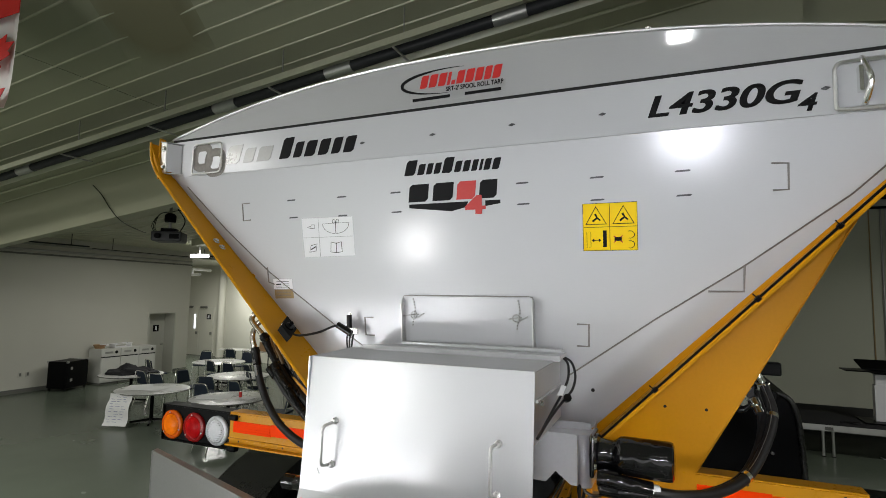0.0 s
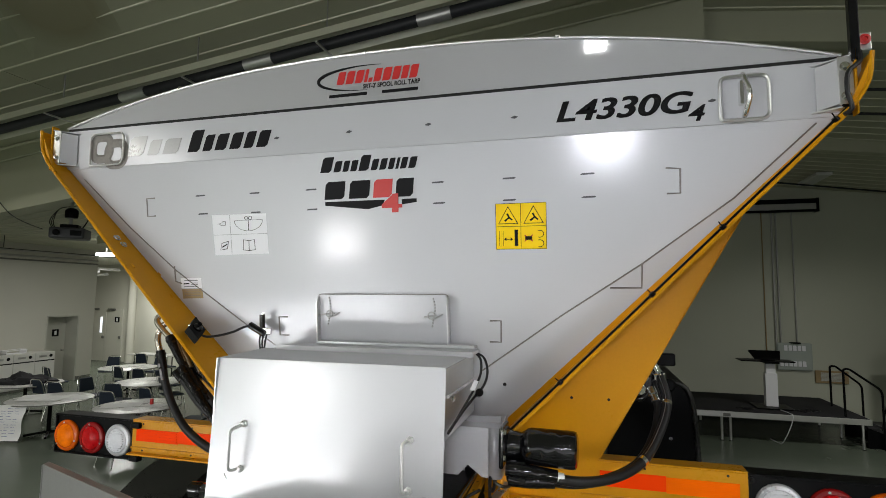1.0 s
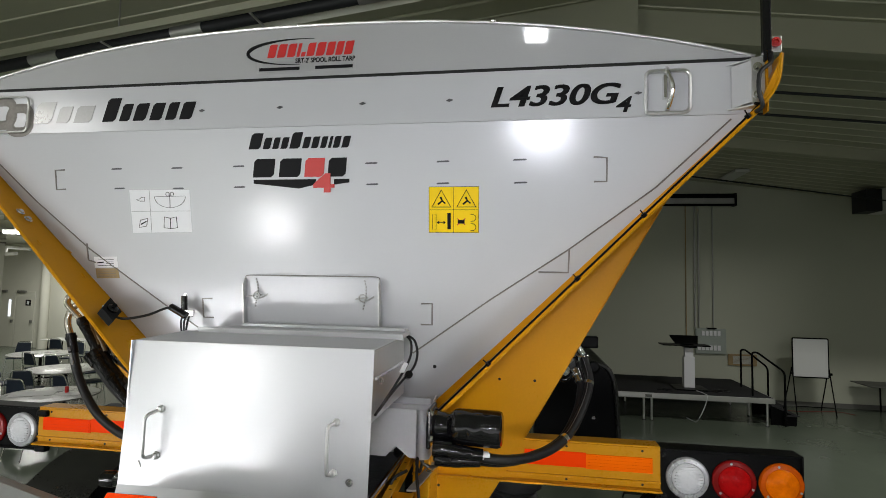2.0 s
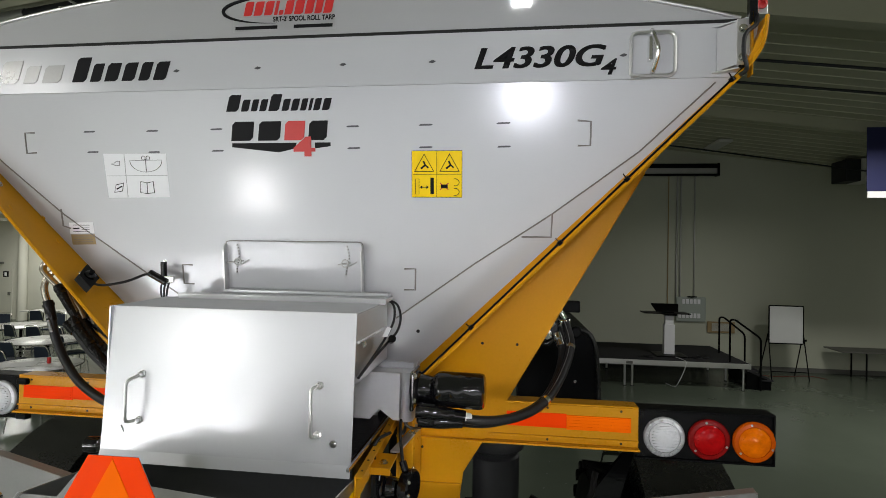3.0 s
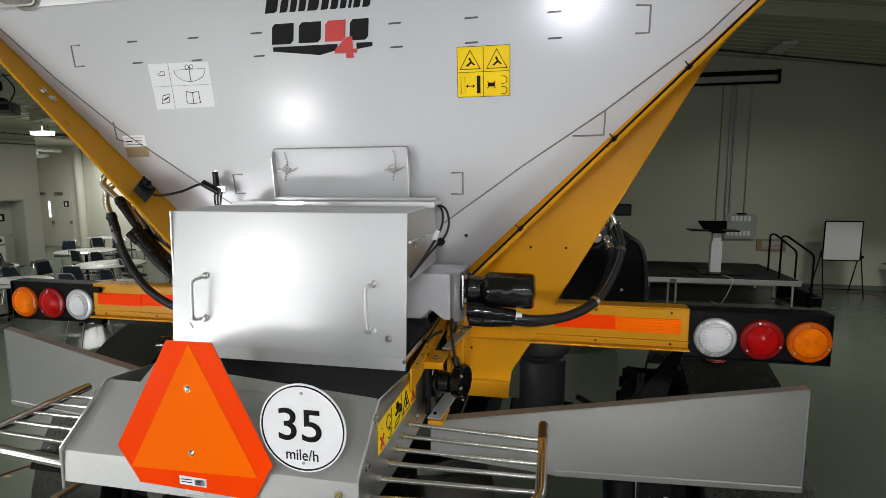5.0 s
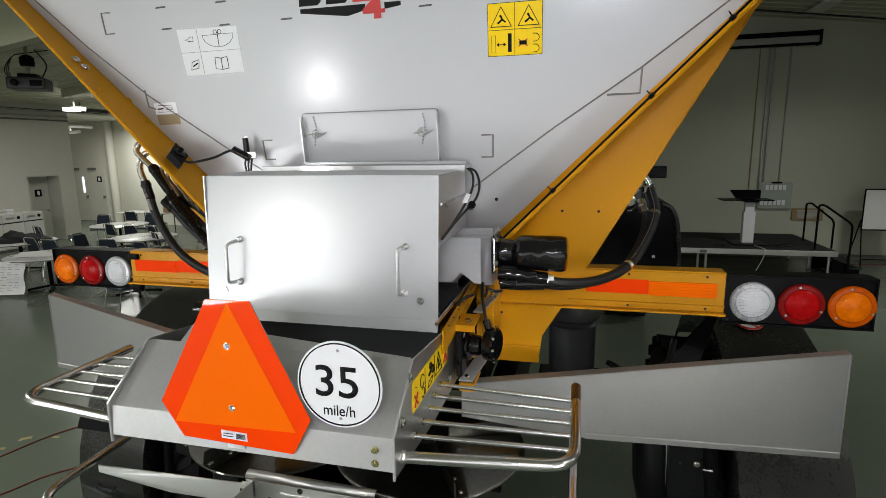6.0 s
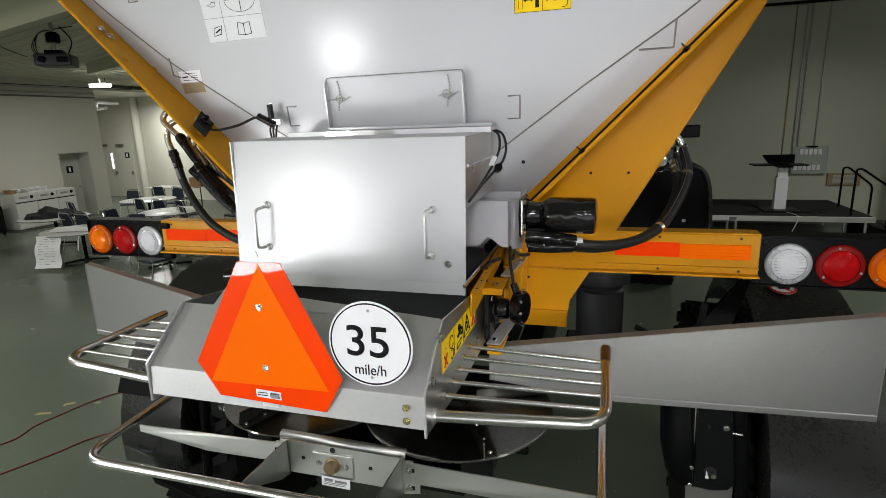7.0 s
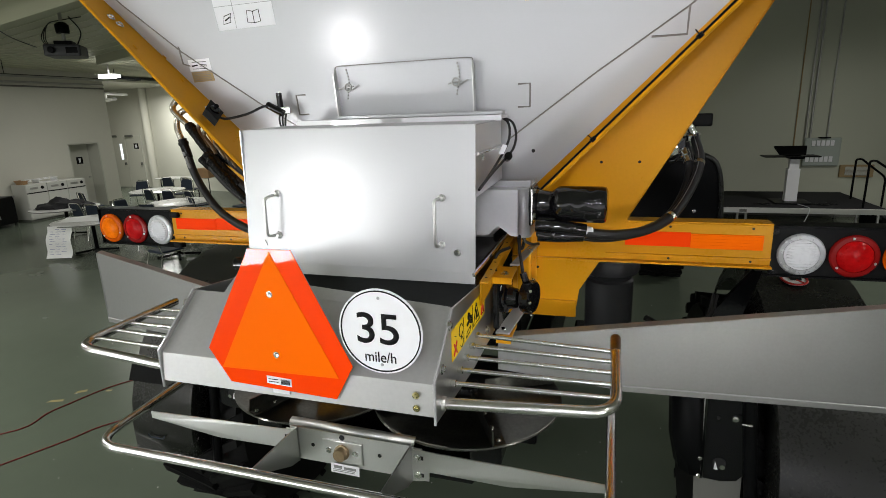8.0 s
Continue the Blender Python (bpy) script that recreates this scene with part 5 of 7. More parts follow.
act = part("gate_actuator", lathe([(0.03, 0), (0.054, 0.006), (0.054, 0.024), (0.040, 0.030), (0.034, 0.060), (0.020, 0.066)], (0.378, -0.185, 2.115), (1, -0.1, 0), 22), TAPE, machine, "two glossy black actuators with cables", smooth=True)
part("actuator_shaft", tube([(0.42, -0.19, 2.12), (0.47, -0.195, 2.124)], 0.010, 10), CHROME, act)
part("actuator_head", lathe([(0.030, 0), (0.056, 0.004), (0.058, 0.010), (0.058, 0.034), (0.052, 0.040), (0.02, 0.042)], (0.458, -0.195, 2.128), (1, -0.25, 0), 26), BLACK, act, smooth=True)
for k in range(10):
    a = 2 * math.pi * k / 10
    part("rim_screw", lathe([(0.005, 0), (0.005, 0.004)], (0.489 + 0.25 * 0.058 * math.cos(a) * 0.0, -0.203 - 0.059 * math.cos(a), 2.128 + 0.059 * math.sin(a)), (0.1, -math.cos(a), math.sin(a)), 8), CHROME, act)
part("actuator_plate", box(0.362, 0.384, -0.255, -0.125, 2.02, 2.185, 0.006), BLACK, act)
part("plate_label", box(0.384, 0.3846, -0.225, -0.21, 2.13, 2.165), WHITE, act)
part("head_neck", tube([(0.466, -0.20, 2.18), (0.455, -0.195, 2.21)], 0.012, 10), BLACK, act, smooth=True)
for pts in ([(0.372, -0.20, 2.18), (0.360, -0.21, 2.235), (0.368, -0.19, 2.272), (0.40, -0.14, 2.282)], [(0.456, -0.195, 2.20), (0.448, -0.18, 2.235), (0.436, -0.15, 2.275), (0.430, -0.11, 2.32)],
            [(0.44, -0.10, 2.325), (0.445, -0.10, 2.30), (0.470, -0.09, 2.285), (0.49, -0.06, 2.28)], [(0.425, -0.10, 2.33), (0.428, -0.11, 2.29), (0.437, -0.10, 2.27), (0.44, -0.06, 2.30)]):
    part("actuator_cable", tube(smooth_line(pts), 0.0055, 8), HOSE, act, smooth=True)
part("arm_strut", box(0.40, 0.452, 0.02, 0.19, 2.0, 2.30, 0.006), YELLOW, machine, "yellow upright strut")

# taped drive motor on the far side of the hood
dm = part("drive_motor", lathe([(0.022, 0), (0.030, 0.004), (0.031, 0.05), (0.027, 0.056), (0.031, 0.062), (0.031, 0.20), (0.024, 0.22), (0.024, 0.34)], (-0.80, -0.075, 2.144), (1, 0.02, 0), 22), TAPE, machine, "glossy black taped drive motor", smooth=True)
bolt((-0.80, -0.075, 2.144), (-1, 0, 0), 0.010, dm)

# deflector shields
for s in (-1, 1):
    X = lambda d: CX + s * d
    ys = lambda d: -0.10 + (d - 0.48) * 0.135
    zt, zb = (2.112, 1.742) if s < 0 else (2.082, 1.702)
    q = [(0.40, 1.925), (0.962, (1.925 + zt) / 2 - 0.012), (1.711, zt), (1.711, zb), (0.85, 1.735), (0.40, 1.80)]
    sh = part("deflector_shield", plate([(X(d), ys(d), z) for d, z in q], (0, 0.004, 0)), SHIELD, machine, "dull stainless deflector shield")
    part("shield_flange", plate([(X(0.40), ys(0.40), 1.926), (X(0.962), ys(0.962), (1.925 + zt) / 2 - 0.011), (X(1.711), ys(1.711), zt), (X(1.711), ys(1.711) + 0.030, zt + 0.004), (X(0.962), ys(0.962) + 0.036, (1.925 + zt) / 2 - 0.007), (X(0.40), ys(0.4) + 0.042, 1.930)], (0, 0, 0.003)), TINT, sh)
    part("shield_hem", plate([(X(0.85), ys(0.85) - 0.001, 1.735), (X(1.711), ys(1.711) - 0.001, zb), (X(1.711), ys(1.711) - 0.001, zb + 0.020), (X(0.85), ys(0.85) - 0.001, 1.755)], (0, -0.004, 0)), SHIELD, sh)
    part("shield_hem", tube([(X(0.85), ys(0.85) - 0.004, 1.756), (X(1.711), ys(1.711) - 0.004, zb + 0.021)], 0.003, 6), STEEL_CAP, sh)
    part("shield_edge", tube([(X(1.711), ys(1.711), zb), (X(1.711), ys(1.711), zt)], 0.004, 6), SHIELD, sh)

# ---- chassis behind the spreader: fenders, wheels, tank ----
def wheel(x, y, r, w, rim_side):
    prof = [(r * 0.55, -w / 2), (r * 0.80, -w / 2 - 0.02), (r * 0.95, -w / 2), (r * 0.985, -w * 0.42), (r, 0), (r * 0.985, w * 0.42), (r * 0.95, w / 2), (r * 0.80, w / 2 + 0.02), (r * 0.55, w / 2)]
    wh = part("wheel", lathe(prof, (x, y, r), (1, 0, 0), 56), RUBBER, machine, "large black lugged tyre", smooth=True)
    lugs = bmesh.new()
    n = 26
    for k in range(n):
        for sd in (-1, 1):
            a = 2 * math.pi * (k + (0.5 if sd > 0 else 0)) / n
            da = 2 * math.pi / n * 0.9
            pts = []
            for u, ang in ((0.02, a), (0.51, a - da), (0.51, a - da + 0.075), (0.02, a + 0.075)):
                pts.append((x + sd * w * u, y + math.cos(ang) * r * 0.985, r + math.sin(ang) * r * 0.985))
            mid = (a - da / 2)
            plate(pts, (0, math.cos(mid) * 0.05, math.sin(mid) * 0.05), lugs)
    part("tyre_tread", lugs, RUBBER, wh)
    part("rim", lathe([(r * 0.12, -w * 0.30), (r * 0.45, -w * 0.28), (r * 0.56, -w * 0.45), (r * 0.56, w * 0.45), (r * 0.45, w * 0.28), (r * 0.12, w * 0.30)], (x, y, r), (1, 0, 0), 40), BLACK, wh, smooth=True)
    return wh


for s in (-1, 1):
    wheel(CX + s * 1.62, 1.25, 0.82, 0.62, s)
    wheel(CX + s * 1.62, 7.6, 0.82, 0.62, s)
    # rounded fender over the wheel
    fen = bmesh.new()
    xa, xb = CX + s * 1.475, CX + s * 1.97
    ring = []
    for i in range(17):
        a = radians(-5 + 147 * i / 16)
        y, z = 1.25 - math.cos(a) * 0.98, 0.90 + math.sin(a) * 0.98
        ring.append([fen.verts.new(p) for p in ((xa, y + math.cos(a) * 0.10, z - math.sin(a) * 0.10), (xa + s * 0.03, y, z), (xb - s * 0.03, y, z), (xb, y + math.cos(a) * 0.10, z - math.sin(a) * 0.10))])
    for a, b in zip(ring, ring[1:]):
        for i in range(3):
            fen.faces.new((a[i], a[i + 1], b[i + 1], b[i]))
    fo = part("fender", fen, FENDER, machine, "black plastic fender", smooth=True)
    mod = fo.modifiers.new("thickness", "SOLIDIFY")
    mod.thickness = 0.012
    # moulded recess and slot in the tail of the fender
    if s < 0:
        part("fender_recess", plate([(CX + s * 1.56, 0.285, 1.27), (CX + s * 1.90, 0.285, 1.27), (CX + s * 1.90, 0.325, 1.36), (CX + s * 1.56, 0.325, 1.36)], (0, -0.018, 0.006)), MATTE, fo)
    part("fender_slot", tube(rounded([(CX + s * 1.70, 0.262, 0.935), (CX + s * 1.71, 0.262, 0.915), (CX + s * 1.81, 0.262, 0.915), (CX + s * 1.82, 0.262, 0.935)], 0.01), 0.004, 6), CHAIR_B, fo)
SC, SN = Vector((1.635, 1.062, 1.8715)), Vector((0, -0.22, 0.9755))
SV = SN.cross(Vector((1, 0, 0)))
stk = part("fender_sticker", lathe([(0.062, 0), (0.062, 0.002)], SC, SN, 28), WHITE, machine, "white round no-step sticker with red ring")
part("sticker_ring", tube([SC + SN * 0.003 + Vector((1, 0, 0)) * 0.057 * math.cos(a) + SV * 0.057 * math.sin(a) for a in [2 * math.pi * i / 28 for i in range(28)]], 0.006, 5, closed=True), REDINK, stk)
part("sticker_bar", tube([SC + SN * 0.003 + Vector((-0.038, 0, 0)) + SV * 0.038, SC + SN * 0.003 + Vector((0.038, 0, 0)) - SV * 0.038], 0.005, 5), REDINK, stk)
part("sticker_mark", tube([SC + SN * 0.002 + Vector((-0.02, 0, 0)), SC + SN * 0.002 + Vector((0.03, 0, 0))], 0.012, 6), INK, stk)
# frame rails, axle, tank and boxes that fill the space under the hopper
for s in (-1, 1):
    part("frame_rail", box(min(CX + s * 0.38, CX + s * 0.50), max(CX + s * 0.38, CX + s * 0.50), 0.25, 6.4, 1.25, 1.60, 0.01), MATTE, machine, "black frame rail")
    X = lambda d: CX + s * d
    hub = part("hub_carrier", plate([(X(1.218), 0.40, 1.66), (X(1.36), 0.40, 1.66), (X(1.395), 0.40, 1.22), (X(1.388), 0.40, 1.15), (X(1.362), 0.40, 1.118), (X(1.30), 0.40, 1.106), (X(1.228), 0.40, 1.112)], (0, 0.05, 0)), BLACK, machine, "black cast hub carrier")
    boss = bmesh.new()
    prof = [(1.222, 0.385), (1.19, 0.375), (1.14, 0.39), (1.10, 0.43), (1.085, 0.50)]
    for z0, z1, sh in ((1.10, 1.66, 0.0),):
        lo_ = [boss.verts.new((X(d + (0.03 if d < 1.2 else 0)), y, 1.125)) for d, y in prof]
        md_ = [boss.verts.new((X(d), y, 1.27)) for d, y in prof]
        hi_ = [boss.verts.new((X(d - 0.02), y, 1.66)) for d, y in prof]
        for i in range(4):
            boss.faces.new((lo_[i], lo_[i + 1], md_[i + 1], md_[i]))
            boss.faces.new((md_[i], md_[i + 1], hi_[i + 1], hi_[i]))
    bo = part("carrier_boss", boss, MATTE, hub, smooth=True)
    sol = bo.modifiers.new("thickness", "SOLIDIFY")
    sol.thickness = 0.02
    part("carrier_edge", tube([(X(1.214), 0.385, 1.125), (X(1.205), 0.385, 1.55)], 0.003, 6), GALV, hub)
    part("carrier_slot", lathe([(0.028, 0), (0.028, 0.001)], (X(1.288), 0.3995, 1.197), (0, -1, 0), 20), RECESS, hub)
    part("carrier_peg", lathe([(0.012, 0), (0.012, 0.004)], (X(1.302), 0.3985, 1.180), (0, -1, 0), 8), CHROME, hub)
    part("carrier_tab", plate([(X(1.268), 0.398, 1.165), (X(1.285), 0.398, 1.165), (X(1.272), 0.398, 1.205)], (0, -0.002, 0)), WHITE, hub)
    part("carrier_hole", box(min(X(1.262), X(1.275)), max(X(1.262), X(1.275)), 0.398, 0.3995, 1.412, 1.426), RECESS, hub)
    for z in (1.222, 1.135):
        bolt((X(1.205), 0.378, z), (0, -1, 0), 0.007, hub)
    if s > 0:
        part("splash_plate", plate([(X(1.195), 0.43, 1.12), (X(1.39), 0.43, 1.14), (X(1.40), 0.43, 0.80), (X(1.21), 0.43, 0.80)], (0, 0.006, 0)), TRIM, hub)
    part("fender_stay", tube([(X(1.372), 0.39, 1.62), (X(1.455), 0.39, 0.70)], 0.026, 14), MATTE, hub, smooth=True)
    part("stay_bolt", tube([(X(1.35), 0.36, 1.425), (X(1.39), 0.36, 1.422)], 0.006, 8), CHROME, hub)
    bolt((X(1.335), 0.398, 1.423), (0, -1, 0), 0.009, hub)
tank = part("air_spring", lathe([(0.108, -0.32), (0.110, -0.02), (0.100, -0.01), (0.104, 0.005), (0.128, 0.02), (0.134, 0.05), (0.130, 0.09), (0.118, 0.10), (0.120, 0.125), (0.10, 0.138), (0.05, 0.14)], (0.74, 0.62, 1.98), (0, 0, 1), 28), CURTAIN, machine, "black ribbed air spring", smooth=True)
part("spring_bracket", box(0.58, 0.90, 0.50, 0.80, 1.60, 1.67, 0.01), BLACK, tank)
part("air_spring", lathe([(0.108, -0.32), (0.110, -0.02), (0.100, -0.01), (0.104, 0.005), (0.128, 0.02), (0.134, 0.05), (0.130, 0.09), (0.118, 0.10), (0.120, 0.125), (0.10, 0.138), (0.05, 0.14)], (-0.84, 0.62, 1.98), (0, 0, 1), 28), CURTAIN, machine, smooth=True)
shell = [(0.84, 1.2, 1.95), (1.318, 1.2, 1.95), (1.312, 1.2, 2.10), (1.300, 1.2, 2.30), (1.286, 1.2, 2.40), (1.262, 1.2, 2.46), (1.225, 1.2, 2.488), (1.17, 1.2, 2.495), (1.0, 1.2, 2.47), (0.84, 1.2, 2.42)]
guard = part("rear_shroud", plate(shell, (0, 1.0, 0)), MATTE, machine, "black rounded engine shroud")
part("shroud_rim", tube(smooth_line([Vector(p_) + Vector((-0.012, -0.004, -0.010)) for p_ in shell[1:]]), 0.014, 10), FENDER, guard, smooth=True)
part("shroud_cap", lathe([(0.030, 0), (0.034, 0.01), (0.034, 0.04), (0.024, 0.05)], (1.16, 1.19, 2.47), (0, -1, 0.1), 16), MATTE, guard, smooth=True)
part("shroud_nut", lathe([(0.010, 0), (0.010, 0.006)], (1.165, 1.197, 2.19), (0, -1, 0), 6), CHROME, guard)
part("control_arm", plate([(1.10, 0.55, 1.74), (1.33, 0.55, 2.05), (1.36, 0.55, 2.05), (1.26, 0.55, 1.70)], (0, 0.03, 0)), BLACK, machine)
part("lube_lines", tube(smooth_line([(1.18, 0.5, 1.95), (1.14, 0.45, 1.85), (1.0, 0.45, 1.80), (0.9, 0.5, 1.82)]), 0.014, 8), HOSE, machine, smooth=True)
part("cab_rear", box(-1.1, 1.0, 6.6, 8.4, 1.2, 3.3, 0.08), MATTE, machine, "dark cab far in front of the hopper")
part("underbody", box(-0.45, 0.35, 0.4, 6.0, 1.65, 2.02, 0.02), MATTE, machine)

# ---- the hall ----
def set_piece(name, bm, material, label, category):
    return tagged(part(name, bm, material), label, category, "", "structure")


set_piece("floor", box(-26, 17, -14, 20, -0.2, 0.0), FLOOR, "polished grey-green concrete floor", "floor")
LX = -16.5
# side wall with a doorway at y 11.70 to 12.77
wl = box(LX - 0.25, LX, -14, 11.70, 0, 4.56)
box(LX - 0.25, LX, 12.77, 13.4, 0, 4.56, 0, wl)
box(LX - 0.25, LX, 11.70, 12.77, 2.19, 4.56, 0, wl)
set_piece("wall_west", wl, WALL, "painted pale grey side wall with a doorway", "wall")
# alcove behind the corner
set_piece("wall_alcove_back", box(-24, -18.9, 17.5, 17.75, 0, 4.6), WALL, "pale alcove wall with double doors", "wall")
set_piece("wall_alcove_side", plate([(-18.9, 17.5, 0), (-10.5, 15.4, 0), (-10.5, 15.4, 4.8), (-18.9, 17.5, 4.8)], (0, 0.2, 0)), WALL, "pale angled alcove wall", "wall")
set_piece("wall_alcove_west", box(-24.2, -24, 13.2, 17.7, 0, 4.6), WALL, "pale alcove side wall", "wall")
set_piece("wall_alcove_front", box(-24.2, LX - 0.25, 13.2, 13.4, 0, 4.6), WALL, "pale wall behind the side wall", "wall")
set_piece("alcove_ceiling", box(-24.2, LX, 13.2, 17.7, 4.3, 4.4), WALL, "pale flat alcove ceiling", "ceiling")
set_piece("wall_north", box(-10.5, 17, 13.4, 13.65, 0, 6.6), WALL_D, "painted grey end wall", "wall")
set_piece("wall_north_return", box(-10.75, -10.5, 13.4, 15.6, 0, 6.0), WALL_D, "painted grey return wall", "wall")
set_piece("wall_east", box(16, 16.25, -14, 13.6, 0, 4.8), WALL_D, "painted grey side wall", "wall")
set_piece("wall_south", box(LX, 16.2, -12.25, -12, 0, 6.6), WALL, "painted grey end wall", "wall")
set_piece("baseboard", box(LX, LX + 0.02, -12, 11.68, 0, 0.12), TRIM, "dark rubber base strip", "baseboard")
set_piece("baseboard", box(LX, LX + 0.02, 12.80, 13.4, 0, 0.12), TRIM, "dark rubber base strip", "baseboard")
set_piece("baseboard", box(-10.5, 16, 13.38, 13.4, 0, 0.12), TRIM, "dark rubber base strip", "baseboard")


def roof_z(x):
    return 6.05 + 0.125 * max(x, -12.2) if x <= 2 else 6.55 - 0.125 * x


cb_ = bmesh.new()
for xa, xb in ((-17.0, -12.2), (-12.2, 2.0), (2.0, 16.4)):
    plate([(xa, -12.2, roof_z(xa)), (xb, -12.2, roof_z(xb)), (xb, 17.6, roof_z(xb)), (xa, 17.6, roof_z(xa))], (0, 0, 0.1), cb_)
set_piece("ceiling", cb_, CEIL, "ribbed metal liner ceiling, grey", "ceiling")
ribs = bmesh.new()
y = -12.0
while y < 13.4:
    for xa, xb in ((-16.5, -12.2), (-12.2, 2.0), (2.0, 16.0)):
        plate([(xa, y, roof_z(xa) - 0.001), (xb, y, roof_z(xb) - 0.001), (xb, y + 0.006, roof_z(xb) - 0.014), (xa, y + 0.006, roof_z(xa) - 0.014)], (0, 0.012, 0), ribs)
    y += 0.33
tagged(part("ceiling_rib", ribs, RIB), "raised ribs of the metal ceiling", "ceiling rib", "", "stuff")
for x in (-5.45, -11.5, 8.0):
    set_piece("trim", box(x - 0.008, x + 0.008, -12, 13.4, roof_z(x) - 0.006, roof_z(x) + 0.002), WALL_D, "thin seam across the ceiling panels", "trim")
# deep rafters of the steel frame
for y, xa, xb, deep in ((4.24, -16.5, -12.2, 0.82), (4.24, -12.2, 2.0, 0.82), (9.5, -12.2, 2.0, 0.22), (4.6, 2.0, 16.0, 0.36), (9.2, 2.0, 16.0, 0.22)):
    set_piece("trim", plate([(xa, y, roof_z(xa)), (xb, y, roof_z(xb)), (xb, y, roof_z(xb) - deep), (xa, y, roof_z(xa) - deep)], (0, 0.18, 0)), CEIL, "boxed roof rafter", "rafter")

# ---- fittings on walls and ceiling ----
d1 = part("door", box(LX - 0.54, LX - 0.50, 11.712, 12.758, 0.005, 2.17, 0.003), DOORM)
tagged(d1, "closed grey restroom door set back in its doorway", "door", "", "structure")
d1.name = "door_1"
part("door_sign", box(LX - 0.50, LX - 0.49, 12.27, 12.51, 1.50, 1.74, 0.004), INK, d1)
part("sign_mark", box(LX - 0.49, LX - 0.487, 12.35, 12.43, 1.55, 1.69, 0.002), WHITE, d1)
part("door_handle", box(LX - 0.50, LX - 0.43, 12.62, 12.68, 1.0, 1.04, 0.006), GALV, d1)
fr = box(LX - 0.56, LX + 0.012, 11.66, 11.706, 0, 2.184)
box(LX - 0.56, LX + 0.012, 12.764, 12.81, 0, 2.184, 0, fr)
box(LX - 0.56, LX + 0.012, 11.66, 12.81, 2.184, 2.23, 0, fr)
part("door_frame", fr, DOORM, d1)
# double doors in the alcove
for i, (xa, xb) in enumerate(((-21.25, -20.35), (-20.33, -19.43))):
    d = tagged(part("door_%d" % (i + 2), box(xa, xb, 17.45, 17.49, 0.005, 2.30, 0.003), WALL), "closed pale grey door with a narrow window" if i == 0 else "closed pale grey door with a closer", "door", "", "structure")
    if i == 0:
        part("door_window", box(xb - 0.32, xb - 0.20, 17.44, 17.45, 1.25, 1.95, 0.003), GLASSY, d)
    part("door_closer", box(xa + 0.1, xa + 0.5, 17.36, 17.45, 2.24, 2.34, 0.02), TRIM, d)
    part("door_handle", box(xb - 0.14, xb - 0.06, 17.38, 17.45, 1.0, 1.12, 0.01), TRIM, d)
pl = tagged(part("door_plate", box(-19.85, -19.60, 17.435, 17.45, 1.72, 1.96, 0.004), INK), "small dark room sign on the door", "sign")
part("plate_mark", box(-19.78, -19.67, 17.43, 17.435, 1.77, 1.91, 0.002), WHITE, pl)
# round column at the alcove corner
set_piece("column", lathe([(0.17, 0), (0.17, 4.35)], (-18.85, 17.35, 0), (0, 0, 1), 32), WALL, "round white column", "column")
# fluorescent light near the alcove
al = thing("hanging_light", (-13.0, 10.55, 4.10), "bright fluorescent light fitting hung under the ceiling", "ceiling light")
part("diffuser", box(-0.27, 0.27, -0.12, 0.12, -0.03, 0.03, 0.01), LAMPON, al)
part("housing", box(-0.28, 0.28, -0.13, 0.13, 0.03, 0.07, 0.01), WHITE, al)
part("pipe", tube([(0, 0, 0.07), (0, 0, 0.426)], 0.02, 8), GALV, al)


def wall_pipe(name, pts, r, m, label):
    return tagged(part(name, tube(pts, r, 10), m, None, "", True), label, "pipe")


wall_pipe("conduit_pipe", [(LX + 0.12, -11.5, 4.02), (LX + 0.12, 13.3, 4.14)], 0.035, GALV, "galvanised pipe along the side wall")
wall_pipe("conduit_pipe", [(LX + 0.12, -11.5, 3.90), (LX + 0.12, 13.3, 4.02)], 0.025, TRIM, "dark pipe along the side wall")
wall_pipe("conduit_pipe", [(LX + 0.14, -11.5, 4.22), (LX + 0.14, 13.3, 4.30)], 0.03, GALV, "galvanised pipe along the side wall")
wall_pipe("sprinkler_pipe", [(-14.6, 1.0, 4.155), (-14.6, 8.1, 4.206)], 0.022, PIPE_D, "dark sprinkler pipe under the ceiling")
wall_pipe("sprinkler_pipe", [(-14.6, 8.2, 4.165), (-14.6, 13.2, 4.20)], 0.012, PIPE_D, "thin dark cable pipe under the ceiling")
for y_ in (4.6, 7.6, 8.8, 12.2):
    wall_pipe("pipe_hanger", [(-14.6, y_, 4.19), (-14.6, y_, roof_z(-14.6) - 0.003)], 0.010, PIPE_D, "thin hanger rod of the sprinkler pipe")
wall_pipe("ceiling_conduit", [(-16.4, 3.78, roof_z(-16.4) - 0.03), (-12.2, 3.78, roof_z(-12.2) - 0.03), (1.9, 3.78, roof_z(1.9) - 0.03)], 0.024, CEIL, "painted conduit along the ceiling beside the rafter")
wall_pipe("ceiling_wire", smooth_line([(-8.72, 4.215, 4.81), (-8.47, 4.215, 4.62), (-8.23, 4.21, 4.38), (-8.0, 4.21, 4.19), (-8.44, 4.7, 4.16), (-8.77, 5.2, 4.13), (-9.03, 5.55, 4.13)]), 0.008, HOSE, "loose black wire hung over the rafter to the projector")
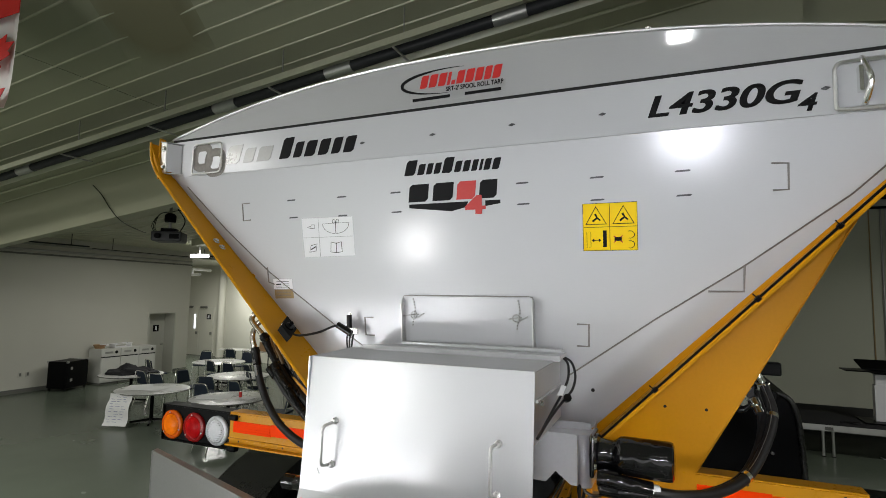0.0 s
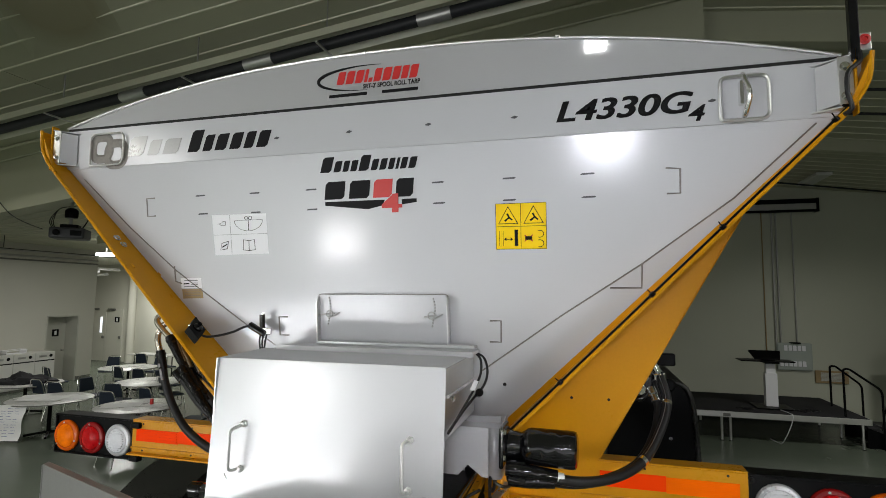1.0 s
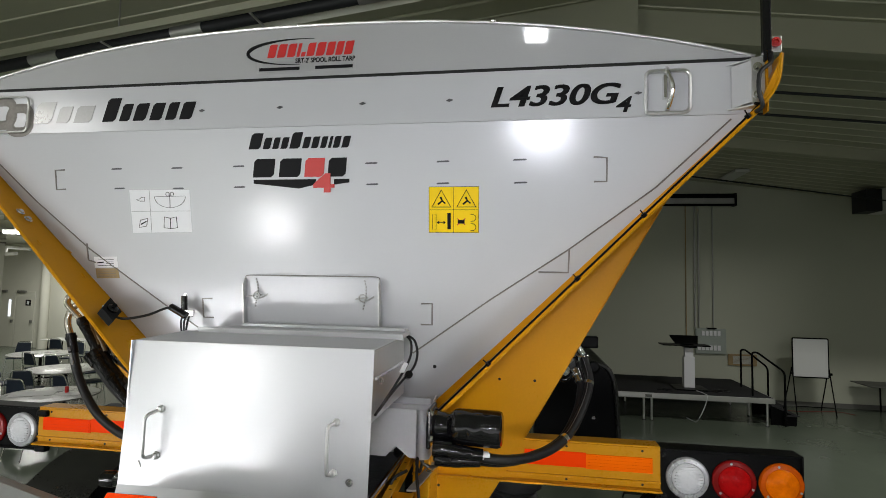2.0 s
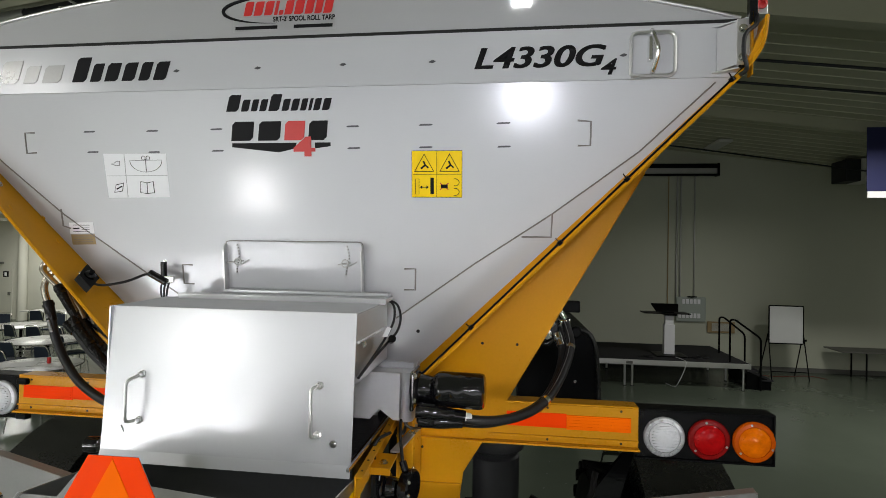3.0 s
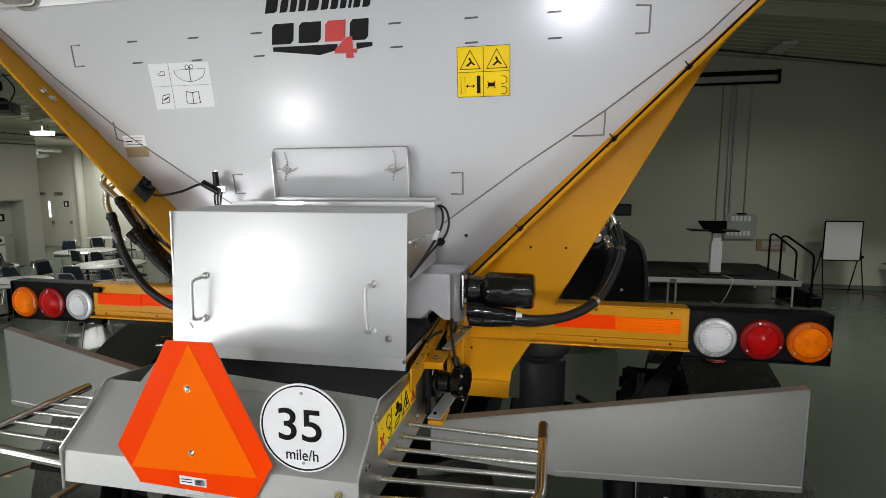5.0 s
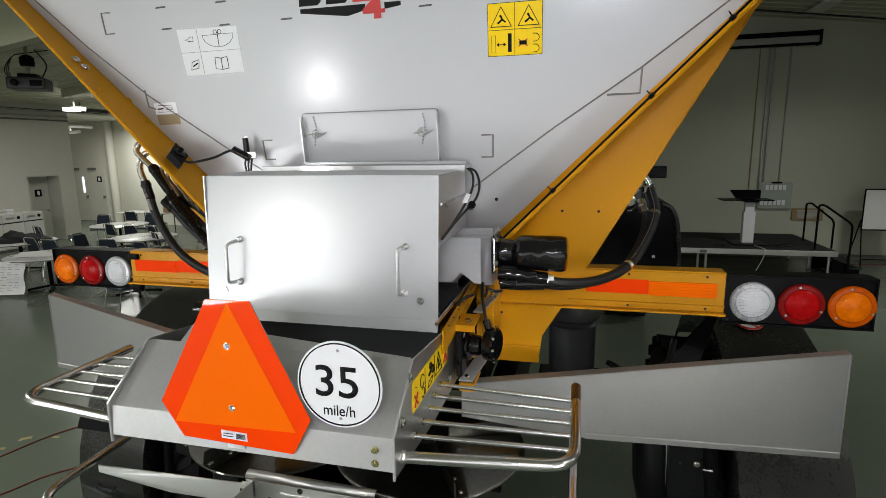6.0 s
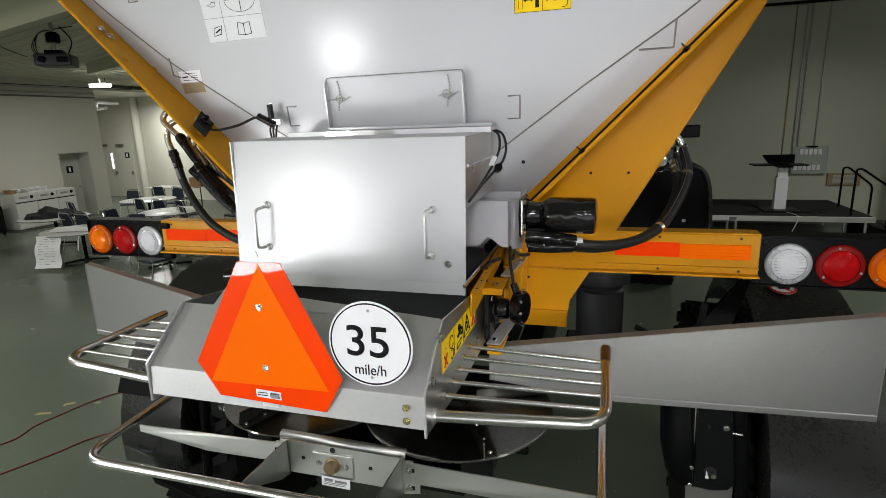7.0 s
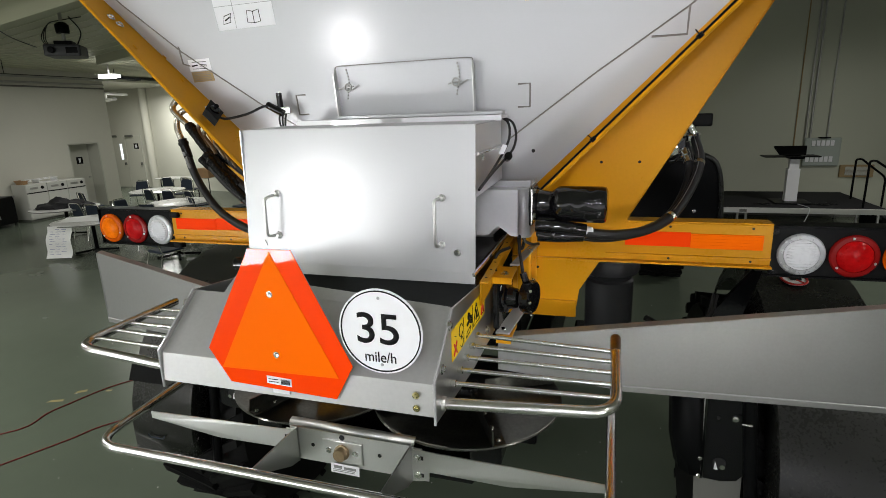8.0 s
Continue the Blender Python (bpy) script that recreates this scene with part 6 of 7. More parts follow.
# brownish tone that fades out over one sheet of the ceiling
BROWNED = CEIL.copy()
BROWNED.name = "stained_ceiling_panel"
snt = BROWNED.node_tree
sbsdf = snt.nodes["Principled BSDF"]
clean = sbsdf.inputs["Base Color"].links[0].from_socket
stc, smap, sgrad, smix = (snt.nodes.new(k) for k in ("ShaderNodeTexCoord", "ShaderNodeMapping", "ShaderNodeTexGradient", "ShaderNodeMixRGB"))
smap.vector_type = "TEXTURE"
smap.inputs["Location"].default_value = (-3.85, 1.42, 5.56)
smap.inputs["Rotation"].default_value = (0, 0, radians(125))
smap.inputs["Scale"].default_value = (1.15, 0.62, 1)
sgrad.gradient_type = "SPHERICAL"
srange = snt.nodes.new("ShaderNodeMapRange")
srange.inputs["From Min"].default_value, srange.inputs["From Max"].default_value = 0.05, 0.45
smix.inputs[2].default_value = (0.30, 0.28, 0.18, 1)
for a_, b_ in ((stc.outputs["Object"], smap.inputs[0]), (smap.outputs[0], sgrad.inputs[0]), (sgrad.outputs["Fac"], srange.inputs["Value"]),
               (srange.outputs[0], smix.inputs[0]), (clean, smix.inputs[1]), (smix.outputs[0], sbsdf.inputs["Base Color"])):
    snt.links.new(a_, b_)
# added sheet, lower in the middle so that the ribs run out in it
sheet = bmesh.new()
corners = [Vector((x_, y_)) for x_, y_ in ((-3.62, 0.40), (-2.95, 0.80), (-3.82, 2.25), (-4.95, 2.18))]
heart = sum(corners, Vector((0, 0))) / 4
rings = [[sheet.verts.new((p_.x, p_.y, roof_z(p_.x) - d_)) for p_ in (heart + (c_ - heart) * k_ for c_ in corners)] for k_, d_ in ((1.0, 0.001), (0.62, 0.0155))]
for k_ in range(4):
    sheet.faces.new((rings[0][k_], rings[0][k_ - 1], rings[1][k_ - 1], rings[1][k_]))
sheet.faces.new(rings[1])
set_piece("ceiling_patch", sheet, BROWNED, "ceiling sheet, lower and browner towards its middle", "ceiling")
wall_pipe("drain_pipe", rounded([(-16.6, 13.9, 3.70), (-17.6, 14.4, 3.70), (-17.6, 14.4, 3.95), (-18.7, 16.4, 4.0)], 0.15), 0.06, WHITE, "white plastic drain pipe under the alcove ceiling")
for x in (5.30, 5.20):
    wall_pipe("conduit", [(x, 13.36, 1.86), (x, 13.36, 5.35)], 0.022, GALV, "galvanised conduit up the end wall")
wall_pipe("conduit", [(5.66, 13.37, 1.90), (5.66, 13.37, 5.30)], 0.018, GALV, "galvanised conduit up the end wall")
wall_pipe("conduit", [(4.98, 13.38, 1.2), (4.98, 13.38, 5.2)], 0.014, TAN, "thin tan conduit up the end wall")
pan = thing("switch_panel", (5.53, 13.40, 1.57), "grey breaker panel with white switches on the end wall", "panel")
part("back_plate", box(-0.34, 0.43, -0.10, 0.0, -0.32, 0.35, 0.03), PANELM, pan)
for row, z in enumerate((0.16, -0.22)):
    for i in range(6):
        if not (row == 0 and i == 0):
            part("switch", box(-0.29 + i * 0.098, -0.215 + i * 0.098, -0.12, -0.10, z, z + 0.13, 0.006), WHITE, pan)
part("cover_lip", box(-0.05, 0.17, -0.16, -0.02, 0.34, 0.37, 0.005), MATTE, pan)
vent = thing("wall_vent", (6.36, 13.40, 1.12), "tan louvred wall vent", "vent")
part("vent_frame", box(-0.35, 0.35, -0.05, 0.0, -0.15, 0.15, 0.01), TAN, vent)
for i in range(7):
    part("slat", box(-0.24, 0.24, -0.062, -0.05, -0.10 + i * 0.030, -0.076 + i * 0.030, 0.003), DOORM, vent)
scr = thing("projection_screen", (5.0, 13.15, 5.32), "rolled up projection screen in a long housing", "screen")
part("housing", box(-1.35, 1.13, -0.09, 0.12, 0.05, 0.17, 0.02), MATTE, scr)
part("case_front", box(-1.35, 1.12, -0.10, 0.10, -0.10, 0.05, 0.01), GALV, scr)
part("end_cap", box(1.12, 1.18, -0.11, 0.12, -0.16, 0.18, 0.01), MATTE, scr)
part("bottom_bar", box(-1.35, 1.13, -0.07, 0.0, -0.155, -0.10, 0.01), MATTE, scr)
uh = thing("unit_heater", (8.9, 12.1, 5.12), "silver unit heater hung under the ceiling", "heater")
part("heater_case", box(0.0, 0.32, -0.25, 0.35, -0.28, 0.28, 0.02), CABINET, uh)
part("heater_back", box(-0.34, 0.0, -0.25, 0.35, -0.27, 0.25, 0.02), PIPE_D, uh)
part("heater_louvre", plate([(0.02, -0.26, -0.26), (0.30, -0.26, -0.26), (0.16, -0.30, 0.02)], (0, 0.02, 0)), ALU, uh)
for x in (-0.2, 0.2):
    part("hanger_rod", tube([(x, 0, 0.25), (x, 0, 0.32)], 0.01, 6), GALV, uh)
ban = thing("navy_banner", (7.62, 9.0, 4.1), "navy blue banner with a white hem hung from the ceiling", "banner")
part("cloth", plate([(-0.30, 0, 0.15), (0.9, 0, 0.15), (0.9, 0, 1.35), (-0.30, 0, 1.35)], (0, 0.01, 0)), NAVY, ban)
part("hem", plate([(-0.29, -0.006, 0.03), (0.9, -0.006, 0.03), (0.9, -0.006, 0.15), (-0.29, -0.006, 0.15)], (0, 0.012, 0)), FLAGWHITE, ban)
for x in (5.75,):
    fx = thing("ceiling_fixture", (x, 12.1, roof_z(x) - 0.06), "unlit flat ceiling light panel", "ceiling light", rz=0)
    part("panel", box(-0.16, 0.16, -0.62, 0.62, -0.04, 0.03, 0.01), CABINET, fx)
lit = thing("lit_fixture", (0.86, -4.55, roof_z(0.86) - 0.16), "lit ceiling fixture with five tubes behind louvres", "ceiling light")
part("housing", box(-0.24, 0.24, -0.36, 0.36, 0.02, 0.10, 0.01), WHITE, lit)
for k_ in range(5):
    part("tube", box(-0.115 + k_ * 0.048, -0.085 + k_ * 0.048, -0.19, 0.19, 0.0, 0.018, 0.004), TUBELIT, lit)
for sx_ in (-0.2, 0.2):
    part("hanger", tube([(sx_, 0, 0.10), (sx_, 0, 0.13 + 0.125 * sx_)], 0.008, 6), GALV, lit)
for y, z in ((4.75, 5.30), (5.7, 5.36)):
    wall_pipe("gas_pipe", [(3.0, y, z + 0.03), (16.05, y + 0.3, z - 1.27)], 0.018, PIPE_D, "dark gas pipe under the ceiling")
wall_pipe("gas_pipe", [(3.2, 10.6, 5.62), (16.05, 12.95, 4.33)], 0.018, PIPE_D, "dark gas pipe under the ceiling")
# radiant tube heater under the ceiling
HY = 2.58
ht = thing("radiant_heater", (0, HY, 0), "long dark radiant tube heater hung under the ceiling", "heater")


def heat_z(x):
    return 5.60 + 0.125 * x


part("burner_tube", tube([(-15.5, 0, heat_z(-15.5)), (1.6, 0, heat_z(1.6))], 0.055, 16), PIPE_D, ht, smooth=True)
refl = bmesh.new()
prof = [(-0.20, -0.02), (-0.14, 0.09), (-0.05, 0.13), (0.05, 0.13), (0.14, 0.09), (0.20, -0.02)]
ra = [refl.verts.new((-15.5, y, heat_z(-15.5) + z)) for y, z in prof]
rb = [refl.verts.new((1.6, y, heat_z(1.6) + z)) for y, z in prof]
for i in range(5):
    refl.faces.new((ra[i], ra[i + 1], rb[i + 1], rb[i]))
part("reflector", refl, RIB, ht)
for x in (-13.6, -10.6, -7.7, -4.0, -2.45, -0.6):
    part("coupling", tube([(x - 0.16, 0, heat_z(x - 0.16)), (x + 0.16, 0, heat_z(x + 0.16))], 0.062, 16), GALV, ht, smooth=True)
for x in (-14.5, -11.9, -9.1, -6.6, -5.0, -3.2, -1.7):
    part("hanger_strap", box(x - 0.012, x + 0.012, -0.21, 0.21, heat_z(x) - 0.075, heat_z(x) - 0.06, 0.003), ALU, ht)
    part("hanger_chain", tube([(x, 0.0, heat_z(x) + 0.12), (x, 0.0, roof_z(x))], 0.008, 6), GALV, ht)
# projector hung from the ceiling
pj = thing("ceiling_projector", (-8.6, 5.75, 4.05), "grey projector hung from a dark pole", "projector", rz=35)
part("case", box(-0.28, 0.28, -0.24, 0.24, -0.10, 0.10, 0.03), DARKCASE, pj)
part("vent_grille", box(0.06, 0.24, -0.246, -0.24, -0.05, 0.05, 0.005), MATTE, pj)
part("lens_barrel", lathe([(0.055, 0), (0.055, 0.05), (0.045, 0.06)], (-0.15, -0.24, 0.0), (0, -1, 0), 20), MATTE, pj, smooth=True)
part("mount_plate", box(-0.14, 0.14, -0.12, 0.12, 0.10, 0.17, 0.01), MATTE, pj)
part("mount_head", lathe([(0.10, 0.30), (0.11, 0.34), (0.11, 0.44), (0.07, 0.48)], (0, 0, 0), (0, 0, 1), 18), MATTE, pj, smooth=True)
for k_ in range(3):
    part("cage_wire", tube(smooth_line([(-0.2, 0.1 * k_ - 0.1, 0.02), (-0.34, 0.1 * k_, 0.22), (-0.22, 0.05, 0.46), (0.0, 0.0, 0.52), (0.3, 0.1, 0.60)]), 0.008, 6), HOSE, pj)
part("mount_pole", tube([(0, 0, 0.17), (0, 0, 0.93)], 0.03, 12), GALV, pj, smooth=True)
part("cable", tube(smooth_line([(0.1, 0.1, 0.6), (0.25, 0.1, 0.35), (0.12, 0.2, 0.1)]), 0.012, 6), HOSE, pj, smooth=True)
# flag near the ceiling
fl = thing("flag", (-4.54, 0.5, 4.4), "red and white flag hung from the ceiling", "flag")


def flag_strip(x0, x1, m, z_top=0.95, lift=0.0):
    bm = bmesh.new()
    prev = None
    for i in range(9):
        x = x0 + (x1 - x0) * i / 8
        yy = 0.05 * math.sin(x * 9) + lift
        drop = 0.0 if x < 0.30 else (x - 0.30) * 1.1
        pair = [bm.verts.new((x, yy, 0.02 + drop)), bm.verts.new((x + 0.03, yy, z_top))]
        if prev:
            bm.faces.new((prev[0], pair[0], pair[1], prev[1]))
        prev = pair
    return part("flag_cloth", bm, m, fl, smooth=True)


flag_strip(-0.55, 0.47, FLAGWHITE)
bm = bmesh.new()
for z0, z1, x0_, x1_ in ((0.72, 0.97, 0.495, 0.50), (-0.02, 0.11, 0.30, 0.40)):
    plate([(-0.55, -0.06, z0), (x0_, -0.052, z0 + 0.02), (x1_, -0.052, z1 + 0.02), (-0.55, -0.06, z1)], (0, 0.004, 0), bm)
part("red_bar", bm, FLAGRED, fl)
leaf = [(0.20, 0.30), (0.30, 0.33), (0.27, 0.38), (0.40, 0.42), (0.36, 0.46), (0.44, 0.52), (0.33, 0.53), (0.34, 0.60), (0.26, 0.57), (0.20, 0.66), (0.05, 0.60), (0.0, 0.45), (0.06, 0.33)]
part("red_shape", plate([(x * 1.08, -0.056, z - 0.02) for x, z in leaf], (0, 0.004, 0)), FLAGRED, fl)
part("flag_pole", tube([(-0.6, 0, 0.98), (0.55, 0, 0.98)], 0.012, 8), GALV, fl)

# ---- tables and chairs ----
def round_table(x, y, label, r=0.78):
    t = thing("round_table", (x, y, 0), label, "table", "tables in the meeting area")
    part("tabletop", lathe([(r - 0.01, 0.715), (r, 0.722), (r, 0.738), (r - 0.008, 0.742)], (0, 0, 0), (0, 0, 1), 48), TABLE, t, smooth=True)
    part("edge_band", tube([(r * math.cos(a), r * math.sin(a), 0.729) for a in [2 * math.pi * i / 48 for i in range(48)]], 0.011, 6, closed=True), TRIM, t)
    part("column", tube([(0, 0, 0.05), (0, 0, 0.715)], 0.04, 14), MATTE, t, smooth=True)
    for k in range(4):
        a = radians(45 + 90 * k)
        part("foot", tube([(0, 0, 0.07), (0.42 * math.cos(a), 0.42 * math.sin(a), 0.025)], 0.025, 8), MATTE, t, smooth=True)
    return t


T1 = (-10.25, 6.95)
round_table(*T1, "round grey table with papers spread on it")
round_table(-7.98, 6.95, "round grey table with papers and a drink can")
round_table(-12.9, 11.5, "round grey table with dark edge", 0.80)
round_table(-10.15, 9.5, "round grey table with dark edge", 0.80)
round_table(-12.75, 8.3, "round grey table with a black coat on it")
rt = thing("folding_table", (-14.9, 14.85, 0), "long grey folding table along the wall", "table")
part("tabletop", box(-1.1, 1.1, -0.38, 0.38, 0.715, 0.742, 0.006), TABLE, rt)
for x in (-0.85, 0.85):
    part("leg_frame", tube(rounded([(x, -0.3, 0.01), (x, -0.3, 0.70), (x, 0.3, 0.70), (x, 0.3, 0.01)], 0.05), 0.02, 8), MATTE, rt, smooth=True)
rt = thing("folding_table", (9.85, 12.75, 0), "dark folding table beside the end wall", "table")
part("tabletop", box(-1.05, 1.05, -0.42, 0.42, 0.715, 0.742, 0.006), TRIM, rt)
for x in (-0.45, 0.85):
    part("leg_frame", tube(rounded([(x, -0.3, 0.01), (x, -0.3, 0.70), (x, 0.3, 0.70), (x, 0.3, 0.01)], 0.05), 0.02, 8), MATTE, rt, smooth=True)


def make_chair():
    c = thing("stacking_chair", (0, 0, 0), "blue vinyl stacking chair with a chrome frame", "chair", "chairs round the tables")
    part("seat", box(-0.23, 0.23, -0.22, 0.22, 0.43, 0.48, 0.02), CHAIR_B, c)
    bm = box(-0.22, 0.22, 0.215, 0.25, 0.56, 0.88, 0.016)
    for v in bm.verts:
        v.co.y += (v.co.z - 0.5) * 0.18 + 0.05 * (v.co.x / 0.22) ** 2 * -0.5
        if v.co.z > 0.8:
            v.co.x *= 0.82
    part("backrest", bm, CHAIR_B, c)
    for s in (-1, 1):
        part("leg", tube([(s * 0.22, -0.20, 0.45), (s * 0.25, -0.26, 0.0)], 0.011, 8), CHROME, c, smooth=True)
        part("leg", tube([(s * 0.22, 0.20, 0.45), (s * 0.25, 0.30, 0.0)], 0.011, 8), CHROME, c, smooth=True)
    part("back_frame", tube(rounded([(-0.235, -0.20, 0.44), (-0.235, 0.22, 0.44), (-0.225, 0.29, 0.72), (-0.18, 0.33, 0.91), (0.18, 0.33, 0.91), (0.225, 0.29, 0.72), (0.235, 0.22, 0.44), (0.235, -0.20, 0.44)], 0.07), 0.011, 8), CHROME, c, smooth=True)
    return c


first = make_chair()
SEATS = [(-11.97, 8.28, 175), (-11.35, 8.15, 190), (-13.91, 10.06, 160), (-12.28, 10.85, 170), (-14.51, 12.31, 20), (-13.12, 12.79, 10), (-11.49, 10.70, 185), (-11.1, 8.76, 95), (-10.05, 8.45, 200),
         (-9.15, 7.55, 185), (-8.75, 8.2, 175), (-9.5, 9.54, 150), (-10.6, 10.63, 165), (-7.0, 7.4, -75), (-9.1, 10.65, -20), (-14.6, 13.9, 190), (-13.6, 13.8, 170), (-7.2, 5.85, 165)]
first.matrix_world = pose(*SEATS[0][:2], 0, 0, 0, SEATS[0][2])
for x, y, a in SEATS[1:]:
    copy_thing(first, pose(x, y, 0, 0, 0, a))
# papers, coat, can, box
pp = thing("paper_sheets", (*T1, 0.744), "large written paper sheets hanging over the table edge", "paper")
bm = bmesh.new()
for cx_, cy_, w, h, a in ((-0.1, -0.05, 0.85, 0.6, 20), (0.3, 0.2, 0.8, 0.55, -15), (-0.45, 0.0, 0.5, 0.6, 40)):
    ca, sa = math.cos(radians(a)), math.sin(radians(a))
    plate([(cx_ + u * ca - v * sa, cy_ + u * sa + v * ca, 0.002 + 0.004 * (a % 3)) for u, v in ((-w / 2, -h / 2), (w / 2, -h / 2), (w / 2, h / 2), (-w / 2, h / 2))], (0, 0, 0.002), bm)
part("flat_sheet", bm, PAPER, pp)
bm = bmesh.new()
ca, sa = math.cos(radians(18)), math.sin(radians(18))
prev = None
for i in range(10):
    u = i / 9
    base = Vector((0.02 - 0.13 * u, -0.78 - 0.03 * u, 0.008 - 0.70 * u ** 1.1))
    base += Vector((0.0, 0.02 * math.sin(i * 1.1), 0.012 * math.sin(i * 2.3)))
    w = Vector((ca, sa, 0)) * (0.25 + 0.02 * u)
    pair = [bm.verts.new(base - w), bm.verts.new(base + w)]
    if prev:
        bm.faces.new((prev[0], prev[1], pair[1], pair[0]))
    prev = pair
part("hanging_sheet", bm, PAPER, pp, "sheet with lines of handwriting", smooth=True)
for i in range(11):
    u = 0.12 + i * 0.075
    base = Vector((0.02 - 0.13 * u, -0.78 - 0.03 * u, 0.008 - 0.70 * u ** 1.1)) + Vector((sa, -ca, 0)) * 0.026
    w = Vector((ca, sa, 0))
    for k in range(3):
        if (i * 5 + k * 3) % 7:
            a_ = -0.19 + 0.13 * k + 0.012 * (i % 3)
            part("pen_stroke", tube([base + w * a_ + Vector((0, 0, 0.006 * ((i + k) % 2))), base + w * (a_ + 0.07 + 0.015 * ((i + k) % 3))], 0.004, 4), PENBLUE, pp)
p2 = thing("paper_sheets", (-7.98, 6.95, 0.744), "paper sheets spread on the table", "paper")
bm = bmesh.new()
for cx_, cy_, w, h, a in ((-0.3, -0.1, 0.7, 0.5, 35), (0.3, 0.1, 0.45, 0.3, 10), (0.1, -0.35, 0.35, 0.25, -20)):
    ca, sa = math.cos(radians(a)), math.sin(radians(a))
    plate([(cx_ + u * ca - v * sa, cy_ + u * sa + v * ca, 0.002 + 0.003 * (a % 2)) for u, v in ((-w / 2, -h / 2), (w / 2, -h / 2), (w / 2, h / 2), (-w / 2, h / 2))], (0, 0, 0.002), bm)
part("flat_sheet", bm, PAPER, p2)
cn = thing("drink_can", (-7.80, 7.1, 0.744), "red drink can on the table", "can")
part("can_body", lathe([(0.026, 0), (0.033, 0.01), (0.033, 0.105), (0.026, 0.12)], (0, 0, 0), (0, 0, 1), 20), REDINK, cn, smooth=True)
part("can_top", lathe([(0.026, 0.12), (0.024, 0.122)], (0, 0, 0), (0, 0, 1), 20), CHROME, cn)
ct = thing("black_coat", (-12.75, 8.3, 0.744), "black coat heaped on the round table", "coat")
bm = bmesh.new()
bmesh.ops.create_icosphere(bm, subdivisions=4, radius=1.0)
for v in bm.verts:
    n_ = noise.noise(v.co * 2.3) * 0.28 + noise.noise(v.co * 6) * 0.10
    v.co = Vector((v.co.x * 0.62 * (1 + n_), v.co.y * 0.34 * (1 + n_), max(0.0, v.co.z) * 0.24 * (1 + 1.6 * n_) * (1 - 0.45 * abs(v.co.x + 0.2))))
    v.co.xy = (v.co.x * 0.75 - v.co.y * 0.66, v.co.x * 0.66 + v.co.y * 0.75)
part("cloth", bm, CLOTH, ct, smooth=True)
cx2 = thing("cardboard_box", (-13.9, 14.9, 0.742), "brown cardboard box on the folding table", "box")
part("carton", box(-0.24, 0.24, -0.18, 0.18, 0, 0.36, 0.006), CARD, cx2)
part("box_tape", box(-0.03, 0.03, -0.182, 0.182, 0.30, 0.362), TAN, cx2)
# low cabinets against the side wall, with trays and a basket on top
for i, y0 in enumerate((9.60, 10.25, 10.90)):
    cb2 = thing("cabinet", (LX + 0.02, y0, 0), "white melamine cabinet with a drawer and a lower door", "cabinet", "cabinets along the wall")
    part("body", box(0.0, 0.58, 0.0, 0.645, 0.06, 1.12, 0.006), CABINET, cb2)
    part("plinth", box(0.0, 0.54, 0.01, 0.635, 0.0, 0.06), TRIM, cb2)
    part("door", box(0.58, 0.60, 0.01, 0.635, 0.09, 0.84, 0.005), CABINET, cb2)
    dr = part("drawer", box(0.58, 0.60, 0.01, 0.635, 0.875, 1.11, 0.005), CABINET, cb2)
    part("drawer_pull", box(0.60, 0.612, 0.12, 0.36, 0.97, 1.03, 0.004), GALV, dr)
    part("round_lock", lathe([(0.05, 0), (0.045, 0.012)], (0.60, 0.50, 1.0), (1, 0, 0), 18), INK, dr)
    part("shadow_gap", box(0.578, 0.585, 0.01, 0.635, 0.84, 0.875), RECESS, cb2)
bk = thing("wire_tray", (LX + 0.30, 10.45, 1.12), "white wire tray on the cabinets", "tray")
part("tray_rim", tube(rounded([(-0.15, -0.30, 0.10), (0.15, -0.30, 0.10), (0.15, 0.32, 0.12), (-0.15, 0.32, 0.12), (-0.15, -0.30, 0.10)], 0.03), 0.012, 6), WHITE, bk)
part("tray_base", box(-0.14, 0.14, -0.29, 0.31, 0.0, 0.02, 0.004), WHITE, bk)
for y in (-0.28, 0.30):
    part("tray_post", box(-0.14, 0.14, y - 0.01, y + 0.01, 0.0, 0.11, 0.003), WHITE, bk)
bs = thing("brown_basket", (LX + 0.30, 9.75, 1.12), "brown basket with paper on the cabinets", "basket")
part("weave", lathe([(0.13, 0), (0.19, 0.11), (0.205, 0.12), (0.19, 0.115), (0.12, 0.02)], (0, 0, 0), (0, 0, 1), 20), CARD, bs)
part("paper", box(0.0, 0.16, -0.02, 0.18, 0.06, 0.14, 0.01), PAPER, bs)
# wheeled black trunk and wall sockets
tr = thing("wheeled_case", (-16.05, 8.72, 0), "black wheeled transport trunk with metal corners", "case", rz=20)
part("body", box(-0.30, 0.30, -0.44, 0.44, 0.08, 0.86, 0.02), MATTE, tr)
for s in (-1, 1):
    for y in (-0.42, 0.42):
        part("metal_corner", box(s * 0.30 - 0.03, s * 0.30 + 0.03, y - 0.03, y + 0.03, 0.82, 0.875, 0.01), GALV, tr)
        part("castor", lathe([(0.04, -0.015), (0.04, 0.015)], (s * 0.25, y * 0.9, 0.04), (1, 0, 0), 14), RUBBER, tr)
for z in (0.28, 0.62):
    part("latch", box(0.30, 0.315, -0.30, -0.22, z, z + 0.08, 0.004), GALV, tr)
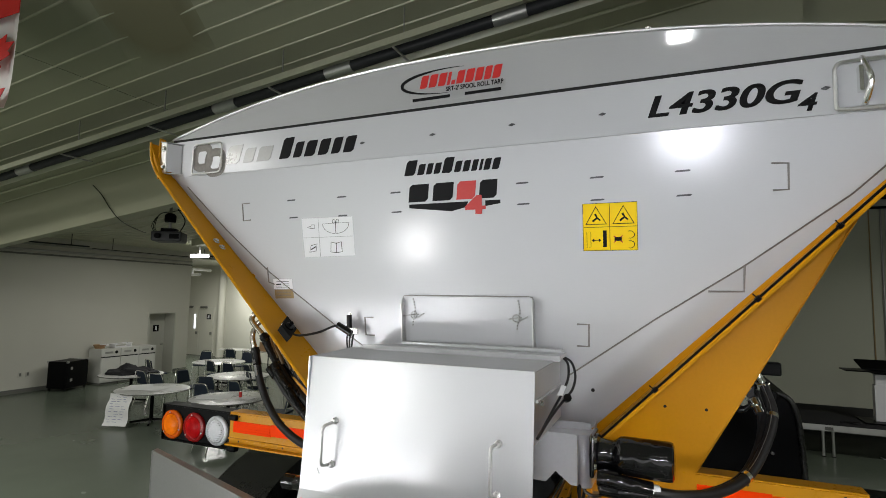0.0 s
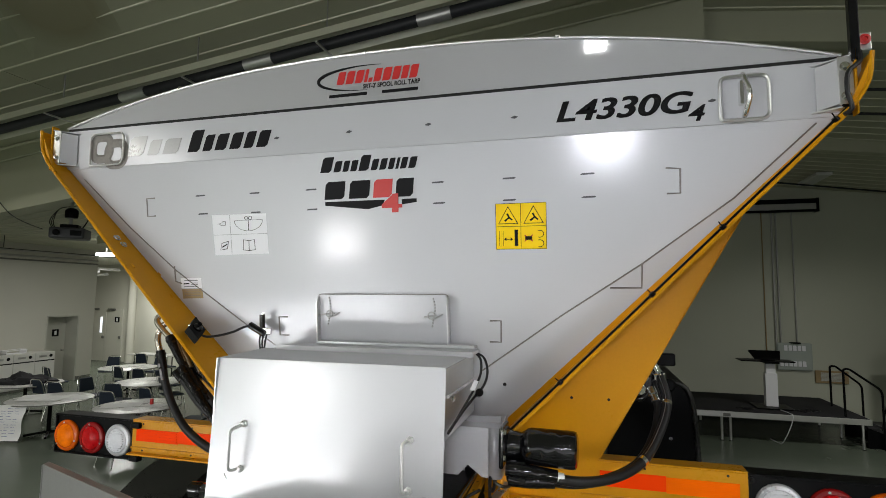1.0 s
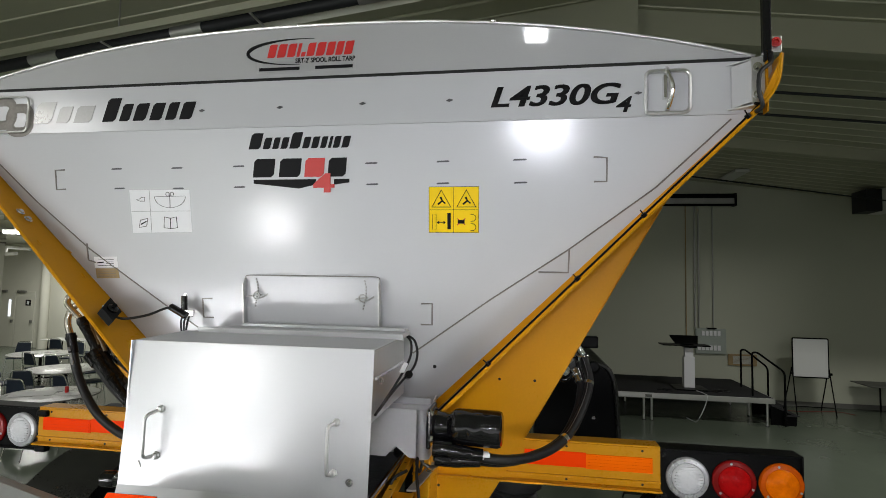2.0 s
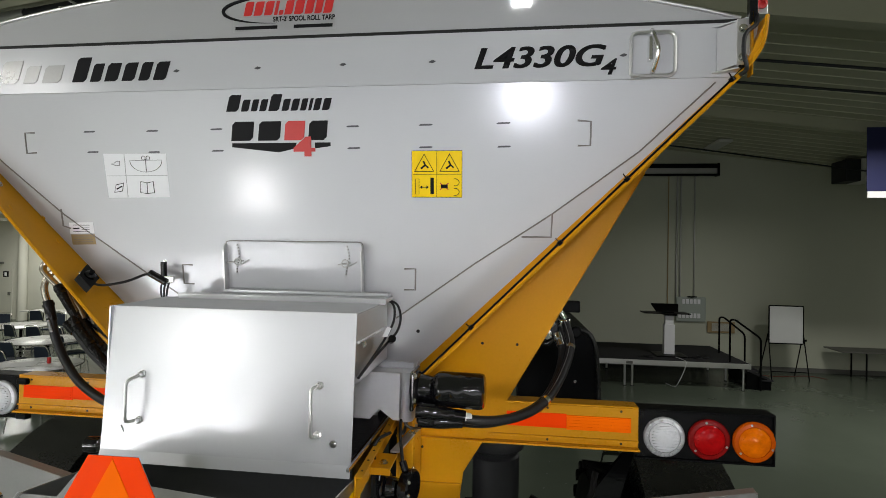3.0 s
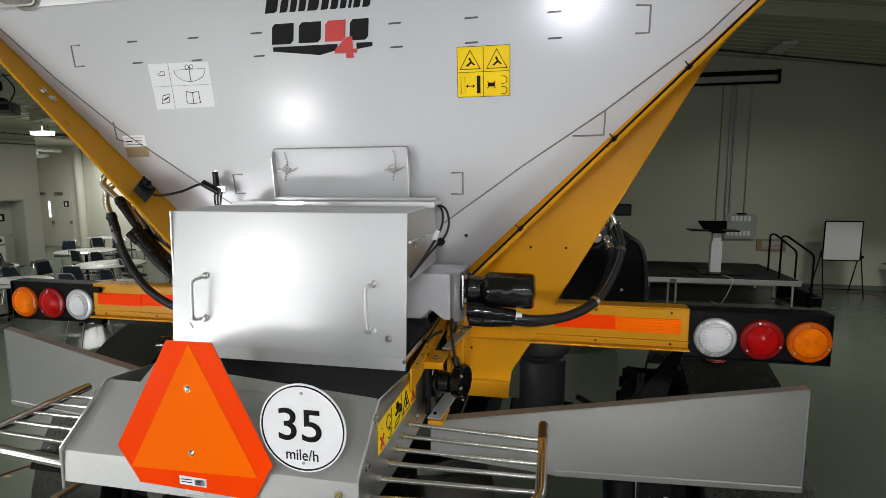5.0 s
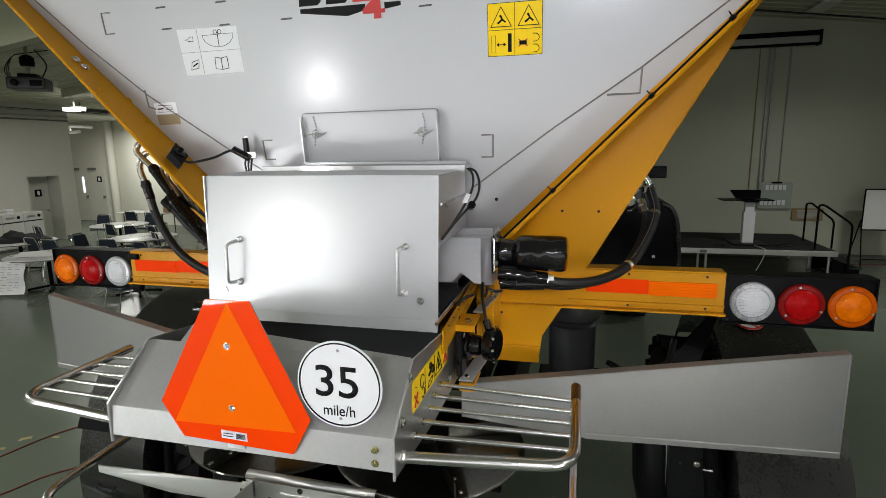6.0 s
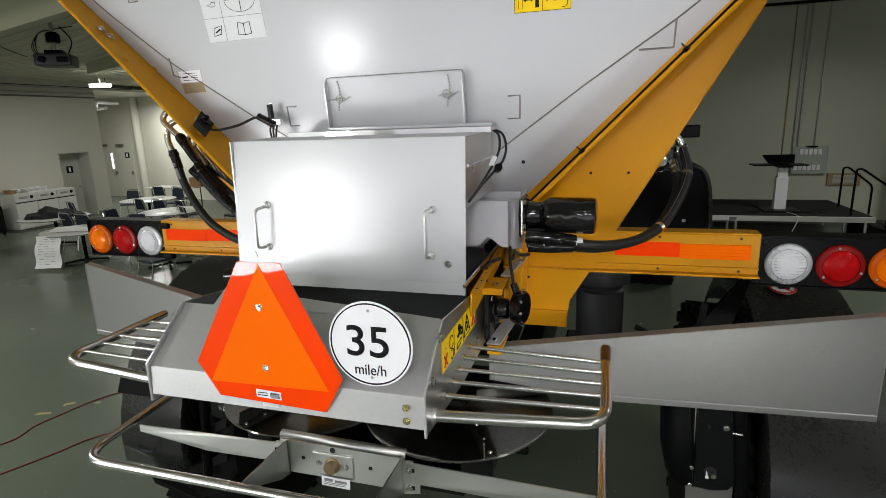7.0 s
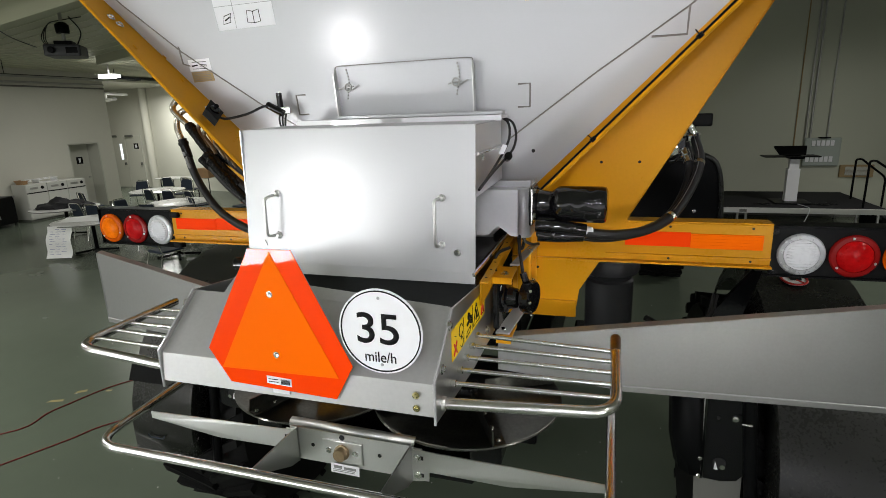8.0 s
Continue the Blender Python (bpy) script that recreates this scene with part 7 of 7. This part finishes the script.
for y in (7.66, 7.86):
    so = thing("wall_socket", (LX, y, 0.52), "grey wall socket above the dark base", "socket", "sockets on the side wall")
    part("cover_plate", box(0.0, 0.012, -0.05, 0.05, -0.07, 0.07, 0.004), DOORM, so)
    part("socket_face", box(0.012, 0.016, -0.025, 0.025, -0.045, 0.045, 0.002), TRIM, so)
# ---- stage ----
sg = thing("stage_platform", (0, 0, 0), "low black carpeted stage with aluminium edge on legs", "stage")
part("deck", box(1.2, 6.06, 10.84, 13.3, 0.56, 0.62, 0.004), CARPET, sg)
part("edge_rail", box(1.2, 6.07, 10.815, 10.84, 0.50, 0.615, 0.004), ALU, sg)
part("edge_rail", box(6.06, 6.085, 10.815, 13.3, 0.50, 0.615, 0.004), ALU, sg)
for x, y in ((5.95, 10.90), (3.55, 10.90), (3.384, 10.90), (1.4, 10.90), (5.95, 13.1), (5.95, 11.9), (3.3, 12.8), (1.4, 12.8)):
    leg = part("leg", tube([(x, y, 0.012), (x, y, 0.56)], 0.026, 12), ALU, sg, smooth=True)
    part("leg_foot", lathe([(0.04, 0), (0.035, 0.012)], (x, y, 0), (0, 0, 1), 12), RUBBER, leg)
part("deck_latch", box(3.40, 3.54, 10.805, 10.815, 0.52, 0.58, 0.003), TRIM, sg)
lc = thing("lectern_desk", (4.54, 11.6, 0.62), "white height-adjustable lectern with a dark top", "lectern")
part("base", box(-0.36, 0.36, -0.34, 0.34, 0.0, 0.03, 0.008), MATTE, lc)
part("lower_column", box(-0.125, 0.115, -0.08, 0.08, 0.03, 0.74, 0.008), WHITE, lc)
part("upper_column", box(-0.10, 0.09, -0.06, 0.06, 0.74, 1.0, 0.006), WHITE, lc)
part("desk_top", box(-0.63, 0.43, -0.24, 0.24, 1.0, 1.025, 0.006), MATTE, lc)
part("bracket", box(-0.14, 0.14, -0.18, 0.18, 0.96, 1.0, 0.006), MATTE, lc)
lp = thing("black_monitor", (4.50, 11.6, 1.645), "black tilted monitor lying on the lectern", "monitor")
part("screen_back", plate([(-0.30, -0.16, 0.02), (0.20, -0.16, 0.02), (0.28, 0.10, 0.17), (-0.36, 0.10, 0.17)], (0, 0.02, 0.03)), MATTE, lp)
part("screen_foot", box(-0.16, 0.12, -0.12, 0.12, 0.0, 0.06, 0.01), MATTE, lp)
for x, y in ((5.25, 11.4), (5.05, 11.25), (3.95, 11.2)):
    bg = thing("floor_cable", (x, y, 0.62), "black cable heap lying on the stage", "cable")
    part("coil", tube(smooth_line([(-0.2, 0, 0.012), (-0.05, 0.08, 0.012), (0.12, -0.05, 0.02), (0.0, -0.1, 0.015), (-0.1, 0.02, 0.03), (0.16, 0.06, 0.012)]), 0.014, 6), HOSE, bg, smooth=True)
for y, xa, xb, zt in ((11.0, 5.70, 6.36, 1.57), (12.2, 5.90, 6.50, 1.50)):
    hr_ = thing("hand_rail", (0, y, 0), "black bent pipe hand rail at the stage steps", "railing", "stage rails")
    part("rail_pipe", tube(rounded([(xa, 0, 0.45), (xa, 0, zt), (xa + 0.10, 0, zt + 0.01), (xb, 0, zt - 0.40), (xb, 0, 0.0)], 0.10), 0.022, 10), MATTE, hr_, smooth=True)
st_ = thing("stage_steps", (0, 0, 0), "black steps at the end of the stage", "steps")
for i in range(2):
    part("tread", box(6.10 + i * 0.28, 6.38 + i * 0.28, 11.05, 12.15, 0.40 - i * 0.2, 0.43 - i * 0.2, 0.004), CARPET, st_)
for y in (11.08, 12.12):
    part("stringer", plate([(6.10, y, 0.0), (6.62, y, 0.0), (6.62, y, 0.21), (6.10, y, 0.41)], (0, 0.03, 0)), MATTE, st_)
wb = thing("whiteboard_easel", (7.58, 12.5, 0), "white dry-wipe board on a black folding easel", "whiteboard", rz=0)
part("board", box(-0.385, 0.385, -0.02, 0.0, 0.885, 1.795, 0.004), BOARD, wb)
fr = tube(rounded([(-0.40, -0.01, 0.87), (0.40, -0.01, 0.87), (0.40, -0.01, 1.81), (-0.40, -0.01, 1.81), (-0.40, -0.01, 0.87), (-0.30, -0.01, 0.87)], 0.03), 0.016, 8)
part("board_frame", fr, MATTE, wb)
for x in (-0.43, 0.43):
    part("leg", tube([(x * 0.95, 0.0, 1.1), (x, -0.25, 0.0)], 0.014, 8), MATTE, wb, smooth=True)
    part("leg", tube([(x * 0.95, 0.02, 1.1), (x, 0.45, 0.0)], 0.014, 8), MATTE, wb, smooth=True)
    part("side_knob", lathe([(0.03, 0), (0.03, 0.04)], (x, -0.01, 0.96), (1, 0, 0), 12), MATTE, wb)
part("cross_bar", tube([(-0.42, -0.20, 0.20), (0.42, -0.20, 0.20)], 0.012, 8), MATTE, wb)
part("pen_tray", box(-0.38, 0.38, -0.07, -0.02, 0.865, 0.885, 0.004), MATTE, wb)
wcord = part("white_cord", tube(smooth_line([(4.60, 11.3, 0.632), (4.69, 10.95, 0.628), (4.70, 10.80, 0.60), (4.66, 10.79, 0.43), (4.56, 10.80, 0.18), (4.50, 10.95, 0.008), (4.40, 11.3, 0.006)]), 0.008, 6), WHITE, None, "", True)
tagged(wcord, "thin white cord hanging over the stage edge to the floor", "cord")
# cords on the floor
for pts, m, lab in (([(-6.0, 0.2, 0.006), (-4.574, 1.035, 0.006), (-4.487, 1.512, 0.006), (-4.204, 2.226, 0.006), (-3.2, 2.9, 0.006), (-2.4, 3.3, 0.006)], CORD, "red extension cord lying on the floor"),
                    ([(-4.6, -0.3, 0.006), (-4.073, 0.697, 0.006), (-3.854, 1.127, 0.006), (-3.679, 1.474, 0.006), (-3.0, 2.1, 0.006), (-2.2, 2.4, 0.006)], CORD, "dark red cord lying on the floor"),
                    ([(6.6, 12.9, 0.006), (7.4, 12.7, 0.006), (8.3, 12.9, 0.006), (8.6, 12.6, 0.006)], CORD, "red cord lying by the easel")):
    tagged(part("extension_cord", tube(smooth_line(pts), 0.006, 6), m, None, "", True), lab, "cord")
# worn floor marks and specks
FLOORTAPE = mat("worn_floor_tape", (0.30, 0.25, 0.10), 0.7, 0.0, 0.3, 30)
for x, y, w_, h_, a_ in ((-4.66, 1.64, 0.16, 0.05, 20), (-4.58, 1.86, 0.12, 0.06, 35), (-4.30, 1.95, 0.07, 0.04, 10)):
    tape = thing("floor_tape", (x, y, 0.0), "worn scrap of yellow tape stuck on the floor", "tape", "tape scraps", rz=a_)
    part("scrap", plate([(-w_ / 2, -h_ / 2, 0.0005), (w_ / 2, -h_ / 3, 0.0005), (w_ / 2.4, h_ / 2, 0.0005), (-w_ / 3, h_ / 2.5, 0.0005)], (0, 0, 0.001)), FLOORTAPE, tape)
rng = random.Random(7)
specks = bmesh.new()
for k_ in range(220):
    x, y, r_ = rng.uniform(-5.5, 3.5), rng.uniform(-0.8, 6.0), rng.uniform(0.002, 0.006)
    a0 = rng.uniform(0, 6.28)
    plate([(x + r_ * math.cos(a0 + q_) * rng.uniform(0.6, 1.3), y + r_ * math.sin(a0 + q_), 0.0004) for q_ in (0, 1.3, 2.6, 3.9, 5.1)], (0, 0, 0.0012), specks)
tagged(part("floor_dust", specks, CABINET), "pale specks of dirt scattered on the floor", "dirt", "", "stuff")
